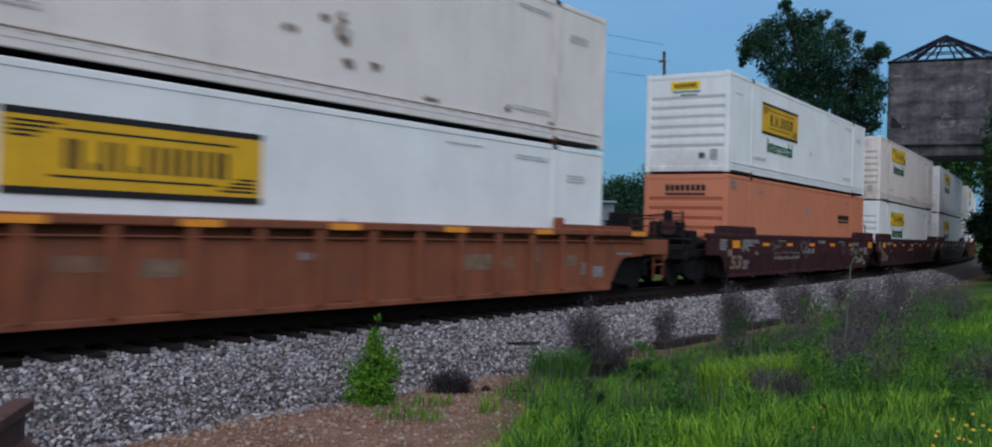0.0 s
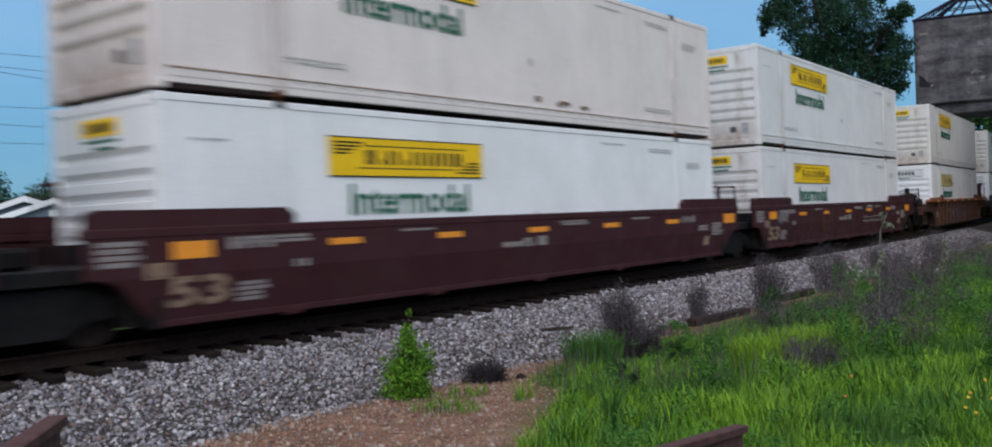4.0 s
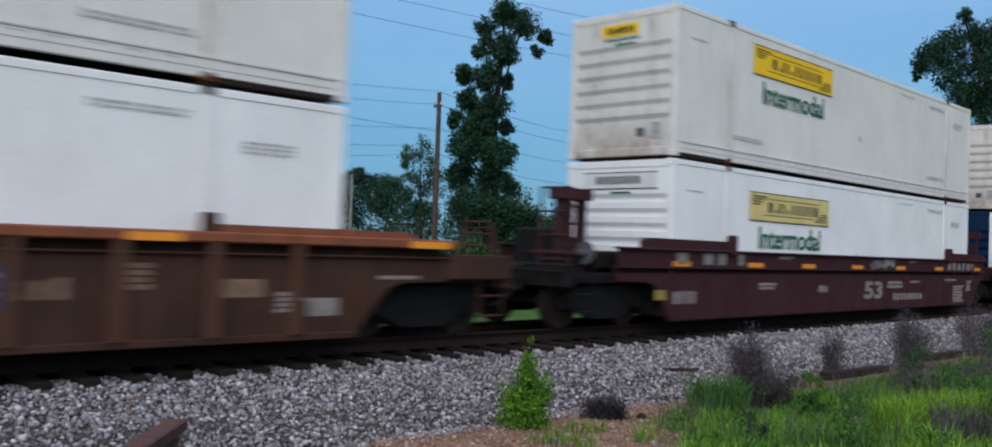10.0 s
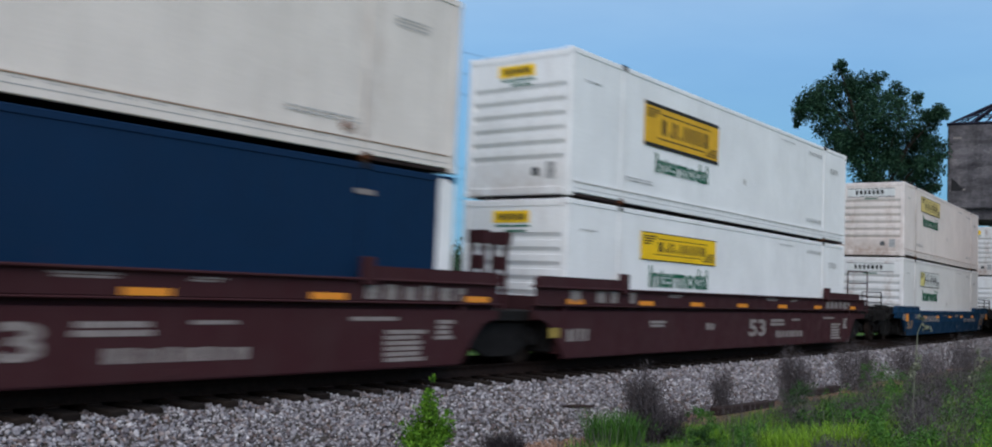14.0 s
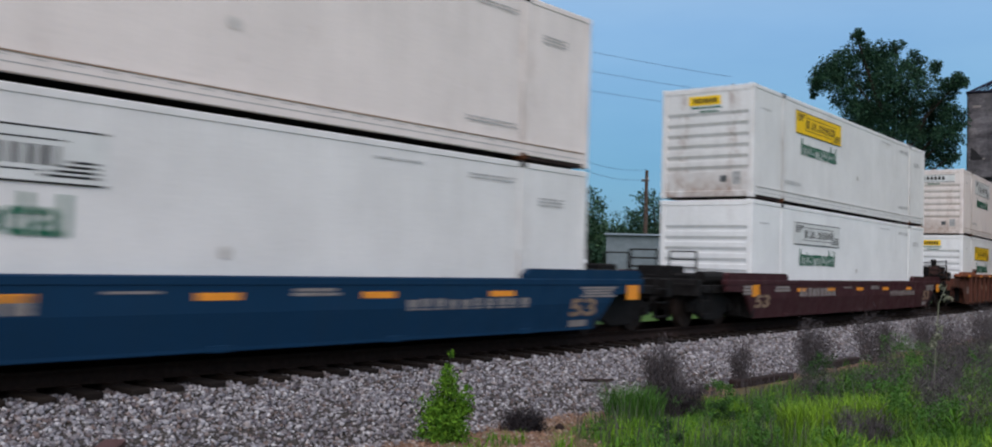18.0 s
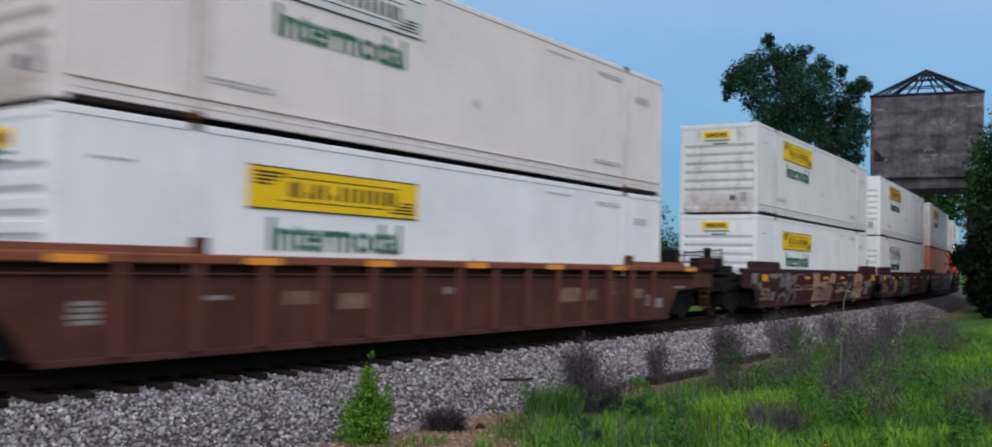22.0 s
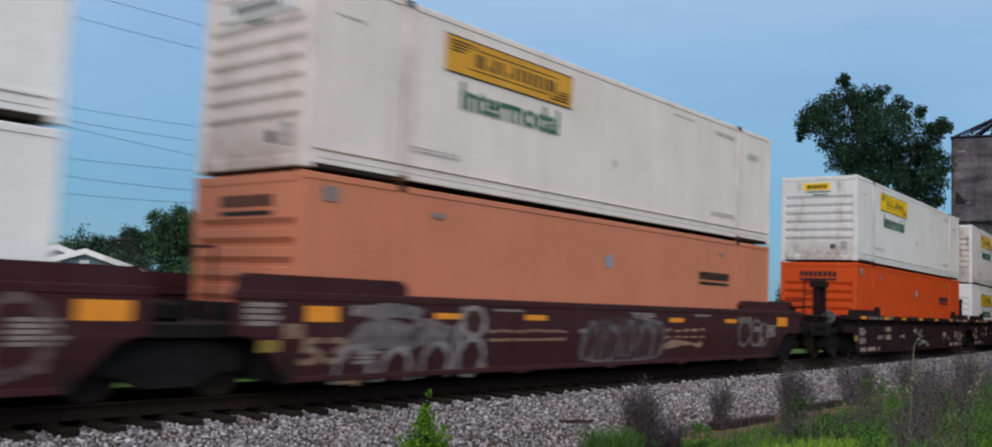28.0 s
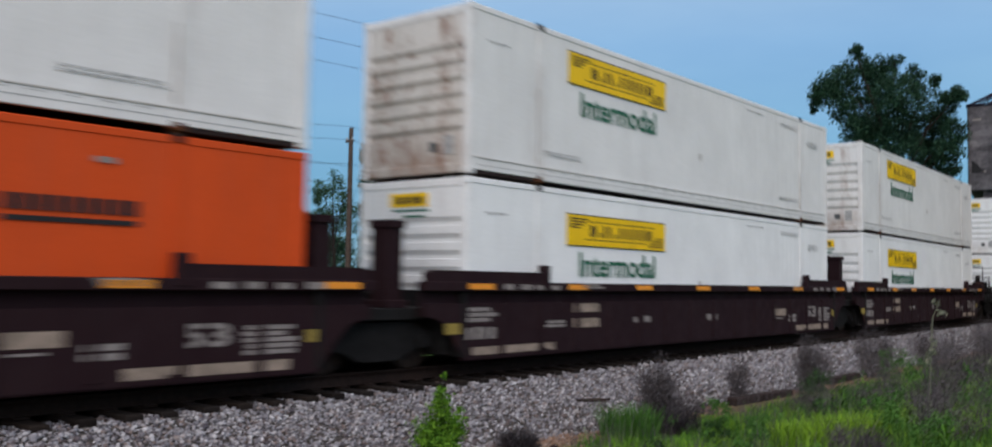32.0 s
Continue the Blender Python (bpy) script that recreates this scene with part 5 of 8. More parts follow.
def graffiti(shapes, material, key, x=None):
    """Sprayed shapes: (y, z, half width, half height, lean)."""
    def add(car):
        def fill(bm):
            for y, z, w, h, lean in shapes:
                o = [(y + w * math.copysign(abs(math.cos(a)) ** 0.6, math.cos(a)) + lean * h * math.sin(a) + 0.06 * math.sin(5 * a + y), z + h * math.copysign(abs(math.sin(a)) ** 0.6, math.sin(a)) + 0.05 * math.sin(4 * a + z)) for a in [math.tau * i / 20 for i in range(20)]]
                prism(bm, o, 0, 0.004)
            bmesh.ops.bisect_plane(bm, geom=bm.verts[:] + bm.edges[:] + bm.faces[:], plane_co=(0, 0, 0.83), plane_no=(0, 0, 1))
            for v in bm.verts:
                v.co.x += (x or side_face(v.co.z)) - 0.002
        return cpart(*(("scuff", key, fill, M[material], car, "dark rusty scuff") if material == "scuff" else ("graffiti", key, fill, M[material], car, "sprayed graffiti shape")))
    return add


def spray(lines, material, key, width=0.10, x=None):
    """Sprayed strokes: flat ribbons along smoothed lines of (y, z)."""
    def add(car):
        def fill(bm, n):
            for line in lines[n:n + 1]:
                pts = [Vector((0, *q)) for q in line]
                for _ in range(2):
                    out = [pts[0]]
                    for p, q in zip(pts, pts[1:]):
                        out += [p.lerp(q, 0.25), p.lerp(q, 0.75)]
                    pts = out + [pts[-1]]
                L = []
                for k, p in enumerate(pts):
                    d = pts[min(k + 1, len(pts) - 1)] - pts[max(k - 1, 0)]
                    nrm = Vector((0, -d.z, d.y)).normalized() * width * 0.5 * (0.8 + 0.3 * math.sin(k * 1.3))
                    L.append([bm.verts.new(((x or side_face(max(0.06, (p + sg * nrm).z))) + 0.004, (p + sg * nrm).y, (p + sg * nrm).z)) for sg in (-1, 1)])
                for a, b in zip(L, L[1:]):
                    bm.faces.new((a[0], b[0], b[1], a[1]))
        for n in range(len(lines)):
            cpart("graffiti_line", (key, n), lambda bm: fill(bm, n), M[material], car, "sprayed graffiti stroke")
    return add


def loops(cells):
    return [[(y + w * math.cos(math.tau * i / 9), z + h * math.sin(math.tau * i / 9)) for i in range(10)] for y, z, w, h in cells]


def letter(i):
    """A broad sprayed letter with a pale edge; its shape changes from one to the next."""
    y, xx, top = -3.35 + 1.2 * i, HW - 0.046, (1.14, 1.10, 1.17, 1.12, 1.08)[i]
    h = (top - 0.18) / 2
    m = 0.18 + h
    edge = [[(y - 0.60, 0.20), (y - 0.48, m), (y - 0.26, top + 0.02)], [(y + 0.20, top), (y + 0.45, m), (y + 0.56, 0.20)], [(y - 0.16, m - 0.06), (y + 0.14, m - 0.04)]]
    if i in (0, 3):
        fat = [(y - 0.26, m, 0.19, h, 0.45), (y + 0.27, m, 0.19, h, -0.4), (y, m - 0.08, 0.3, 0.11, 0.0)]
    elif i in (1, 2):
        fat = [(y - 0.30, m, 0.18, h, 0.05), (y + 0.06, top - 0.26, 0.38, 0.24, 0.0), (y + 0.26, 0.42, 0.2, 0.26, -0.5)]
        edge[2] = [(y - 0.06, top - 0.26), (y + 0.18, top - 0.24)]
    else:
        fat = [(y + 0.02, m, 0.17, h, 0.35), (y - 0.2, top - 0.16, 0.34, 0.13, 0.0)]
        edge[1] = [(y + 0.36, top), (y + 0.22, m), (y + 0.02, 0.2)]
    return [graffiti([q], "graf_blue", ("arr", i, k), xx + 0.002 * k) for k, q in enumerate(fat)] + [spray(edge, "graf_ice", ("arr_w", i), 0.05, xx + 0.01)]


ARR = [fn for i in range(5) for fn in letter(i)] + [graffiti([(3.55, 0.82, 0.34, 0.28, 0.0)], "graf_blue", "arr_blue_e", HW - 0.046), spray([[(3.3, 0.72), (3.8, 0.72)], [(3.3, 0.92), (3.8, 0.92)]], "graf_pale", "arr_q", 0.05, HW - 0.040)]
FULL = [graffiti([(-5.85, 1.02, 0.20, 0.16, 0.0)], "graf_grey", "full_ga"), graffiti([(-5.2, 0.98, 0.32, 0.30, -0.6)], "graf_grey", "full_gb"),
        spray([[(-6.2, 0.12), (-6.15, 0.5), (-5.7, 0.64), (-5.3, 0.5), (-5.2, 0.3)], [(-4.4, 0.22), (-4.15, 0.5), (-4.4, 0.75), (-4.9, 0.62), (-5.2, 0.30)], [(-5.4, 1.32), (-4.9, 1.28), (-4.9, 1.1), (-4.2, 1.22), (-4.1, 1.15), (-4.6, 0.98), (-5.0, 0.9)], [(-5.6, 0.95), (-5.2, 0.72), (-4.8, 0.78)]], "graf_grey", "full_gl", 0.15),
        graffiti([(-1.45, 1.05, 0.48, 0.36, 0.1)], "graf_sand", "full_a"), graffiti([(-1.0, 0.42, 0.88, 0.34, 0.1)], "graf_sand", "full_b"), graffiti([(-0.1, 0.62, 0.95, 0.34, 0.0)], "graf_sand", "full_c"), graffiti([(0.35, 0.50, 0.62, 0.42, 0.1)], "graf_sand", "full_d"), graffiti([(1.05, 1.14, 0.36, 0.26, 0.2)], "graf_sand", "full_e"), graffiti([(0.6, 0.92, 0.3, 0.2, 0.2)], "graf_sand", "full_f"),
        spray([[(-1.5, 0.42), (-1.2, 0.5), (-0.9, 0.46)], [(-1.4, 0.74), (-0.9, 0.8), (-0.5, 0.70)], [(0.2, 0.86), (0.5, 0.95), (0.9, 0.82)]], "maroon", "full_k", 0.05, HW + 0.02),
        graffiti([(5.5, 1.0, 0.85, 0.36, 0.0)], "graf_sand", "full_p"), graffiti([(5.5, 0.5, 0.92, 0.36, 0.0)], "graf_sand", "full_q"), spray([[(4.9, 0.9), (5.5, 1.0), (6.1, 0.85)], [(5.5, 1.25), (5.5, 0.9)]], "maroon", "full_r", 0.05, HW + 0.02),
        lambda car: mark(car, "smooth", "full_t", "graf_sand", "row", -4.45, -1.9, 0.70, 0.90, 10), lambda car: mark(car, "smooth", "full_u", "graf_sand", "row", 1.75, 4.3, 0.74, 0.98, 4), graffiti([(2.6, 0.62, 1.1, 0.06, 0.6)], "graf_sand", "full_w"), lambda car: mark(car, "smooth", "full_v", "chalk", "lines", 6.75, 7.6, 0.4, 1.0, 6)]
TEAL = [graffiti([(-0.5, 0.38, 1.25, 0.26, 0.0)], "graf_teal", "teal"), graffiti([(-1.1, 0.70, 0.62, 0.24, 0.1)], "graf_teal", "teal_b"), graffiti([(0.1, 0.76, 0.62, 0.22, 0.1)], "graf_teal", "teal_c"), graffiti([(-1.3, 1.08, 0.48, 0.20, 0.0)], "graf_tan", "teal_d"),
        spray([[(-0.5, 1.0), (-0.2, 1.2), (0.1, 1.0), (0.4, 1.2), (0.75, 1.02)]], "graf_grey", "teal_e", 0.10), spray([[(-1.7, 0.22), (-0.8, 0.34), (0.2, 0.2), (0.7, 0.3)], [(-0.6, 0.9), (-0.5, 0.5)], [(-1.6, 0.62), (-1.1, 0.5), (-0.7, 0.62)]], "graf_dim", "teal_p", 0.05),
        lambda car: mark(car, "smooth", "teal_m", "graf_sand", "row", 1.8, 4.2, 0.74, 0.98, 4), graffiti([(2.6, 0.60, 1.2, 0.07, 0.6)], "graf_sand", "teal_w"),
        spray(loops([(5.2, 0.85, 0.5, 0.46), (6.1, 0.8, 0.42, 0.5), (6.9, 0.82, 0.4, 0.44), (7.6, 0.85, 0.42, 0.44)]) + [[(4.7, 0.3), (5.8, 0.55), (7.0, 0.3), (8.0, 0.5)]], "graf_dim", "teal_g", 0.14), graffiti([(6.4, 0.75, 0.9, 0.24, 0.2)], "graf_dim", "teal_h"),
        spray(loops([(-5.9, 0.7, 0.5, 0.4), (-5.1, 0.72, 0.4, 0.36)]), "graf_grey", "teal_i", 0.11), graffiti([(-4.4, 0.7, 0.45, 0.34, 0.0)], "graf_sand", "teal_u"), lambda car: mark(car, "smooth", "teal_n", "graf_sand", "row", -3.7, -2.1, 0.74, 0.94, 6)]
FACES = [graffiti([(-6.45, 0.82, 0.75, 0.22, 0.3)], "graf_grey", "face_a"), graffiti([(-5.5, 0.86, 0.5, 0.2, 0.0)], "graf_grey", "face_b"), graffiti([(-6.3, 1.18, 0.62, 0.12, 0.0)], "graf_grey", "face_c"),
         spray([[(-7.4, 0.14), (-7.35, 0.6), (-7.0, 0.72), (-6.75, 0.5), (-6.7, 0.14)], [(-6.5, 0.14), (-6.45, 0.55), (-6.1, 0.66), (-5.9, 0.5), (-5.85, 0.14)], [(-5.6, 0.16), (-5.6, 0.62), (-5.2, 0.74), (-4.95, 0.5), (-4.95, 0.16)], [(-4.75, 0.2), (-4.9, 0.7), (-4.7, 1.3)]] + loops([(-4.45, 1.05, 0.3, 0.26), (-4.45, 0.48, 0.34, 0.32)]), "graf_pale", "faces", 0.13),
         spray([[(-4.4, 0.2), (-4.0, 0.3)], [(-7.3, 0.2), (-6.9, 0.16)]], "graf_sand", "faces_t", 0.14),
         graffiti([(0.45, 0.72, 1.62, 0.44, 0.0)], "graf_faint", "face_box"),
         spray([[(a, lo), (a + 0.02, 0.8), (a + w * 0.5, hi), (a + w, 0.75), (a + w - 0.1, lo + 0.05), (a + w * 0.4, lo)] for a, w, lo, hi in ((-1.1, 0.5, 0.34, 1.18), (-0.42, 0.66, 0.32, 1.05), (0.35, 0.45, 0.36, 1.22), (0.95, 0.7, 0.32, 1.14), (1.6, 0.45, 0.34, 1.20))], "graf_grey", "face_loops", 0.075),
         spray([[(-1.15, 0.95), (-1.2, 0.45), (-0.9, 0.30), (0.6, 0.29), (1.8, 0.31), (2.1, 0.5), (2.05, 0.95)]], "graf_grey", "face_rim", 0.06), graffiti([(-0.2, 0.95, 0.6, 0.12, 0.2)], "graf_grey", "face_e"), graffiti([(1.1, 1.05, 0.6, 0.14, 0.2)], "graf_grey", "face_f"),
         lambda car: mark(car, "smooth", "face_tan", "graf_sand", "row", 2.15, 4.15, 0.74, 0.97, 5), graffiti([(2.9, 0.60, 1.0, 0.06, 0.6)], "graf_sand", "face_w"), spray(loops([(6.2, 0.85, 0.36, 0.34), (6.9, 0.85, 0.34, 0.34), (7.4, 0.8, 0.28, 0.3)]), "graf_grey", "face_g", 0.10),
         lambda car: mark(car, "smooth", "face_m", "graf_sand", "row", -4.0, -1.65, 0.72, 0.94, 9), lambda car: mark(car, "smooth", "face_y", "graf_yellow", "block", -8.8, -8.45, 0.62, 0.78, 0)]
SCRAWL = [graffiti([(-7.0, 1.05, 0.3, 0.12, 0.0)], "graf_grey", "scr_a"), spray([[(-7.3, 1.0), (-6.8, 1.12), (-6.2, 1.1)], [(-7.1, 1.18), (-6.7, 0.95)]], "graf_pale", "scr_b", 0.06), spray(loops([(-1.1, 1.05, 0.3, 0.22), (-0.8, 0.9, 0.22, 0.2)]) + [[(-1.6, 1.25), (-1.2, 0.75), (-0.5, 1.3)]], "graf_grey", "scr_c", 0.06), spray([[(-4.6, 1.2), (-4.2, 1.05), (-3.6, 1.18)], [(-4.4, 1.0), (-3.7, 1.1)]], "graf_grey", "scr_d", 0.05),
          lambda car: mark(car, "smooth", "scr_m", "chalk", "row", -4.25, -1.5, 0.66, 0.92, 10), spray(loops([(4.2, 1.0, 0.3, 0.2), (5.4, 0.95, 0.34, 0.22)]), "graf_grey", "scr_e", 0.05)]
GHOST = [spray(loops([(-2.7, 0.9, 0.5, 0.36)]) + [[(-3.2, 1.2), (-2.7, 0.7), (-2.2, 1.1)]], "graf_brown", "gh_a", 0.10), graffiti([(2.6, 1.28, 0.4, 0.07, 0.5)], "chalk", "gh_b"), lambda car: mark(car, "smooth", "gh_m", "chalk", "row", 1.8, 4.6, 0.70, 0.92, 10), graffiti([(-6.9, 1.05, 0.4, 0.14, 0.0)], "graf_grey", "gh_c")]
SMEAR = [graffiti([(1.2, 1.22, 0.55, 0.10, 0.0)], "graf_grey", "smear_a", HW - 0.066), graffiti([(1.75, 1.26, 0.4, 0.07, 0.3)], "graf_pale", "smear_b", HW - 0.064)]

UP, LO = 3.212, 0.264
Y, YL, BIG, PALE, WHT, AMB = (1.98, 2.62, "sign_yellow", False), (1.84, 2.46, "sign_yellow", False), (1.38, 2.36, "sign_gold", True), (1.84, 2.46, "sign_pale", False), (1.84, 2.46, "sign_white", False), (1.98, 2.62, "sign_amber", False)
WHT_UP = (1.98, 2.62, "sign_white", False)
# place of the container's front end along the train; car; upper and lower box
PLAN = [
    (4.62, ("ribbed", "tan_car", "tan_car", 1, 1, None), ("cream", Y, "sign_yellow", 1), ("white", BIG, "sign_yellow", 0)),
    (28.11, ("smooth", "maroon", "maroon", 1, 0, SCRAWL), ("white", BIG, "sign_yellow", 1), ("salmon", None, None, "block")),
    (47.49, ("smooth", "maroon", "maroon", 0, 0, None), ("cream", Y, "sign_yellow", 1), ("white", YL, "sign_yellow", 1)),
    (67.01, ("smooth", "maroon", "maroon", 0, 1, GHOST), ("grey_white", Y, "sign_yellow", 1), ("grey_white", YL, "sign_yellow", 1)),
    (90.41, ("ribbed", "rust_car", "tan_car", 1, 1, ARR), ("ivory", Y, "sign_yellow", 1), ("white", PALE, "sign_white", 1)),
    (114.03, ("ledge", "maroon", "maroon", 1, 0, SMEAR), ("ivory", Y, "sign_yellow", 1), ("white", PALE, "sign_white", 1)),
    (133.80, ("ledge", "maroon", "maroon", 0, 0, None), ("bone", Y, None, 1), ("navy", None, None, "navy")),
    (153.2, ("ledge", "maroon", "maroon", 0, 1, None), ("white", BIG, "sign_yellow", 1), ("white", YL, "sign_yellow", 1)),
    (176.72, ("low", "car_blue", "car_blue", 1, 1, None), ("cream", (1.98, 2.62, "sign_pale", False), "sign_white", 1), ("grey_white", WHT, "sign_white", 1)),
    (200.25, ("low", "maroon", "maroon", 1, 1, None), ("grey_white", Y, "sign_yellow", 1), ("white", WHT, None, 1)),
    (223.4, ("ribbed", "red_rust", "tan_car", 1, 1, None), ("cream", WHT_UP, "sign_white", 1), ("white", YL, "sign_yellow", 1)),
    (246.86, ("smooth", "maroon", "maroon", 1, 0, FULL), ("grey_white", Y, "sign_yellow", 1), ("white", YL, "sign_yellow", 1)),
    (266.2, ("smooth", "maroon", "maroon", 0, 0, TEAL), ("white", AMB, "sign_amber", 1), ("white", WHT, None, 1)),
    (285.75, ("smooth", "maroon", "maroon", 0, 1, FACES), ("cream", AMB, "sign_white", 1), ("salmon", None, None, "block")),
    (309.4, ("dark", "dark_maroon", "dark_maroon", 1, 0, None), ("grey_white", Y, "sign_yellow", 1), ("orange", None, None, "block")),
    (328.85, ("dark", "dark_maroon", "dark_maroon", 0, 0, None), ("grey_white", Y, None, 1), ("white", YL, "sign_yellow", 1)),
    (348.2, ("dark", "dark_maroon", "dark_maroon", 0, 1, None), ("grey_white", Y, "sign_yellow", 1), ("white", YL, "sign_yellow", 1)),
    (371.7, ("smooth", "maroon", "maroon", 1, 0, None), ("white", Y, "sign_yellow", 1), ("white", YL, "sign_yellow", 1)),
    (391.1, ("smooth", "maroon", "maroon", 0, 1, None), ("ivory", Y, "sign_yellow", 1), ("white", WHT, None, 1)),
]
ENDS = {"white": "white_end", "grey_white": "grey_end", "cream": "cream_end", "ivory": "ivory_end", "bone": "bone_end", "salmon": "salmon", "orange": "orange", "navy": "navy"}
M["white_end"] = paint("white_end_paint_with_rust", (0.78, 0.785, 0.785), 0.16, 0.03, bars=0.10, foot=0.45)
M["grey_end"] = paint("grey_white_end_paint_with_rust", (0.70, 0.69, 0.68), 0.22, 0.05, bars=0.55, foot=0.9)
M["cream_end"] = paint("yellowed_end_paint_with_rust", (0.71, 0.64, 0.60), 0.30, 0.07, bars=0.40, foot=0.9)
M["ivory_end"] = paint("ivory_end_paint_with_rust", (0.67, 0.645, 0.60), 0.28, 0.07, bars=0.45, foot=0.9)
M["bone_end"] = paint("dirty_end_paint_with_rust", (0.67, 0.615, 0.575), 0.32, 0.07, bars=0.40, foot=0.9)
M["rust_end"] = paint("white_end_paint_eaten_by_rust", (0.62, 0.58, 0.54), 0.5, 0.27, bars=1.0, rust_col=(0.20, 0.085, 0.045), foot=1.0)
SKIN_WORDS = {"white": "clean white", "grey_white": "chalky grey-white", "cream": "yellowed off-white", "ivory": "weathered ivory-white", "bone": "dirty bone-white", "salmon": "faded salmon-orange", "orange": "bright orange", "navy": "navy blue"}
SIGN_WORDS = {"sign_gold": "black-edged golden", "sign_yellow": "yellow", "sign_pale": "bleached yellow", "sign_white": "bleached white", "sign_amber": "amber"}
CAR_WORDS = {"ribbed": "rusty brown ribbed well car", "smooth": "maroon smooth-sided well car", "low": "low smooth-sided well car", "ledge": "maroon well car with ledged sides", "dark": "dark maroon ribbed well car"}


def box_label(skin, sign, where):
    if sign:
        return SKIN_WORDS[skin] + " container, " + SIGN_WORDS[sign[2]] + " sign, " + where
    return SKIN_WORDS[skin] + " steel container " + ("with white corner posts, " if skin == "navy" else "with dark lettering bars, ") + where


# rusty scuffs on the sides of single boxes: along, height, half width, half height
SCUFFS = {4.62: ((-0.05, 1.22, 0.07, 0.20), (0.02, 1.02, 0.05, 0.05), (-1.08, 1.02, 0.10, 0.03), (-0.4, 1.30, 0.05, 0.03), (0.12, 0.68, 0.10, 0.035), (0.72, 0.72, 0.09, 0.02), (2.12, 0.36, 0.16, 0.03), (5.92, 0.30, 0.08, 0.05), (4.4, 0.5, 0.05, 0.03)),
          47.49: ((1.2, 0.40, 0.20, 0.03), (2.0, 0.38, 0.12, 0.02), (0.3, 0.46, 0.09, 0.02)), 133.80: ((5.7, 0.42, 0.10, 0.05), (-5.6, 0.36, 0.10, 0.04))}
for front, (kind, skin, rim, ff, rf, extra), upper, lower in PLAN:
    mid = front + CL
    words = CAR_WORDS[kind].replace("low smooth", ("dark blue" if skin == "car_blue" else "maroon") + " low smooth") + (" sprayed with graffiti" if extra and extra not in (SCRAWL, GHOST, SMEAR) else " with chalky markings") + " on the track"
    TRAIN.append((well_car(kind, skin, rim, ff, rf, words, extra), mid, 9.72, 0.0))
    for (bs, sg, es, w), z, where in ((upper, UP, "stacked on another"), (lower, LO, "in a well car")):
        logo = w if isinstance(w, str) else None
        unit = container(bs, "rust_end" if front == 328.85 and z == UP else ENDS[bs], sg, es, w == 1, box_label(bs, sg, where), logo, z == UP)
        TRAIN.append((unit, mid, 6.5, z))
        if front == 176.72 and z == LO:
            pieces("sign_patch", [(CW + 0.004, CW + 0.006, -5.20, -4.42, 1.88, 2.42)], M["sign_yellow_worn"], unit, "left-over yellow of a bleached sign")
        for j, (u, h, a, b) in enumerate(SCUFFS.get(front, ()) if z == UP else ()):
            graffiti([(u, h, a, b, 0.1)], "scuff", ("scuff", front, j), CW + 0.005)(unit)

# ---------------------------------------------------------------- the coaling tower over the track
def bearing(az, dist, slope=0.0):
    """The place at a bearing (degrees left of +y) and distance from the camera; slope: rise over distance."""
    return Vector((-dist * math.sin(radians(az)), dist * math.cos(radians(az)), EYE + slope * dist))


tower = thing("coaling_tower", "derelict dark concrete coaling tower with bare steel roof frame", "coaling tower", at=pose(-15.95, 76.9, 0, 0, 0, 11.5))
TW, TD, TB, TT = 3.72, 3.6, 8.25, 14.25


def bunker(bm):
    soft_box(bm, -TW, TW, -TD, TD, TB, TT, 0.08)


part("bunker", (lambda b: (bunker(b), b)[1])(bmesh.new()), M["concrete"], tower)
bm = bmesh.new()
box(bm, -TW + 0.95, TW - 0.8, -TD + 0.35, TD - 0.35, TB - 0.72, TB)
part("floor_slab", bm, M["concrete"], tower)
for i, x in enumerate((-TW + 0.45, TW - 0.45)):
    for y in (-TD + 0.6, TD - 0.6):
        bm = bmesh.new()
        soft_box(bm, x - 0.42, x + 0.42, y - 0.5, y + 0.5, -1.2, TB - 0.7, 0.05)
        part("leg", bm, M["concrete"], tower)
# solid plug coloured black for the dark inside of the hole
bm = bmesh.new()
prism(bm, [(-TW + 0.24, TB + 1.22), (-TW + 1.28, TB + 1.24), (-TW + 0.86, TB + 1.50), (-TW + 0.62, TB + 1.86), (-TW + 0.27, TB + 2.16)], -TD - 0.012, -TD + 0.3)
for q in bm.verts:
    q.co = Vector((q.co.y, q.co.x, q.co.z))
bmesh.ops.recalc_face_normals(bm, faces=bm.faces[:])
part("hatch", bm, M["mark_dark"], tower, "ragged black hole in the wall")
# chalk-coloured plate painted in for the spot of light at the hole
bm = bmesh.new()
box(bm, -TW + 0.98, -TW + 1.16, -TD - 0.02, -TD - 0.012, TB + 1.27, TB + 1.38)
part("spall", bm, M["chalk"], tower, "pale plate for the light spot in the hole")
for x in (-TW + 0.35, TW - 1.1):
    bm = bmesh.new()
    box(bm, x, x + 0.55, -TD - 0.04, -TD, TT - 1.05, TT - 0.9)
    part("wall_plate", bm, M["chalk"], tower)


def roof_bar(a, b, r=0.07):
    bm = bmesh.new()
    tube(bm, [a, b], r, 5)
    part("roof_bar", bm, M["truss"], tower)


AP = TT + 2.45
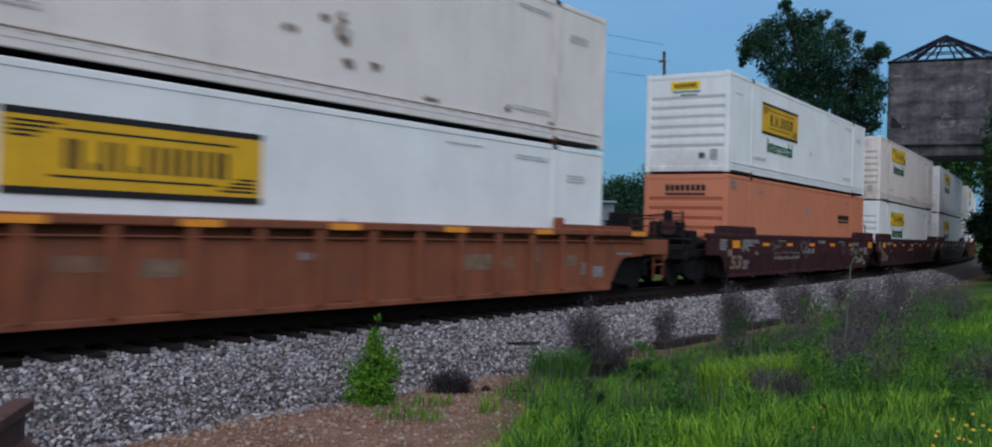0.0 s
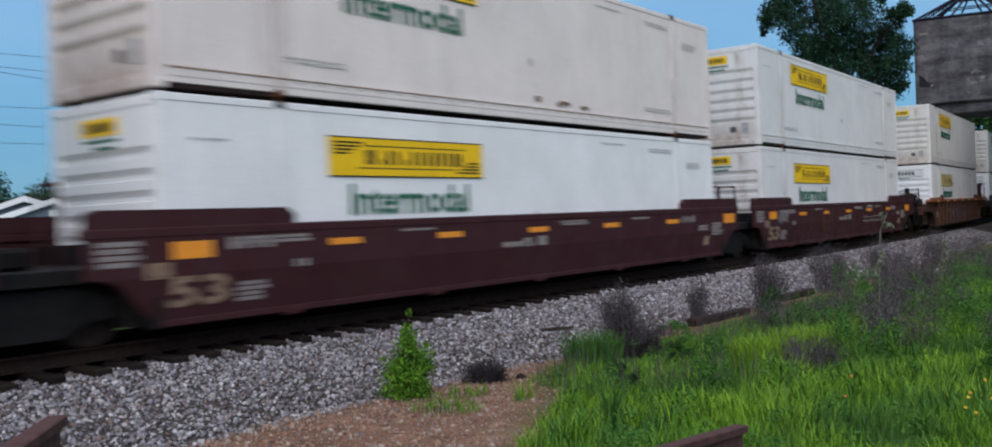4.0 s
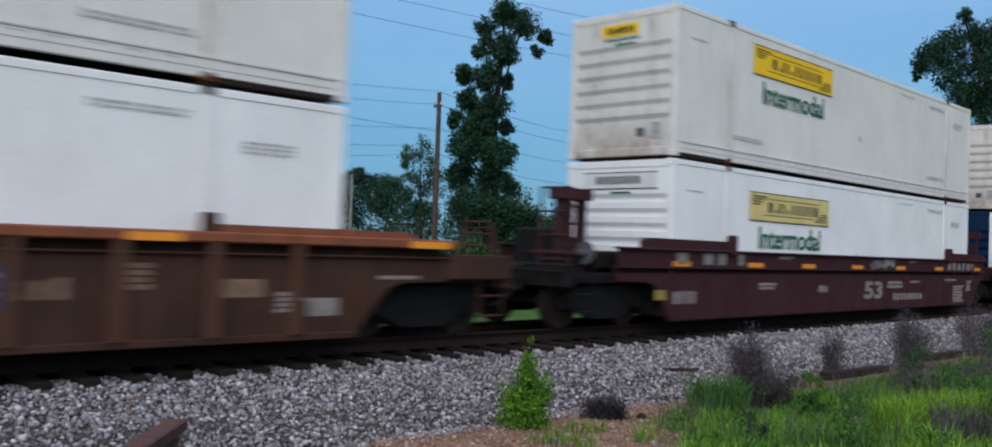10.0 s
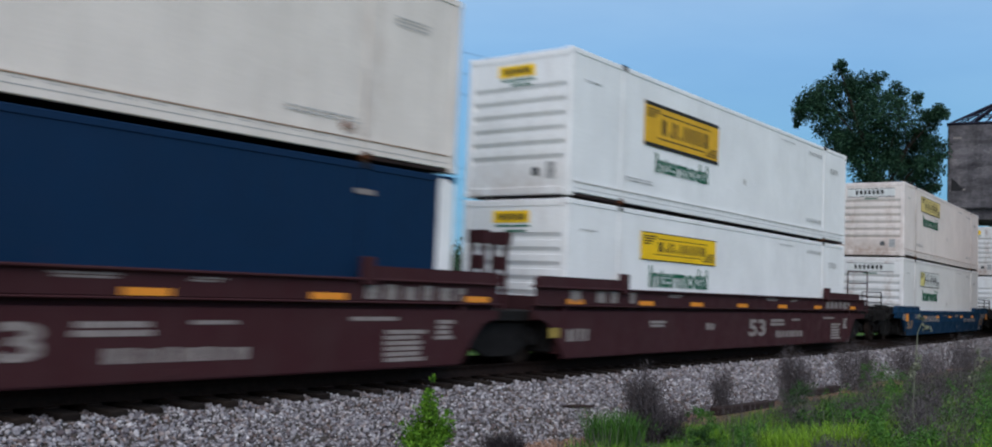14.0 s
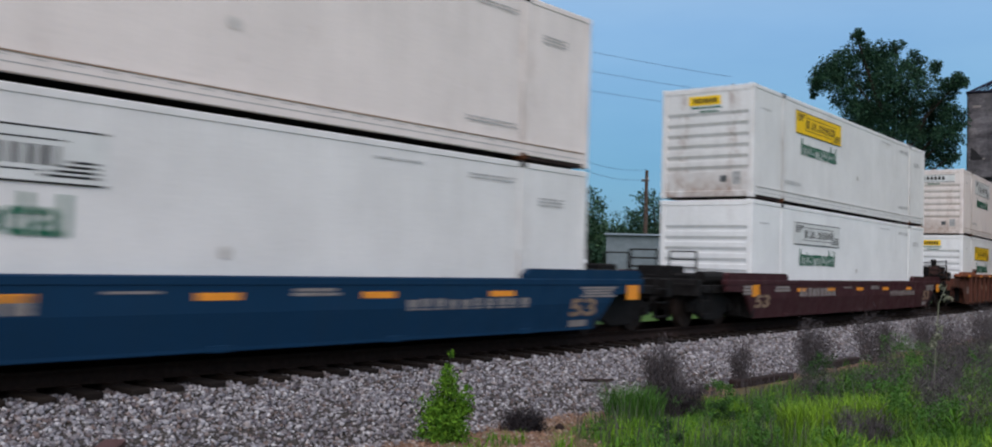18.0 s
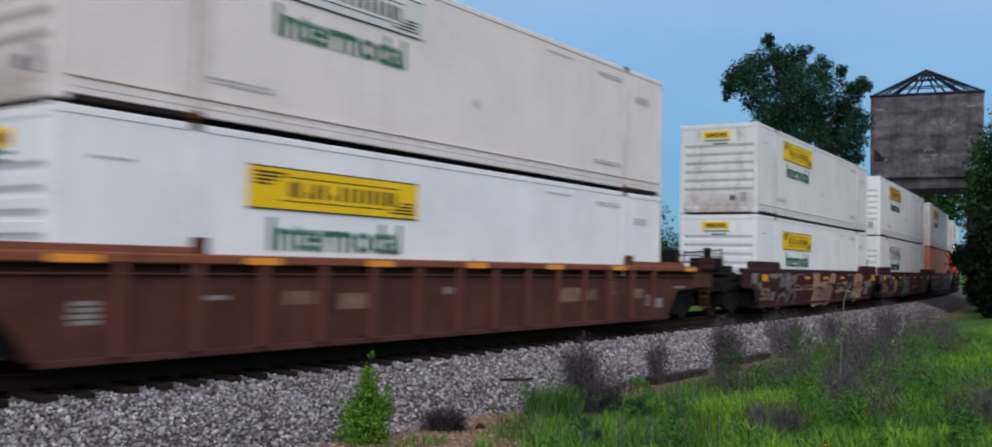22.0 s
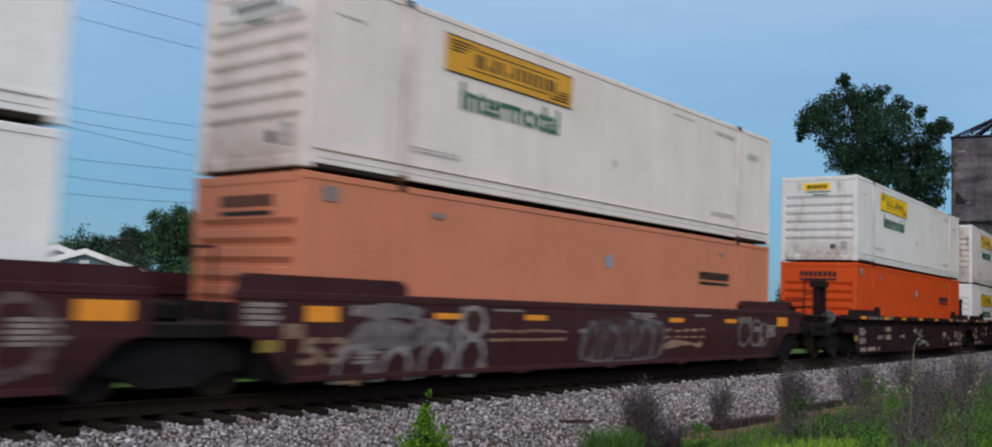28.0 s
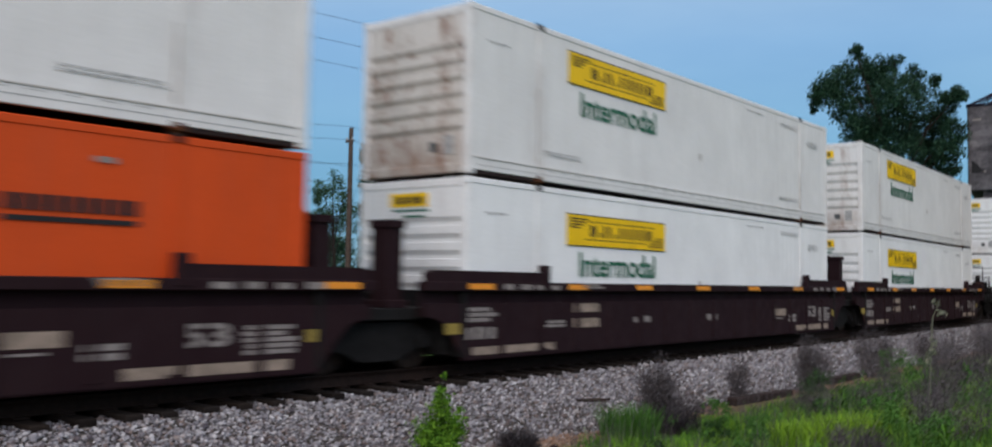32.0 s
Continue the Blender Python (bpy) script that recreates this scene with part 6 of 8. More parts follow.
# hips, nested rafters on each face, and purlins
for cx, cy in ((-1, -1), (1, -1), (1, 1), (-1, 1)):
    roof_bar((cx * TW, cy * TD, TT), (0, 0, AP), 0.095)
for sy in (-1, 1):
    for q, top in ((0.66, 0.97), (0.36, 0.90)):
        for sx in (-1, 1):
            roof_bar((sx * TW * q, sy * TD, TT), (0, sy * TD * (1 - top), TT + 2.45 * top), 0.07)
            roof_bar((sx * TW, sy * TD * q, TT), (sx * TW * (1 - top), 0, TT + 2.45 * top), 0.05)
for h in (0.33, 0.56, 0.78):
    for a, b in (((-1, -1), (1, -1)), ((1, -1), (1, 1)), ((1, 1), (-1, 1)), ((-1, 1), (-1, -1))):
        q = 1 - h
        roof_bar((a[0] * TW * q, a[1] * TD * q, TT + 2.45 * h), (b[0] * TW * q, b[1] * TD * q, TT + 2.45 * h), 0.05)
for a, b in (((-1, -1), (1, -1)), ((1, -1), (1, 1)), ((1, 1), (-1, 1)), ((-1, 1), (-1, -1))):
    roof_bar((a[0] * TW, a[1] * TD, TT + 0.06), (b[0] * TW, b[1] * TD, TT + 0.06), 0.09)


# ---------------------------------------------------------------- trees
def leaf_cloud(name, lobes, count, size, material, rng, parent, flat=0.5, slim=0.55, per_tuft=45):
    """Leaves as small bent blades, thick near the skin of the lobes (place, radius)."""
    w = np.array([r ** 2 for _, r in lobes])
    # twig tufts on and in each lobe; the leaves gather round them, so the outline is uneven and has gaps
    tufts = max(10, count // per_tuft)
    ti = rng.choice(len(lobes), tufts, p=w / w.sum())
    d = rng.normal(size=(tufts, 3))
    d /= np.linalg.norm(d, axis=1)[:, None]
    tr = np.array([q for _, q in lobes])[ti]
    tc = np.array([tuple(q) for q, _ in lobes])[ti] + d * (tr * (rng.uniform(0.15, 1.0, tufts) ** 0.5) * 1.08)[:, None]
    pick = rng.integers(0, tufts, count)
    p = tc[pick] + np.clip(rng.normal(size=(count, 3)), -1.7, 1.7) * (np.minimum(tr[pick] * 0.20, size * 3.2) + size * 0.4)[:, None]
    u = rng.normal(size=(count, 3))
    u[:, 2] *= flat
    u /= np.linalg.norm(u, axis=1)[:, None]
    v = np.cross(u, rng.normal(size=(count, 3)))
    v /= np.linalg.norm(v, axis=1)[:, None]
    s = size * rng.uniform(0.55, 1.3, count)[:, None]
    n = np.cross(u, v)
    verts = np.stack([p - u * s, p + v * s * slim - n * s * 0.12, p + u * s, p - v * s * slim - n * s * 0.12], 1).reshape(-1, 3)
    faces = np.arange(count * 4).reshape(-1, 4)
    return mesh_from(name, verts, faces, material, parent)


def tree(base, lobes, leaves, size, leaf, label, rng, trunk_r=0.35, name="tree", per_tuft=45):
    """A trunk with limbs to its lobes, and a crown of leaves. lobes in world places."""
    t = thing(name, label, "tree" if name == "tree" else name, at=pose(*base))
    b = Vector(base)
    loc = [(Vector(p) - b, r) for p, r in lobes]
    top = max(loc, key=lambda q: q[0].z)
    bm = bmesh.new()
    mean = sum((p for p, _ in loc), Vector()) / len(loc)
    pts = [Vector((0, 0, -0.3)), Vector((mean.x * 0.15, mean.y * 0.15, top[0].z * 0.25)), Vector((mean.x * 0.6, mean.y * 0.6, top[0].z * 0.55)), top[0]]
    tube(bm, pts, [trunk_r * 1.25, trunk_r, trunk_r * 0.6, trunk_r * 0.12], 9)
    part("trunk", bm, M["bark"], t)
    for p, r in loc:
        if r < 0.5 or p is top[0]:
            continue
        f = min(max((p.z * 0.6) / top[0].z, 0.12), 0.85)
        start = pts[1].lerp(pts[2], min(1, max(0, (f - 0.25) / 0.3))) if f < 0.55 else pts[2].lerp(pts[3], (f - 0.55) / 0.45)
        bm = bmesh.new()
        tube(bm, [start, start.lerp(p, 0.5) + Vector((0, 0, 0.12 * (p - start).length)), p], [trunk_r * 0.26, trunk_r * 0.15, 0.03], 6)
        part("limb", bm, M["bark"], t)
    leaf_cloud("crown", loc, leaves, size, M[leaf], rng, t, per_tuft=per_tuft)
    return t


def lobes_at(az0, slope0, dist, spots, deep=0.6):
    """Lobes given as (degrees left, slope, radius in metres), with their depth varied."""
    rr = random.Random(int(az0 * 100))
    return [(bearing(a, dist + rr.uniform(-1, 1) * deep * r * 2, s), r * 0.84) for a, s, r in spots]


rt = np.random.default_rng(11)
# the broad oak behind the train
OAK = [(21.86, 0.1883, 1.29), (20.98, 0.2022, 1.39), (20.10, 0.2147, 1.19), (20.21, 0.2317, 0.55), (18.86, 0.2075, 1.39), (18.16, 0.2199, 0.84), (17.29, 0.2032, 0.89), (16.60, 0.1932, 0.99), (15.07, 0.1813, 0.89), (15.84, 0.1724, 1.14), (17.97, 0.1800, 1.98), (19.35, 0.1647, 1.78), (16.92, 0.1540, 2.08), (15.28, 0.1469, 1.14), (18.28, 0.1291, 2.23), (16.22, 0.1222, 1.88), (15.10, 0.1156, 0.69), (20.75, 0.1735, 1.25), (20.05, 0.152, 1.25), (22.50, 0.1754, 0.45), (22.30, 0.1910, 0.64), (19.55, 0.1873, 1.29), (15.55, 0.1314, 1.09)]
oak_base = bearing(17.6, 75); oak_base.z = ground_z(oak_base.x, oak_base.y)
tree(oak_base, lobes_at(1, 0, 75, OAK), 62000, 0.098, "leaf_dark", "large dark green oak standing beyond the track", rt, 0.40, per_tuft=105)
# the tall tree hung with creeper
IVY = [(45.84, 0.2430, 0.79), (44.68, 0.2330, 0.79), (43.35, 0.2176, 0.43), (43.93, 0.2020, 0.40), (46.95, 0.2269, 0.56), (46.98, 0.2069, 0.66), (45.76, 0.2057, 0.86), (47.47, 0.2032, 0.30), (48.18, 0.1774, 0.59), (46.92, 0.1769, 0.79), (45.50, 0.1712, 0.40), (47.74, 0.1497, 0.73), (46.32, 0.1440, 0.86), (48.72, 0.1291, 0.50), (47.18, 0.1182, 1.06), (45.60, 0.1245, 0.53), (48.02, 0.0997, 0.93), (46.11, 0.0943, 0.99), (45.09, 0.0996, 0.33), (48.14, 0.0698, 0.86), (46.24, 0.0644, 1.06), (45.01, 0.0585, 0.43), (47.62, 0.0370, 1.19), (45.79, 0.0315, 1.19), (44.35, 0.0291, 0.73)]
ivy_base = bearing(46.3, 50); ivy_base.z = ground_z(ivy_base.x, ivy_base.y)
tree(ivy_base, lobes_at(2, 0, 50, IVY), 72000, 0.078, "leaf_dark", "tall narrow tree wrapped in dark creeper", rt, 0.35, per_tuft=80)
THIN = [(51.21, 0.0908, 0.41), (50.62, 0.0978, 0.44), (51.57, 0.0832, 0.26), (49.98, 0.0804, 0.44), (50.33, 0.0650, 0.59), (51.17, 0.0710, 0.33), (49.64, 0.0621, 0.52)]
th = bearing(50.3, 56); th.z = ground_z(th.x, th.y)
tree(th, [(p, r * 1.7) for p, r in lobes_at(3, 0, 56, THIN)], 4200, 0.075, "leaf_far_light", "slender young tree with thin foliage beside a pole", rt, 0.12)
# the wood behind the house and further along
WOOD = [(68.35, 0.0457, 4.0, 105), (66.67, 0.0602, 3.6, 100), (64.90, 0.0513, 4.0, 105), (63.26, 0.0433, 3.5, 105), (61.94, 0.0491, 4.0, 105), (71.31, 0.0433, 4.5, 105), (73.45, 0.0363, 4.0, 95), (71.92, 0.0347, 4.0, 100), (40.80, 0.0390, 5.0, 120), (38.95, 0.0597, 3.2, 100), (37.81, 0.0549, 3.5, 100), (36.88, 0.0673, 3.5, 100), (35.56, 0.0745, 4.0, 100), (34.81, 0.0801, 4.0, 100), (29.59, 0.0588, 4.0, 100), (28.48, 0.0631, 4.0, 100), (31.11, 0.0820, 4.0, 100), (29.49, 0.0566, 4.0, 100), (43.95, 0.0591, 4.0, 75), (42.79, 0.0466, 4.0, 80), (41.56, 0.0419, 5.0, 125), (64.24, 0.0401, 4.0, 95), (27.63, 0.0712, 4.0, 95), (32.88, 0.0556, 4.0, 105), (30.24, 0.0566, 4.0, 105), (21.63, 0.0550, 4.0, 105)]
for i, (az, sl, rad, dist) in enumerate(WOOD):
    b = bearing(az, dist); b.z = ground_z(b.x, b.y)
    h = EYE + sl * dist
    rr = random.Random(i)
    lob = [(Vector((b.x + rr.uniform(-0.5, 0.5) * rad, b.y + rr.uniform(-0.5, 0.5) * rad, h - rad * 0.5)), rad * 0.45)]
    for q in range(9):
        a = math.tau * q / 9
        lr = rad * rr.uniform(0.3, 0.55)
        lob.append((Vector((b.x + math.cos(a) * rad * rr.uniform(0.5, 0.9), b.y + math.sin(a) * rad * rr.uniform(0.5, 0.9), max(0.2, min(h - lr * 1.25 - rr.uniform(0, 0.12) * h, h * rr.uniform(0.12, 0.62))))), lr))
    tree(b, lob, 9500, 0.16, "leaf_far" if i % 3 else "leaf_far_light", "dark green tree of the wood beyond the track", rt, 0.25)

# nearer trees of the wood, with separate rounded crowns
for az, spots, leaf, label in ((57.2, [(63.57, 0.0283, 0.95), (62.64, 0.0381, 0.95), (61.81, 0.0362, 0.89), (61.06, 0.0480, 1.01), (60.27, 0.0448, 1.07), (61.74, 0.0201, 1.31), (60.75, 0.0257, 1.43), (62.90, 0.0182, 1.07), (64.21, 0.0248, 0.95), (65.01, 0.0231, 0.95)], "leaf_far", "low dark trees of the wood behind the house"), (55.0, [(59.52, 0.0623, 1.19), (58.67, 0.0693, 1.13), (57.79, 0.0649, 1.07), (57.35, 0.0512, 1.07), (58.64, 0.0522, 1.67), (59.41, 0.0403, 1.55), (57.67, 0.0351, 1.43), (58.52, 0.0270, 1.78)], "leaf_far_light", "round-crowned tree standing out of the wood"), (51.6, [(55.83, 0.0516, 0.99), (55.27, 0.0584, 0.93), (54.46, 0.0654, 0.99), (53.80, 0.0600, 0.99), (53.07, 0.0598, 0.99), (52.16, 0.0604, 0.99), (51.48, 0.0484, 0.93), (55.02, 0.0399, 1.51), (53.94, 0.0405, 1.63), (52.67, 0.0412, 1.63), (51.56, 0.0320, 1.28), (55.72, 0.0298, 1.16), (50.64, 0.0358, 1.05), (49.90, 0.0329, 1.05)], "leaf_far", "broad dark tree of the wood by a pole")):
    b = bearing(az, 90); b.z = ground_z(b.x, b.y)
    tree(b, lobes_at(az, 0, 90, spots), 24000, 0.115, leaf, label, rt, 0.22)

# low undergrowth that closes the foot of the wood
rb = np.random.default_rng(5)
lob = [(bearing(rb.uniform(27, 76), rb.uniform(82, 108), rb.uniform(-0.012, 0.022)), rb.uniform(0.9, 1.9)) for _ in range(230)]
tagged(leaf_cloud("undergrowth", lob, 42000, 0.17, M["leaf_far"], rb, None), "dark undergrowth along the edge of the wood", "undergrowth", kind="stuff")

# shrubs beyond the track
for az, dist, h, leaf in ((57.5, 44, 3.2, "leaf_bright"), (58.2, 45, 2.4, "leaf_bright"), (44.0, 46, 2.2, "leaf_mid"), (47.5, 44, 2.6, "leaf_mid"), (49.2, 46, 1.9, "leaf_mid"), (43, 52, 3.0, "leaf_dark"), (52.5, 46, 2.0, "leaf_mid")):
    b = bearing(az, dist); b.z = ground_z(b.x, b.y)
    lob = [(b + Vector((random.uniform(-1.2, 1.2), random.uniform(-1.2, 1.2), h * random.uniform(0.3, 0.8))), h * random.uniform(0.25, 0.4)) for _ in range(7)]
    tree(b, lob, 3200, 0.10, leaf, "bushy green shrub beyond the track", rt, 0.06, "shrub")

# trees close to the right of the track, in front of the tower's leg; leaves coloured as in shade
# the last four are added out of view, only to shade the far cars
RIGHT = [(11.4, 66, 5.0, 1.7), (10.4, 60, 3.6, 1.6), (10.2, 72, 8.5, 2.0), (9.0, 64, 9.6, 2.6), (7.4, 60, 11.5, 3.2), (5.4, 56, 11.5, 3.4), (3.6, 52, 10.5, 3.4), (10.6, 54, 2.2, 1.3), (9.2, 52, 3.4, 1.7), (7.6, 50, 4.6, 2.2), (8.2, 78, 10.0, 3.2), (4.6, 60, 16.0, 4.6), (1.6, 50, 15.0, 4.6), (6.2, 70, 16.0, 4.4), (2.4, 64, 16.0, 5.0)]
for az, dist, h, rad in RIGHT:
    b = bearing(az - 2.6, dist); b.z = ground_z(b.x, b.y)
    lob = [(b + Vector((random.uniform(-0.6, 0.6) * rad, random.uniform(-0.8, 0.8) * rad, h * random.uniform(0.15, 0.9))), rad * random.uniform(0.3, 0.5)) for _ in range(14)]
    tree(b, lob, 11000, 0.13 if h < 14 else 0.26, "leaf_shade", "dark tree of the row beside the track, extended to add shade", rt, 0.16)
# leafier crown hanging out beside the tower, over deep shade
b = bearing(6.8, 62); b.z = ground_z(b.x, b.y)
tree(b, [(bearing(a, 62, sl), r) for a, sl, r in ((8.45, 0.112, 1.0), (8.15, 0.095, 1.5), (9.05, 0.093, 0.75), (8.8, 0.078, 0.9), (8.3, 0.070, 1.5), (9.0, 0.058, 0.8), (7.6, 0.125, 1.7), (6.9, 0.10, 2.2), (7.2, 0.07, 2.2), (6.2, 0.12, 2.2), (8.6, 0.050, 1.0))], 22000, 0.11, "leaf_mid", "leafy tree overhanging the track beside the tower", rt, 0.3)
# brush whose near-black leaves stand in for the deep shade below that crown
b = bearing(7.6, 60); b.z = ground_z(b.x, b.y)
tree(b, [(bearing(a, 60, sl), r) for a, sl, r in ((9.0, 0.034, 0.8), (8.6, 0.025, 1.2), (9.15, 0.012, 0.8), (8.8, -0.004, 1.0), (8.0, 0.03, 1.6), (7.6, 0.0, 1.6), (9.2, -0.015, 0.7), (6.8, 0.03, 2.0), (6.4, 0.0, 1.8))], 16000, 0.11, "leaf_shade", "black-green brush filling in the shade beside the track", rt, 0.1, "shrub")
# airy tree seen under the tower
b = bearing(11.2, 120); b.z = ground_z(b.x, b.y)
tree(b, [(bearing(a, 120, s), r) for a, s, r in ((11.4, 0.088, 1.4), (10.8, 0.078, 1.6), (11.8, 0.072, 1.3), (10.2, 0.085, 1.0), (11.2, 0.06, 1.8), (10.0, 0.06, 2.0), (9.3, 0.075, 1.3))], 3000, 0.3, "leaf_mid", "airy tree far behind the tower", rt, 0.25)


# ---------------------------------------------------------------- house beyond the track
def house():
    o = bearing(63.3, 66)
    h = thing("house", "blue-grey clapboard bungalow with white trim and dark shingle roof", "house", at=pose(o.x, o.y, -1.05, 0, 0, 63.3))

    def gable(xc, w, eave, ridge, y0, y1, over=0.45):
        bm = bmesh.new()
        v = [(-w, 0), (w, 0), (w, eave), (0, ridge - 0.12), (-w, eave)]
        a, c = [bm.verts.new((xc + x, y0, z)) for x, z in v], [bm.verts.new((xc + x, y1, z)) for x, z in v]
        bm.faces.new(a)
        bm.faces.new(c[::-1])
        for i in range(5):
            bm.faces.new((a[i], c[i], c[(i + 1) % 5], a[(i + 1) % 5])[::-1])
        wall = part("wall", bm, M["siding"], h)
        sl = (ridge - eave) / w
        for i in range(int(ridge / 0.2)):
            z = 0.2 * i
            half = w - 0.02 if z < eave else (ridge - z) / sl - 0.15
            if half > 0.1:
                bm = bmesh.new()
                box(bm, xc - half, xc + half, y0 - 0.014, y0, z, z + 0.03)
                part("clapboard", bm, M["siding"], wall)
        for sx in (-1, 1):
            for nm, lo, hi, ya, yb, m in (("roof", 0.0, 0.14, y0 - 0.35, y1 + 0.3, "shingle"), ("bargeboard", -0.18, 0.15, y0 - 0.43, y0 - 0.352, "trim")):
                q = w + over + (0.02 if m == "trim" else 0)
                o4 = [(xc, ridge + lo), (xc + sx * q, ridge - sl * q + lo), (xc + sx * q, ridge - sl * q + hi), (xc, ridge + hi)]
                bm = bmesh.new()
                f0, f1 = [bm.verts.new((x, ya, z)) for x, z in o4], [bm.verts.new((x, yb, z)) for x, z in o4]
                bm.faces.new(f0), bm.faces.new(f1[::-1])
                for i in range(4):
                    bm.faces.new((f0[i], f1[i], f1[(i + 1) % 4], f0[(i + 1) % 4]))
                bmesh.ops.recalc_face_normals(bm, faces=bm.faces[:])
                part(nm, bm, M[m], h)

    def window(x, z0, z1, w, y, parent):
        bm = bmesh.new()
        box(bm, x - w - 0.09, x + w + 0.09, y - 0.06, y, z0 - 0.09, z1 + 0.09)
        win = part("window", bm, M["trim"], parent)
        bm = bmesh.new()
        box(bm, x - w, x + w, y - 0.07, y - 0.03, z0, z1)
        part("pane", bm, M["glass"], win)

    gable(0.0, 3.05, 3.37, 4.38, -6.0, 5.0)
    gable(-1.55, 4.6, 3.05, 4.62, -3.6, 6.0)
    bm = bmesh.new()
    box(bm, -0.26, 0.26, -6.05, -5.98, 3.28, 3.86)
    part("attic_vent", bm, M["trim"], h)
    window(1.15, 1.2, 2.45, 0.5, -6.015, h)
    # small gabled bay
    bm = bmesh.new()
    box(bm, -2.75, -0.75, -6.9, -6.0, 0, 2.35)
    bay = part("bay", bm, M["siding"], h)
    bm = bmesh.new()
    v = [(-2.95, 2.35), (-0.55, 2.35), (-1.75, 3.0)]
    a, c = [bm.verts.new((x, -7.1, z)) for x, z in v], [bm.verts.new((x, -6.0, z)) for x, z in v]
    bm.faces.new(a), bm.faces.new(c[::-1])
    for i in range(3):
        bm.faces.new((a[i], c[i], c[(i + 1) % 3], a[(i + 1) % 3])[::-1])
    part("bay_roof", bm, M["trim"], bay)
    for x, w in ((-2.3, 0.27), (-1.3, 0.32)):
        window(x, 1.2, 2.0, w, -6.915, bay)
    # low wing and porch to the left
    bm = bmesh.new()
    box(bm, -11.5, -6.0, -3.0, 5.5, 0, 2.7)
    part("wing_wall", bm, M["siding"], h)
    bm = bmesh.new()
    q = [bm.verts.new(p) for p in ((-12.0, -4.6, 2.62), (-5.4, -4.6, 2.62), (-5.4, 6.0, 2.62), (-12.0, 6.0, 2.62), (-9.0, 0.2, 4.3), (-5.4, 0.2, 4.4), (-5.4, 0.8, 4.4), (-9.0, 0.8, 4.3))]
    for f in ((0, 1, 5, 4), (1, 2, 6, 5), (2, 3, 7, 6), (3, 0, 4, 7), (4, 5, 6, 7), (3, 2, 1, 0)):
        bm.faces.new([q[i] for i in f])
    part("wing_roof", bm, M["shingle"], h)
    bm = bmesh.new()
    box(bm, -12.0, -5.4, -4.68, -4.6, 2.5, 2.66)
    part("fascia", bm, M["trim"], h)
    for x in (-11.6, -9.9, -8.2, -6.5):
        bm = bmesh.new()
        soft_box(bm, x - 0.07, x + 0.07, -4.5, -4.36, 0, 2.55, 0.01)
        part("porch_post", bm, M["trim"], h)
    # open rail in front
    for x in (-4.0, -2.4, -0.8, 0.8):
        bm = bmesh.new()
        box(bm, x - 0.04, x + 0.04, -8.4, -8.3, 0, 1.1)
        part("rail_post", bm, M["trim"], h)


house()
# a low pale-roofed building and a white van-like shed far behind
for az, dist, w, hh, roofm, wallm, lab in ((39.6, 95, 3.4, 3.0, "galv", "trim", "low white outbuilding with grey metal roof"), (31.9, 60, 2.3, 4.05, "shed_grey", "shed_grey", "grey corrugated steel equipment shed")):
    b = bearing(az, dist)
    c = thing("outbuilding" if w > 3 else "equipment_shed", lab, "building" if w > 3 else "shed", at=pose(b.x, b.y, ground_z(b.x, b.y) - 0.05, 0, 0, az))
    bm = bmesh.new(); soft_box(bm, -w, w, -1.5, 1.5, 0, hh, 0.03)
    part("wall", bm, M[wallm], c)
    bm = bmesh.new(); prism(bm, [(-1.8, hh), (1.8, hh), (0, hh + (1.2 if w > 3 else 0.15))], -w - 0.15, w + 0.15)
    part("roof", bm, M[roofm], c)
    if w < 3:
        for i in range(18):
            bm = bmesh.new(); box(bm, -w + 0.12 + 0.25 * i, -w + 0.2 + 0.25 * i, -1.53, -1.5, 0.1, hh - 0.1)
            part("rib", bm, M["shed_grey"], c)

# ---------------------------------------------------------------- poles and wires
def pole(az, dist, top, material="pole_wood", arm=True, lean=(0, 0), r=0.14, label="weathered wooden utility pole beyond the track"):
    b = bearing(az, dist)
    z = ground_z(b.x, b.y)
    p = thing("utility_pole", label, "utility pole", at=pose(b.x, b.y, z))
    bm = bmesh.new()
    tube(bm, [(0, 0, -0.4), (lean[0] * 0.5, lean[1] * 0.5, (top - z) / 2), (lean[0], lean[1], top - z)], [r * 1.15, r, r * 0.8], 10)
    part("shaft", bm, M[material], p)
    if arm:
        bm = bmesh.new()
        soft_box(bm, lean[0] - 0.38, lean[0] + 0.18, lean[1] - 0.06, lean[1] + 0.06, top - z - 0.75, top - z - 0.63, 0.01)
        part("crossarm", bm, M[material], p)
        for x in (-0.32, 0.12):
            bm = bmesh.new()
            tube(bm, [(lean[0] + x, lean[1], top - z - 0.63), (lean[0] + x, lean[1], top - z - 0.48)], [0.05, 0.03], 8)
            part("insulator", bm, M["galv"], p)
    return Vector((b.x + lean[0], b.y + lean[1], top))


P1 = pole(49.6, 50, 9.25)
P2 = pole(36.45, 62, 8.45)
P4 = pole(31.85, 66, 7.9)
P3 = pole(26.6, 70, 14.6, lean=(-0.5, 0))
pole(54.6, 62, 5.6, "grey_pole", False, r=0.11, label="short silvered wooden post beyond the track")


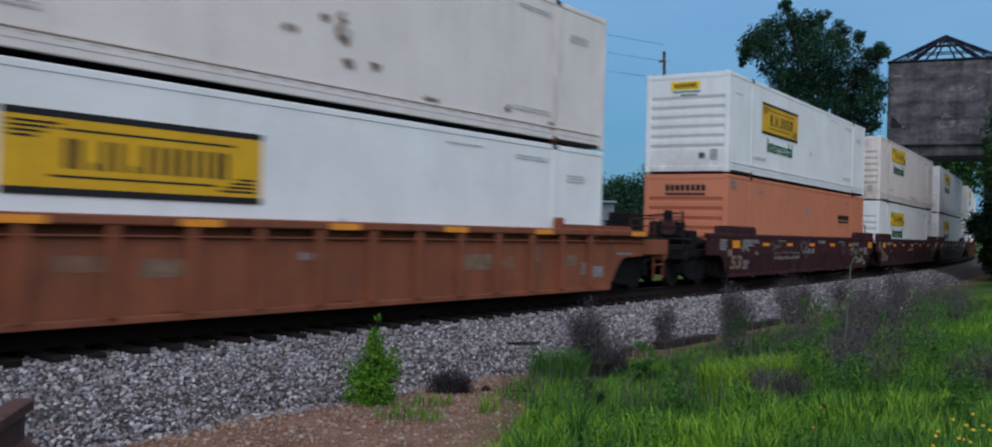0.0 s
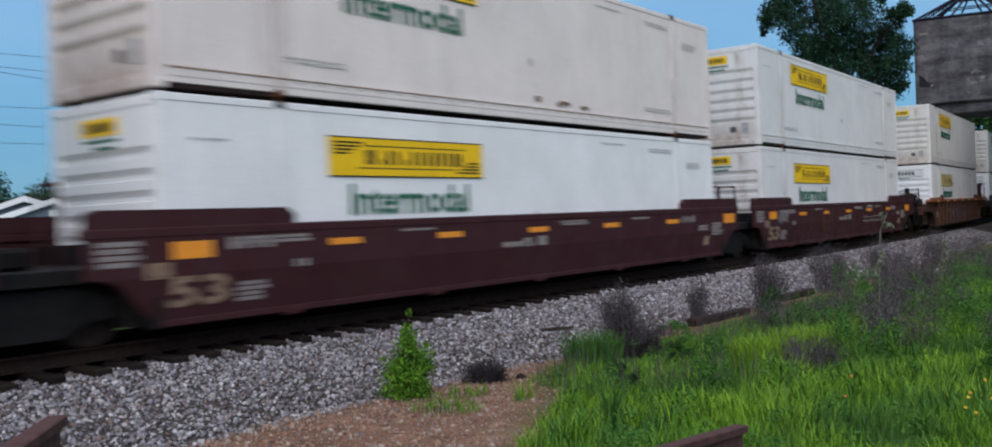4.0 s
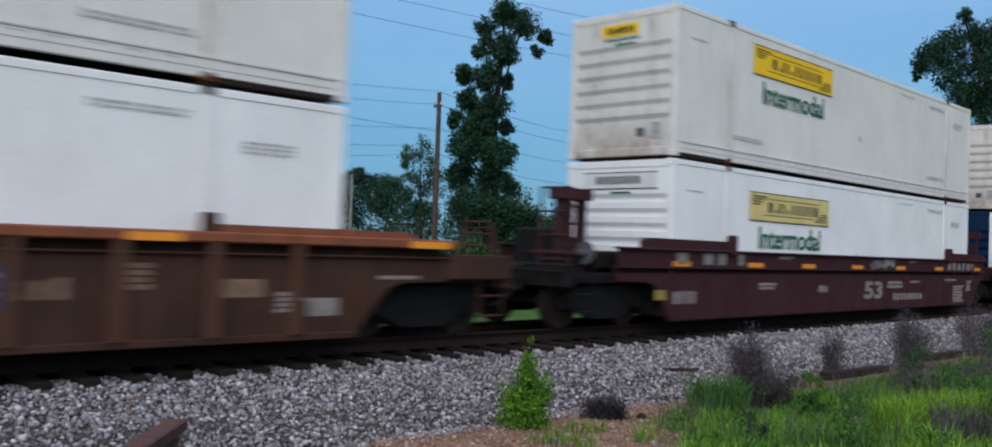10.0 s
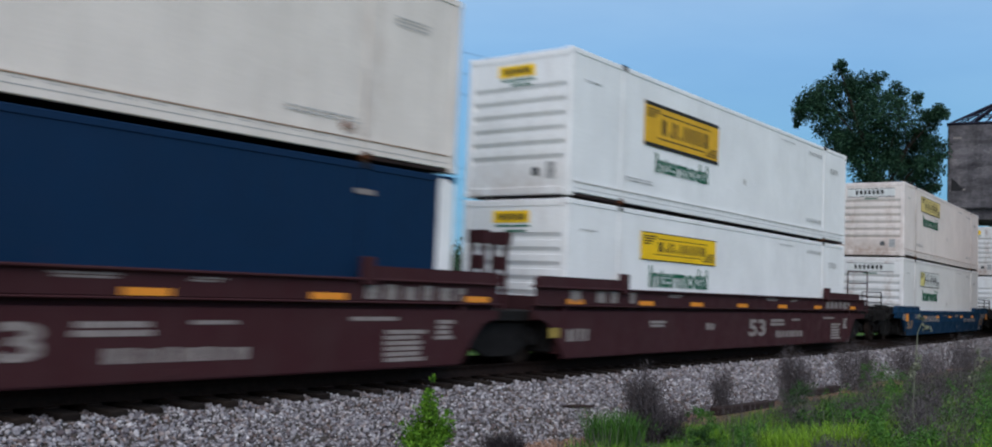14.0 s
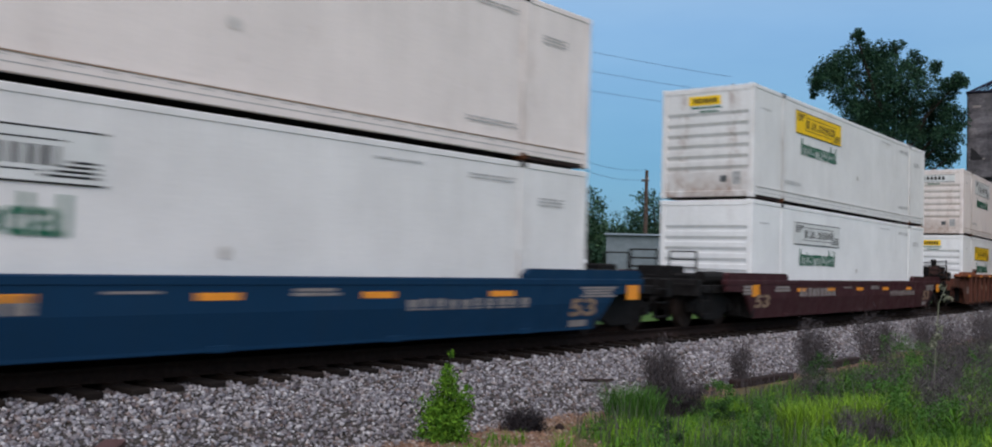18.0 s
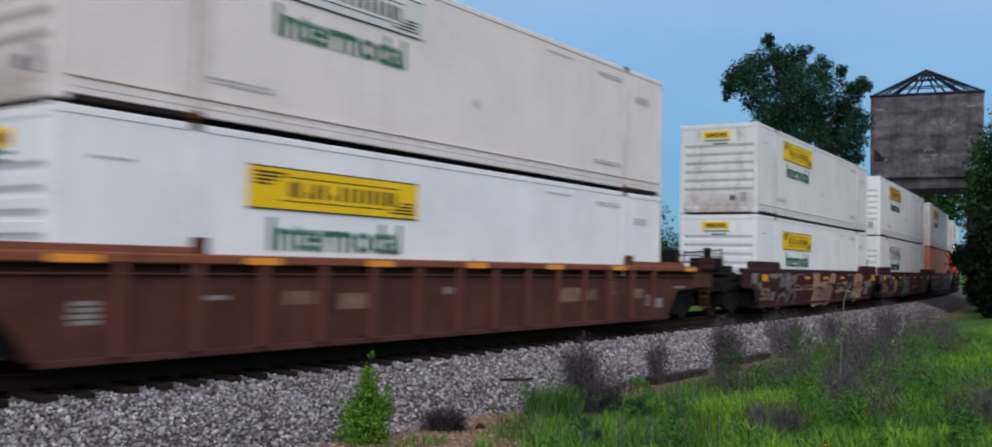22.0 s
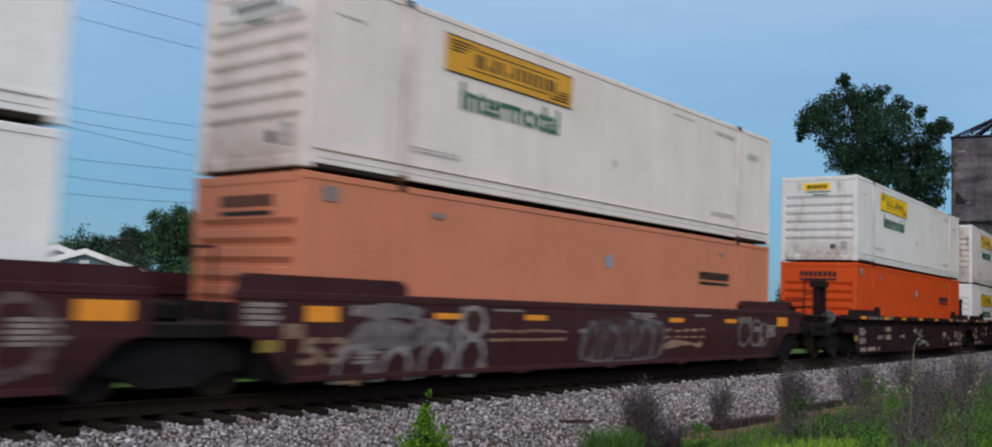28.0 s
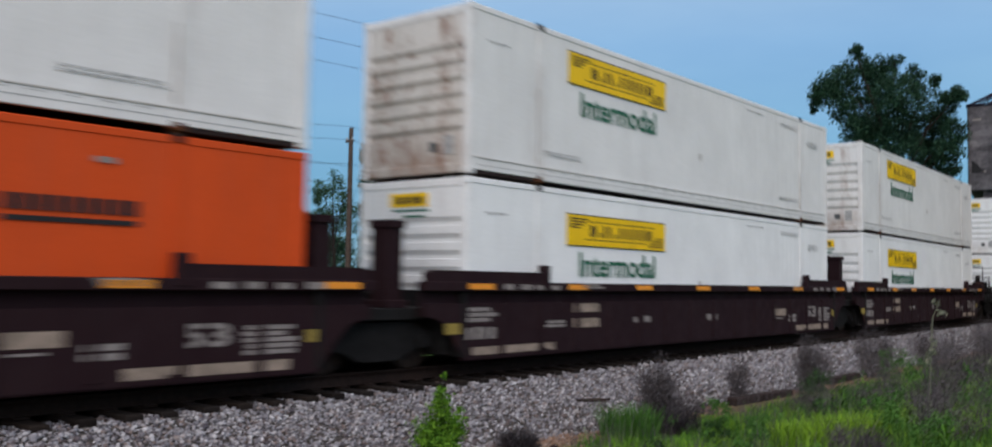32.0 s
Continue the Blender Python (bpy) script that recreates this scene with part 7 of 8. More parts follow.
def wire(a, b, sag, r=0.010):
    a, b = Vector(a), Vector(b)
    cu = bpy.data.curves.new("overhead_wire", "CURVE")
    cu.dimensions, cu.bevel_depth, cu.bevel_resolution = "3D", r, 1
    sp = cu.splines.new("POLY")
    n = 24
    sp.points.add(n)
    for i in range(n + 1):
        u = i / n
        q = a.lerp(b, u) - Vector((0, 0, 4 * sag * u * (1 - u)))
        sp.points[i].co = (*q, 1)
    cu.materials.append(M["wire"])
    tagged(new("overhead_wire", cu), "thin black overhead wire strung between poles", "wire")


FAR = bearing(84, 36)
for za, zb, sag in ((8.32, 9.32, 0.46), (8.37, 8.64, 0.69), (8.83, 7.23, 0.5), (6.3, 7.39, 0.5), (6.6, 6.54, 0.95), (5.4, 6.06, 0.78)):
    wire((FAR.x, FAR.y, za), (P1.x, P1.y, zb), sag)
    dz = zb - P1.z
    if dz > -1.9 or dz < -3.0:
        wire((P1.x, P1.y, zb), P2 + Vector((0, 0, dz * 0.9)), 0.7)
    if dz > -1.0:
        wire(P2 + Vector((0, 0, dz * 0.9)), P4 + Vector((0, 0, dz)), 0.4)
for s0, s1 in ((0.345, 0.195), (0.315, 0.178), (0.290, 0.160)):
    wire(bearing(82, 40, s0), bearing(27, 62, s1), 0.9)

# signal mast with ladder frame
sb = bearing(38.45, 66)
sig = thing("signal_mast", "white railway signal mast with a ladder frame", "signal", at=pose(sb.x, sb.y, ground_z(sb.x, sb.y), 0, 0, 38))
for x, h in ((-0.35, 5.6), (0.35, 5.5)):
    bm = bmesh.new(); tube(bm, [(x, 0, -0.3), (x, 0, h)], 0.06, 8)
    part("post", bm, M["galv"], sig)
for z in (3.6, 4.0, 4.45, 4.9, 5.3):
    bm = bmesh.new(); box(bm, -0.35, 0.35, -0.03, 0.03, z, z + 0.06)
    part("rung", bm, M["galv"], sig)
for x, z in ((-0.12, 4.1), (0.14, 4.1), (-0.12, 4.6), (0.14, 4.6)):
    bm = bmesh.new(); soft_box(bm, x - 0.1, x + 0.1, -0.1, 0.0, z, z + 0.25, 0.01)
    part("sign_plate", bm, M["chalk"], sig)


# parked vehicles beyond the track
def parked(az, dist, turn, length, tall, name, label):
    b = bearing(az, dist)
    c = thing(name, label, "vehicle", at=pose(b.x, b.y, ground_z(b.x, b.y), 0, 0, turn))
    L, W = length / 2, 0.92
    bm = bmesh.new()
    if name == "parked_van":
        o = [(-L, 0.35), (L, 0.35), (L, 0.95), (L - 0.75, 1.15), (L - 1.35, tall - 0.05), (L - 1.7, tall), (-L + 0.1, tall), (-L, tall - 0.15)]
    else:
        o = [(-L, 0.4), (L, 0.4), (L, 0.95), (L - 1.35, 1.08), (L - 2.0, tall), (0.05, tall), (-0.35, 1.12), (-L, 1.12)]
    prism(bm, o, -W, W)
    bmesh.ops.bevel(bm, geom=bm.edges[:], offset=0.05, segments=2, affect="EDGES")
    body = part("body", bm, M["trim"], c)
    for sx in (-1, 1):
        bm = bmesh.new()
        y0, y1 = (L - 2.3, L - 1.5) if name == "parked_van" else (0.15, L - 2.15)
        box(bm, *sorted((sx * (W - 0.01), sx * (W + 0.01))), y0, y1, tall - 0.62, tall - 0.12)
        part("window", bm, M["glass"], body)
        for yy in (-L + 0.8, L - 0.85):
            bm = bmesh.new()
            disc(bm, (sx * (W - 0.1), yy, 0.34), 0, 0.34, 0.22, 18)
            part("wheel", bm, M["black_steel"], c)
    bm = bmesh.new()
    box(bm, -W + 0.12, W - 0.12, L - 1.42, L - 1.36, tall - 0.6, tall - 0.12)
    part("windscreen", bm, M["glass"], body)


parked(38.3, 70, 118, 5.2, 2.25, "parked_van", "white van parked beyond the track")
parked(35.3, 71, 118, 5.4, 1.95, "parked_pickup", "white pickup truck parked beyond the track")

# ---------------------------------------------------------------- foreground plants
def blades(n, place, height, width, rng, bend=0.5):
    """Grass blades as bent tapering strips. place() gives x, y, scale."""
    v, f = [], []
    for i in range(n):
        x, y, sc = place()
        z = ground_z(x, y) - 0.02
        a = rng.uniform(0, math.tau)
        h = height * rng.uniform(0.45, 1.1) * sc
        w = width * rng.uniform(0.6, 1.2)
        lx, ly = math.cos(a) * h * bend * rng.uniform(0.2, 1.0), math.sin(a) * h * bend * rng.uniform(0.2, 1.0)
        px, py = -math.sin(a) * w, math.cos(a) * w
        k = len(v)
        v += [(x - px, y - py, z), (x + px, y + py, z), (x + lx * 0.35 - px * 0.8, y + ly * 0.35 - py * 0.8, z + h * 0.6), (x + lx * 0.35 + px * 0.8, y + ly * 0.35 + py * 0.8, z + h * 0.6), (x + lx - px * 0.1, y + ly - py * 0.1, z + h * 0.97), (x + lx + px * 0.1, y + ly + py * 0.1, z + h * 0.97)]
        f += [(k, k + 1, k + 3, k + 2), (k + 2, k + 3, k + 5, k + 4)]
    return v, f


rg = np.random.default_rng(8)


def in_meadow():
    while True:
        y = 4.5 + 34 * rg.random() ** 1.7
        x = rg.uniform(-9.0, 1.5)
        d = x + TRACK + 0.5 * BEND * max(y - BEND_FROM, 0) ** 2
        bare = bare_mask(x, y)
        if d > 3.5 and bare < 0.36 and rg.random() > bare * 1.1:
            n = noise.noise(Vector((x * 0.8, y * 0.8, 9)))
            return x, y, (0.55 + 0.5 * smooth(3.5, 7.5, d)) * (0.85 + 0.4 * n) * (0.78 + 0.75 * noise.noise(Vector((x * 1.9, y * 1.9, 40))))


v, f = blades(96000, in_meadow, 0.31, 0.0056, rg, 0.95)
tagged(mesh_from("meadow_grass", v, f, M["grass"]), "bright green meadow grass in uneven patches", "grass", kind="stuff")


def in_patch():
    while True:
        x, y, sc = in_meadow()
        n = noise.noise(Vector((x * 0.55, y * 0.55, 21)))
        if n > 0.0:
            return x, y, sc * (0.6 + 1.1 * n)


v, f = blades(10000, in_patch, 0.46, 0.0075, rg, 0.75)
tagged(mesh_from("meadow_weeds", v, f, M["grass_deep"]), "deep green taller weeds scattered in the meadow", "grass", kind="stuff")


def in_lime():
    while True:
        x, y, sc = in_meadow()
        if noise.noise(Vector((x * 0.7, y * 0.7, 61))) > (0.06 if y < 11 else 0.16):
            return x, y, sc


v, f = blades(21000, in_lime, 0.34, 0.0060, rg, 1.0)
tagged(mesh_from("lime_grass", v, f, M["grass_yellow"]), "yellow-green grass in loose patches of the meadow", "grass", kind="stuff")


def in_dry():
    while True:
        x, y, sc = in_meadow()
        if y > 9 and x < -3.4 - 0.10 * (y - 9) and noise.noise(Vector((x * 0.45, y * 0.45, 33))) > 0.05 - 0.008 * (y - 9):
            return x, y, 1.0


v, f = blades(2300, in_dry, 0.52, 0.0038, rg, 0.45)
tagged(mesh_from("dry_stems", v, f, M["dead"]), "grey dry stems standing in the meadow", "dry grass", kind="stuff")
# broad-leaved herbs mixed into the grass
rh = np.random.default_rng(19)
herbs = []
for _ in range(420):
    x, y, sc = in_meadow()
    herbs.append((Vector((x, y, ground_z(x, y) + 0.10 + 0.10 * sc)), rh.uniform(0.10, 0.26)))
tagged(leaf_cloud("meadow_herbs", herbs, 30000, 0.020, M["grass_deep"], rh, None, 0.45, 0.4), "low broad-leaved green herbs among the grass", "herbs", kind="stuff")
# leafy weed clumps
for i, (x, y, r) in enumerate([(-6.3, 12.3, 0.30), (-5.2, 11.2, 0.34), (-4.3, 12.6, 0.4), (-6.9, 13.4, 0.35), (-5.9, 14.8, 0.45), (-3.4, 11.2, 0.4), (-4.9, 14.2, 0.45), (-2.5, 12.4, 0.45), (-6.8, 16.4, 0.5), (-3.6, 15.2, 0.5), (-1.9, 10.4, 0.35), (-5.4, 18.0, 0.55), (-2.6, 17.0, 0.6), (-7.0, 21.5, 0.6), (-4.4, 21.0, 0.7), (-1.4, 14.0, 0.5), (-5.7, 9.6, 0.22), (-4.4, 9.4, 0.26)]):
    z = ground_z(x, y)
    wd = thing("weed_clump", "leafy green weed clump in the meadow", "weed", "weed clumps", at=pose(x, y, z))
    rs = np.random.default_rng(70 + i)
    lob = [(Vector((rs.uniform(-0.6, 0.6) * r, rs.uniform(-0.6, 0.6) * r, r * rs.uniform(0.3, 1.3))), r * rs.uniform(0.3, 0.5)) for _ in range(6)]
    leaf_cloud("foliage", lob, 1300, 0.017, M["grass_deep" if i % 4 else "leaf_mid"], rs, wd)


def tuft(cx, cy, r, n, h, material, label, name="grass_tuft"):
    def place():
        a, q = rg.uniform(0, math.tau), r * math.sqrt(rg.random())
        return cx + q * math.cos(a), cy + q * math.sin(a), 1.0
    v, f = blades(n, place, h, 0.0065, rg, 0.8)
    ob = mesh_from(name, [(x - cx, y - cy, z - ground_z(cx, cy)) for x, y, z in v], f, M[material])
    ob.matrix_basis = pose(cx, cy, ground_z(cx, cy))
    return tagged(ob, label, "grass", "grass tufts by the ballast")


tuft(-7.62, 11.95, 0.42, 900, 0.50, "grass_deep", "dense green grass tuft at the ballast's edge")
tuft(-7.1, 8.1, 0.42, 150, 0.20, "grass", "sparse green grass tuft on bare gravel")
tuft(-7.5, 8.9, 0.30, 110, 0.17, "grass", "sparse green grass tuft on bare gravel")
tuft(-6.6, 8.9, 0.14, 50, 0.28, "grass", "small green grass tuft on bare gravel")
tuft(-4.5, 7.4, 0.06, 70, 0.62, "grass_deep", "narrow upright green grass spire at the meadow edge")
tuft(-4.55, 12.2, 0.42, 900, 0.46, "grass_yellow", "bright lime-green grass tuft in the meadow")
tuft(-4.95, 11.6, 0.34, 800, 0.44, "grass_yellow", "bright lime-green grass tuft in the meadow")
tuft(-8.55, 6.6, 0.18, 40, 0.15, "straw", "dry straw-coloured tuft on bare gravel")


def shrub_young(cx, cy):
    """The young leafy sapling beside the ballast."""
    z = ground_z(cx, cy)
    s = thing("sapling", "young bright green bushy sapling at the ballast's foot", "shrub", at=pose(cx, cy, z))
    rs = np.random.default_rng(2)
    for i in range(9):
        a, h = rs.uniform(0, math.tau), rs.uniform(0.5, 0.8) if i else 1.12
        q = 0.18 * rs.uniform(0.3, 1) if i else 0.04
        bm = bmesh.new()
        tube(bm, [(0, 0, -0.05), (math.cos(a) * q * 0.5, math.sin(a) * q * 0.5, h * 0.5), (math.cos(a) * q, math.sin(a) * q, h)], [0.012, 0.008, 0.003], 5)
        part("stem", bm, M["bark"], s)
    lob = [(Vector((rs.uniform(-0.06, 0.06), rs.uniform(-0.06, 0.06), zz)), rr) for zz, rr in ((0.10, 0.20), (0.2, 0.24), (0.34, 0.23), (0.46, 0.20), (0.56, 0.17), (0.66, 0.14), (0.76, 0.10), (0.88, 0.045), (1.03, 0.03))]
    lob += [(Vector((0.17, 0.14, 0.58)), 0.10), (Vector((0.20, 0.17, 0.68)), 0.05), (Vector((-0.16, -0.12, 0.16)), 0.13), (Vector((-0.13, -0.11, 0.33)), 0.09), (Vector((0.14, 0.12, 0.38)), 0.11), (Vector((0.05, 0.05, 1.08)), 0.03)]
    leaf_cloud("foliage", lob, 5200, 0.036, M["leaf_bush"], rs, s, 1.1, 0.26, 26)


shrub_young(-8.05, 8.45)


def dead_weed(cx, cy, h, r, n, seed, lean=0.0, skin="dead"):
    """A misty clump of grey dead stems, finely branched."""
    z = ground_z(cx, cy)
    rs = np.random.default_rng(seed)
    s = thing("dead_weed", "clump of grey-brown dead weed stems by the track" if skin == "dead" else "low dark clump of charred dead weed", "dead weed", "dead weeds by the track", at=pose(cx, cy, z))
    v, f = [], []
    def strip(p, q, w):
        k = len(v)
        a = rs.uniform(0, math.tau)
        o = Vector((math.cos(a), math.sin(a), 0.4 * rs.normal())) * w
        v.extend([tuple(p - o), tuple(p + o), tuple(q + o * 0.4), tuple(q - o * 0.4)])
        f.append((k, k + 1, k + 2, k + 3))
    # several leaning stems, each with its own uneven head of twigs
    heads = []
    for i in range(max(6, n // 5)):
        a, q = rs.uniform(0, math.tau), r * rs.random() ** 0.6
        b0 = Vector((math.cos(a) * q * 0.6, math.sin(a) * q * 0.6, -0.02))
        top = h * rs.uniform(0.62, 1.0) * (1.05 - 0.35 * (q / r) ** 2)
        tip = b0 + Vector((math.cos(a) * q * 0.5 + lean * h + rs.normal() * 0.06, math.sin(a) * q * 0.5 + rs.normal() * 0.06, top))
        mid = b0.lerp(tip, 0.5) + Vector((rs.normal() * 0.05, rs.normal() * 0.05, 0))
        strip(b0, mid, 0.006)
        strip(mid, tip, 0.005)
        heads.append((b0, mid, tip))
    for i in range(n * 48):
        b0, mid, tip = heads[rs.integers(0, len(heads))]
        k = rs.random() ** 0.8
        p = b0.lerp(mid, k * 2) if k < 0.5 else mid.lerp(tip, k * 2 - 1)
        p = p + Vector(tuple(rs.normal(size=3) * 0.085 * (0.6 + r)))
        p.z = max(p.z, 0.0)
        strip(p, p + Vector((rs.normal() * 0.045, rs.normal() * 0.045, rs.normal() * 0.03 + 0.045)), 0.0042)
    mesh_from("tangle", v, f, M[skin], s)


DEAD = [(-7.9, 9.75, 0.20, 0.24, 60, 0.1), (-7.98, 13.3, 1.08, 0.26, 150, 0), (-7.5, 12.9, 0.36, 0.45, 80, 0.1), (-8.35, 16.9, 0.85, 0.26, 60, 0), (-8.1, 14.6, 0.32, 0.4, 35, 0.2), (-8.2, 19.8, 1.15, 0.42, 150, 0), (-8.35, 24.0, 1.2, 0.6, 160, 0), (-8.3, 28.5, 1.25, 0.7, 150, 0), (-7.9, 32.5, 1.25, 0.8, 130, 0),
        (-6.2, 19.0, 0.75, 0.45, 40, 0), (-4.3, 14.8, 0.62, 0.5, 45, 0), (-6.7, 24.5, 0.9, 0.6, 50, 0), (-7.4, 36.0, 1.1, 0.9, 90, 0), (-4.9, 21.5, 0.8, 0.6, 40, 0), (-5.9, 21.8, 0.9, 0.6, 70, 0), (-5.0, 25.5, 1.0, 0.8, 80, 0), (-6.8, 29.5, 1.0, 0.8, 80, 0), (-3.55, 12.7, 0.70, 0.5, 48, 0), (-4.0, 11.0, 0.40, 0.32, 40, 0), (-2.1, 12.3, 0.5, 0.4, 35, 0), (-6.4, 15.9, 0.5, 0.5, 50, 0), (-4.9, 17.6, 0.75, 0.55, 70, 0), (-5.6, 16.4, 0.55, 0.5, 55, 0), (-4.0, 16.6, 0.6, 0.5, 50, 0)]
for i, (x, y, h, r, n, lean) in enumerate(DEAD):
    dead_weed(x, y, h, r, n, 30 + i, lean, "dead" if i not in (0, 2) else "dead_dark")


def stalk(cx, cy, h, label, seed):
    z = ground_z(cx, cy)
    s = thing("tall_weed", label, "weed", at=pose(cx, cy, z))
    rs = np.random.default_rng(seed)
    pts = [Vector((0, 0, -0.05)), Vector((0.03, 0, h * 0.5)), Vector((0.06, 0.02, h * 0.85)), Vector((0.16, 0.05, h))]
    bm = bmesh.new(); tube(bm, pts, [0.012, 0.010, 0.008, 0.004], 6)
    part("stem", bm, M["stalk"], s)
    lob = [(pts[0].lerp(pts[1], q / 3), 0.06) for q in range(1, 4)] + [(pts[1].lerp(pts[3], q / 6), 0.07) for q in range(7)]
    leaf_cloud("leaves", lob, 170, 0.036, M["stalk"], rs, s, 1.4)


stalk(-4.2, 14.3, 1.78, "tall pale dry weed stalk standing above the grass", 5)
stalk(-5.0, 21.0, 1.1, "pale dry weed stalk in the grass", 6)
def rosette(cx, cy, h, n, seed):
    """A weed of long pointed leaves that arch out of one stem."""
    r = thing("leafy_weed", "yellow-green weed with long pointed leaves", "weed", "pointed weeds", at=pose(cx, cy, ground_z(cx, cy)))
    rs = np.random.default_rng(seed)
    bm = bmesh.new()
    tube(bm, [(0, 0, -0.03), (0.01, 0, h * 0.8)], [0.007, 0.004], 5)
    part("stem", bm, M["grass_deep"], r)
    for i in range(n):
        a, k, z = i * 2.4 + rs.uniform(-0.3, 0.3), rs.uniform(0.12, 0.22), h * (0.25 + 0.6 * i / n)
        d, o = Vector((math.cos(a), math.sin(a), 0)), Vector((-math.sin(a), math.cos(a), 0))
        mid, tip = d * k * 0.5 + Vector((0, 0, z + k * 0.55)), d * k + Vector((0, 0, z + k * rs.uniform(0.3, 0.8)))
        bm = bmesh.new()
        q = [bm.verts.new(p) for p in ((0, 0, z), mid + o * 0.016, tip, mid - o * 0.016, mid - Vector((0, 0, 0.008)))]
        for f in ((0, 1, 4), (1, 2, 4), (2, 3, 4), (3, 0, 4)):
            bm.faces.new([q[j] for j in f])
        part("leaf", bm, M["leaf_bush"], r)


for i, (x, y, h) in enumerate(((-3.55, 9.05, 0.34), (-5.35, 8.05, 0.30), (-4.1, 7.9, 0.28), (-2.7, 8.6, 0.36), (-3.0, 10.9, 0.40))):
    rosette(x, y, h, 16, 200 + i)
# small yellow and orange flowers at the meadow's edge
for i in range(16):
    x, y = (rg.normal(-1.30, 0.13), rg.normal(7.4, 0.30)) if i % 9 else (rg.normal(-2.3, 0.12), rg.normal(7.3, 0.15))
    z = ground_z(x, y)
    fl = thing("wildflower", "small yellow wildflower in long grass" if i % 9 else "small orange wildflower in long grass", "flower", "wildflowers", at=pose(x, y, z))
    h = rg.uniform(0.28, 0.48)
    cpart("stem", "fstem", lambda bm: tube(bm, [(0, 0, -0.02), (0.01, 0, 1.0)], 0.004, 4), M["grass_deep"], fl, at=Matrix.Diagonal((1, 1, h, 1)))
    cpart("petals", "fpet", lambda bm: [disc(bm, (0.007 * math.cos(q), 0.007 * math.sin(q), 0), 2, 0.007, 0.006, 7) for q in (0, 1.26, 2.5, 3.8, 5.0)], M["flower"] if i % 9 else M["flower_red"], fl, at=pose(0.01, 0, h, 25, 15, 0))


# ---------------------------------------------------------------- old rails and scrap
def old_rail(name, a, b, label):
    """A rail end held up by a stump of rail."""
    a, b = Vector(a), Vector(b)
    d = (b - a)
    q = d.to_track_quat("Y", "Z").to_matrix().to_4x4()
    r = thing(name, label, "rail", at=Matrix.Translation(a) @ q)
    bm = bmesh.new()
    prof = [(x, z) for x, z in RAIL_PROFILE]
    p0, p1 = [bm.verts.new((x, 0, z)) for x, z in prof], [bm.verts.new((x, d.length, z)) for x, z in prof]
    bm.faces.new(p0), bm.faces.new(p1[::-1])
    for i in range(len(prof)):
        j = (i + 1) % len(prof)
        bm.faces.new((p0[i], p1[i], p1[j], p0[j]))
    bmesh.ops.recalc_face_normals(bm, faces=bm.faces[:])
    part("rail_section", bm, M["old_rail"], r)
    if a.z > -0.3:
        g0 = a.lerp(b, 0.9)
        inv = (Matrix.Translation(a) @ q).inverted()
        bm = bmesh.new()
        tube(bm, [inv @ Vector((g0.x, g0.y, ground_z(g0.x, g0.y) - 0.2)), inv @ Vector((g0.x, g0.y, g0.z - 0.17))], 0.07, 8)
        part("stump", bm, M["old_rail"], r)


old_rail("old_rail", (-3.182, 1.649, 0.760), (-1.600, 0.426, 0.859), "purple-brown rusty rail end held above the ground")
old_rail("old_rail", (-1.853, 4.399, 0.332), (-1.652, 2.446, 0.550), "purple-brown rusty rail end held above the ground")

for a, b, w, hgt in (((-8.25, 16.3, -0.80), (-8.12, 18.5, -0.79), 0.10, 0.14), ((-8.50, 21.3, -0.79), (-8.54, 23.3, -0.79), 0.10, 0.14)):
    # old timbers along the foot of the ballast
    a, b = Vector(a), Vector(b)
    bm = bmesh.new()
    soft_box(bm, -w, w, 0, (b - a).length, 0, hgt, 0.02)
    ob = part("old_timber", bm, M["scrap"])
    ob.matrix_basis = Matrix.Translation(a) @ (b - a).to_track_quat("Y", "Z").to_matrix().to_4x4()
    tagged(ob, "dark rotten timber lying among dead weeds", "timber")
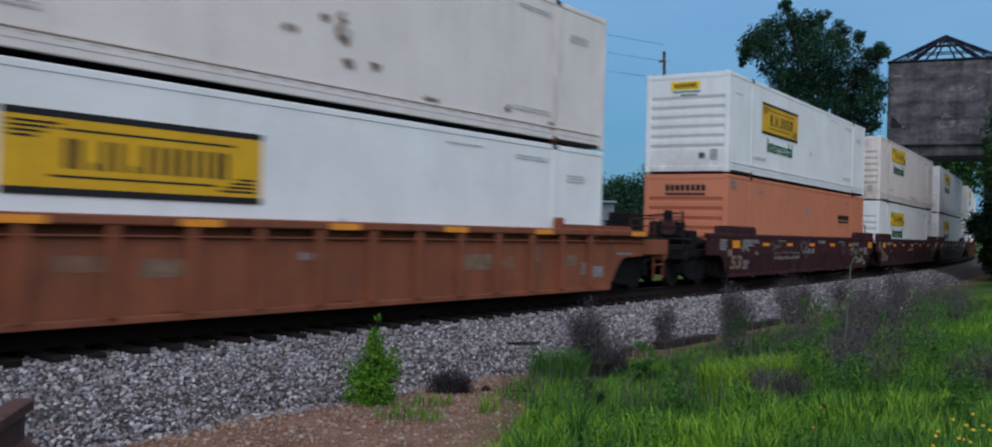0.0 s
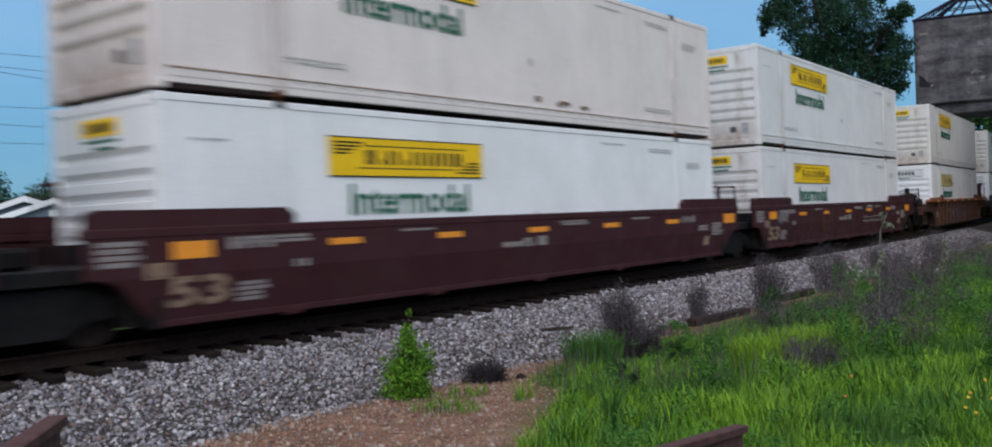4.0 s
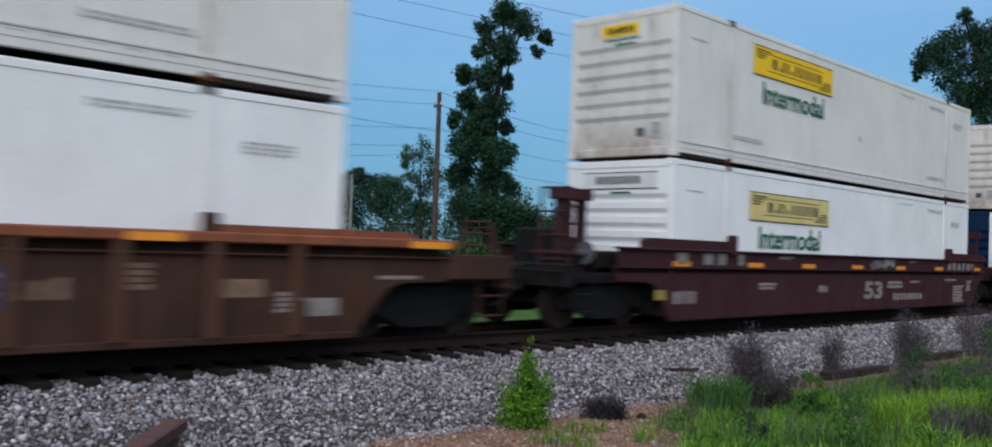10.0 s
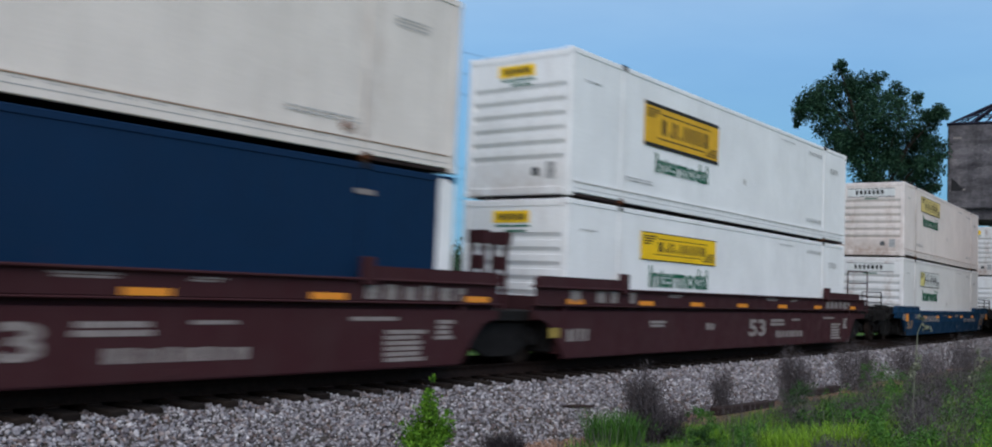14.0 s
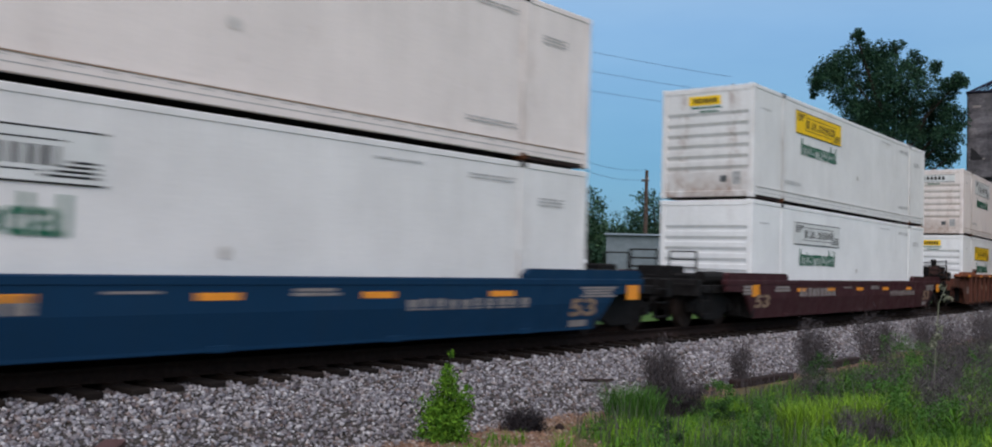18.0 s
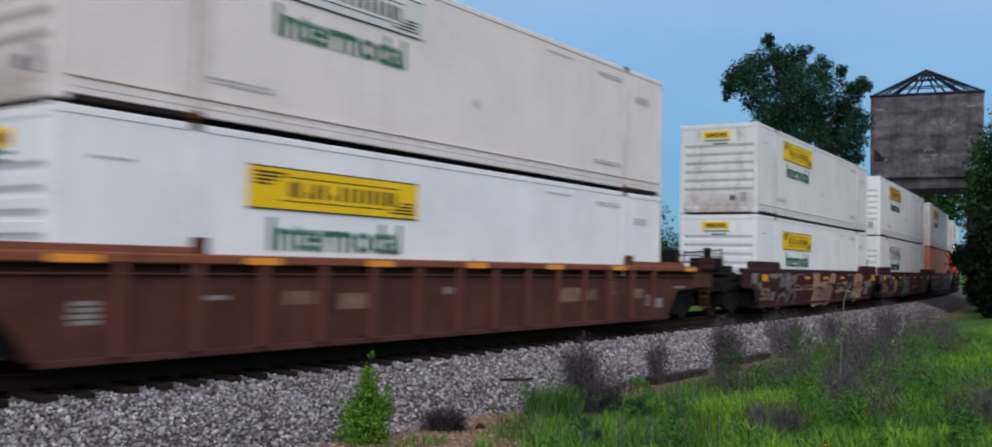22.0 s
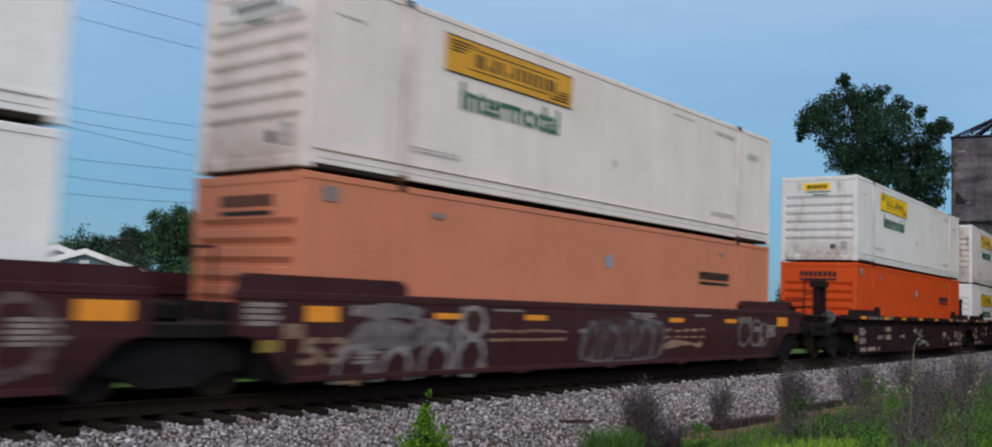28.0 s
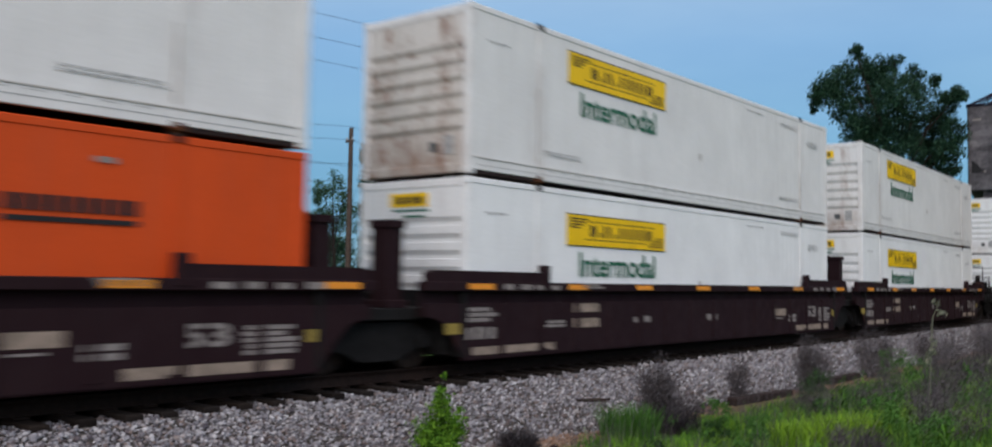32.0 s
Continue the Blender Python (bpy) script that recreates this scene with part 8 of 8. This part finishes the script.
# charred clump, stone and tie plate at the ballast's foot
for (x, y, z, sx, sy, sz, m, nm, lab) in ((-7.62, 10.15, -0.80, 0.07, 0.06, 0.07, "scrap", "stone", "dark stone at the ballast's foot"), (-9.0, 13.0, -0.5, 0.30, 0.08, 0.03, "scrap", "tie_plate", "rusty steel plate lying on the ballast"), (-7.2, 10.6, -0.80, 0.35, 0.07, 0.05, "scrap", "timber_scrap", "dark scrap lying on bare gravel")):
    bm = bmesh.new()
    bmesh.ops.create_icosphere(bm, subdivisions=2, radius=1)
    for q in bm.verts:
        q.co *= 1 + 0.35 * noise.noise(q.co * 1.7 + Vector((x, y, 0)))
        q.co = Vector((q.co.x * sx, q.co.y * sy, q.co.z * sz))
    ob = part(nm, bm, M[m])
    ob.matrix_basis = pose(x, y, z + sz * 0.5, 0, 0, 60)
    tagged(ob, lab, nm.replace("_", " "))

# ---------------------------------------------------------------- ties, one by one where the camera sees them
def tie_fill(bm):
    soft_box(bm, -1.32, 1.42, -0.115, 0.115, -0.38, -0.200, 0.015)


def plate_fill(bm):
    for x in (-0.7535, 0.7535):
        box(bm, x - 0.18, x + 0.18, -0.09, 0.09, -0.201, -0.180)


for i in range(190):
    s = -2 + 0.52 * i
    x, y, a = on_track(s)
    w = 0.05 * noise.noise(Vector((i * 3.7, 0.5, 0)))
    cpart("tie", "tie", tie_fill, M["tie"], track, at=pose(x + w, y + w * 0.3, -0.012 * (i % 3 == 1), 0, 0, math.degrees(a) + 20 * w))
bm = bmesh.new()
for s in [-2 - 0.52 * (i + 1) for i in range(90)] + [-2 + 0.52 * (190 + i) for i in range(120)]:
    x, y, a = on_track(s)
    b2 = bmesh.new()
    box(b2, -1.32, 1.40, -0.115, 0.115, -0.38, -0.203)
    add_bm(bm, b2, pose(x, y, 0, 0, 0, math.degrees(a)))
tagged(part("ties", bm, M["tie"], track), kind="stuff")
bm = bmesh.new()
for i in range(190):
    x, y, a = on_track(-2 + 0.52 * i)
    b2 = bmesh.new()
    plate_fill(b2)
    add_bm(bm, b2, pose(x, y, 0, 0, 0, math.degrees(a)))
tagged(part("tie_plates", bm, M["rail"], track), kind="stuff")

# ---------------------------------------------------------------- the train's run
def train_pose(s, reach, z):
    x0, y0, _ = on_track(s - reach)
    x1, y1, _ = on_track(s + reach)
    return pose((x0 + x1) / 2, (y0 + y1) / 2, z, 0, 0, math.degrees(math.atan2(x0 - x1, y1 - y0)))


def motions():
    for ob, s, reach, z in TRAIN:
        walk(ob, [(float(t), train_pose(s - run(t), reach, z)) for t in range(33)])
    for ob, y in WHEELS:
        walk(ob, [(q / 15, pose(0, y, 0.45, math.degrees(run(q / 15) / 0.445) % 360)) for q in range(481)])


motions()
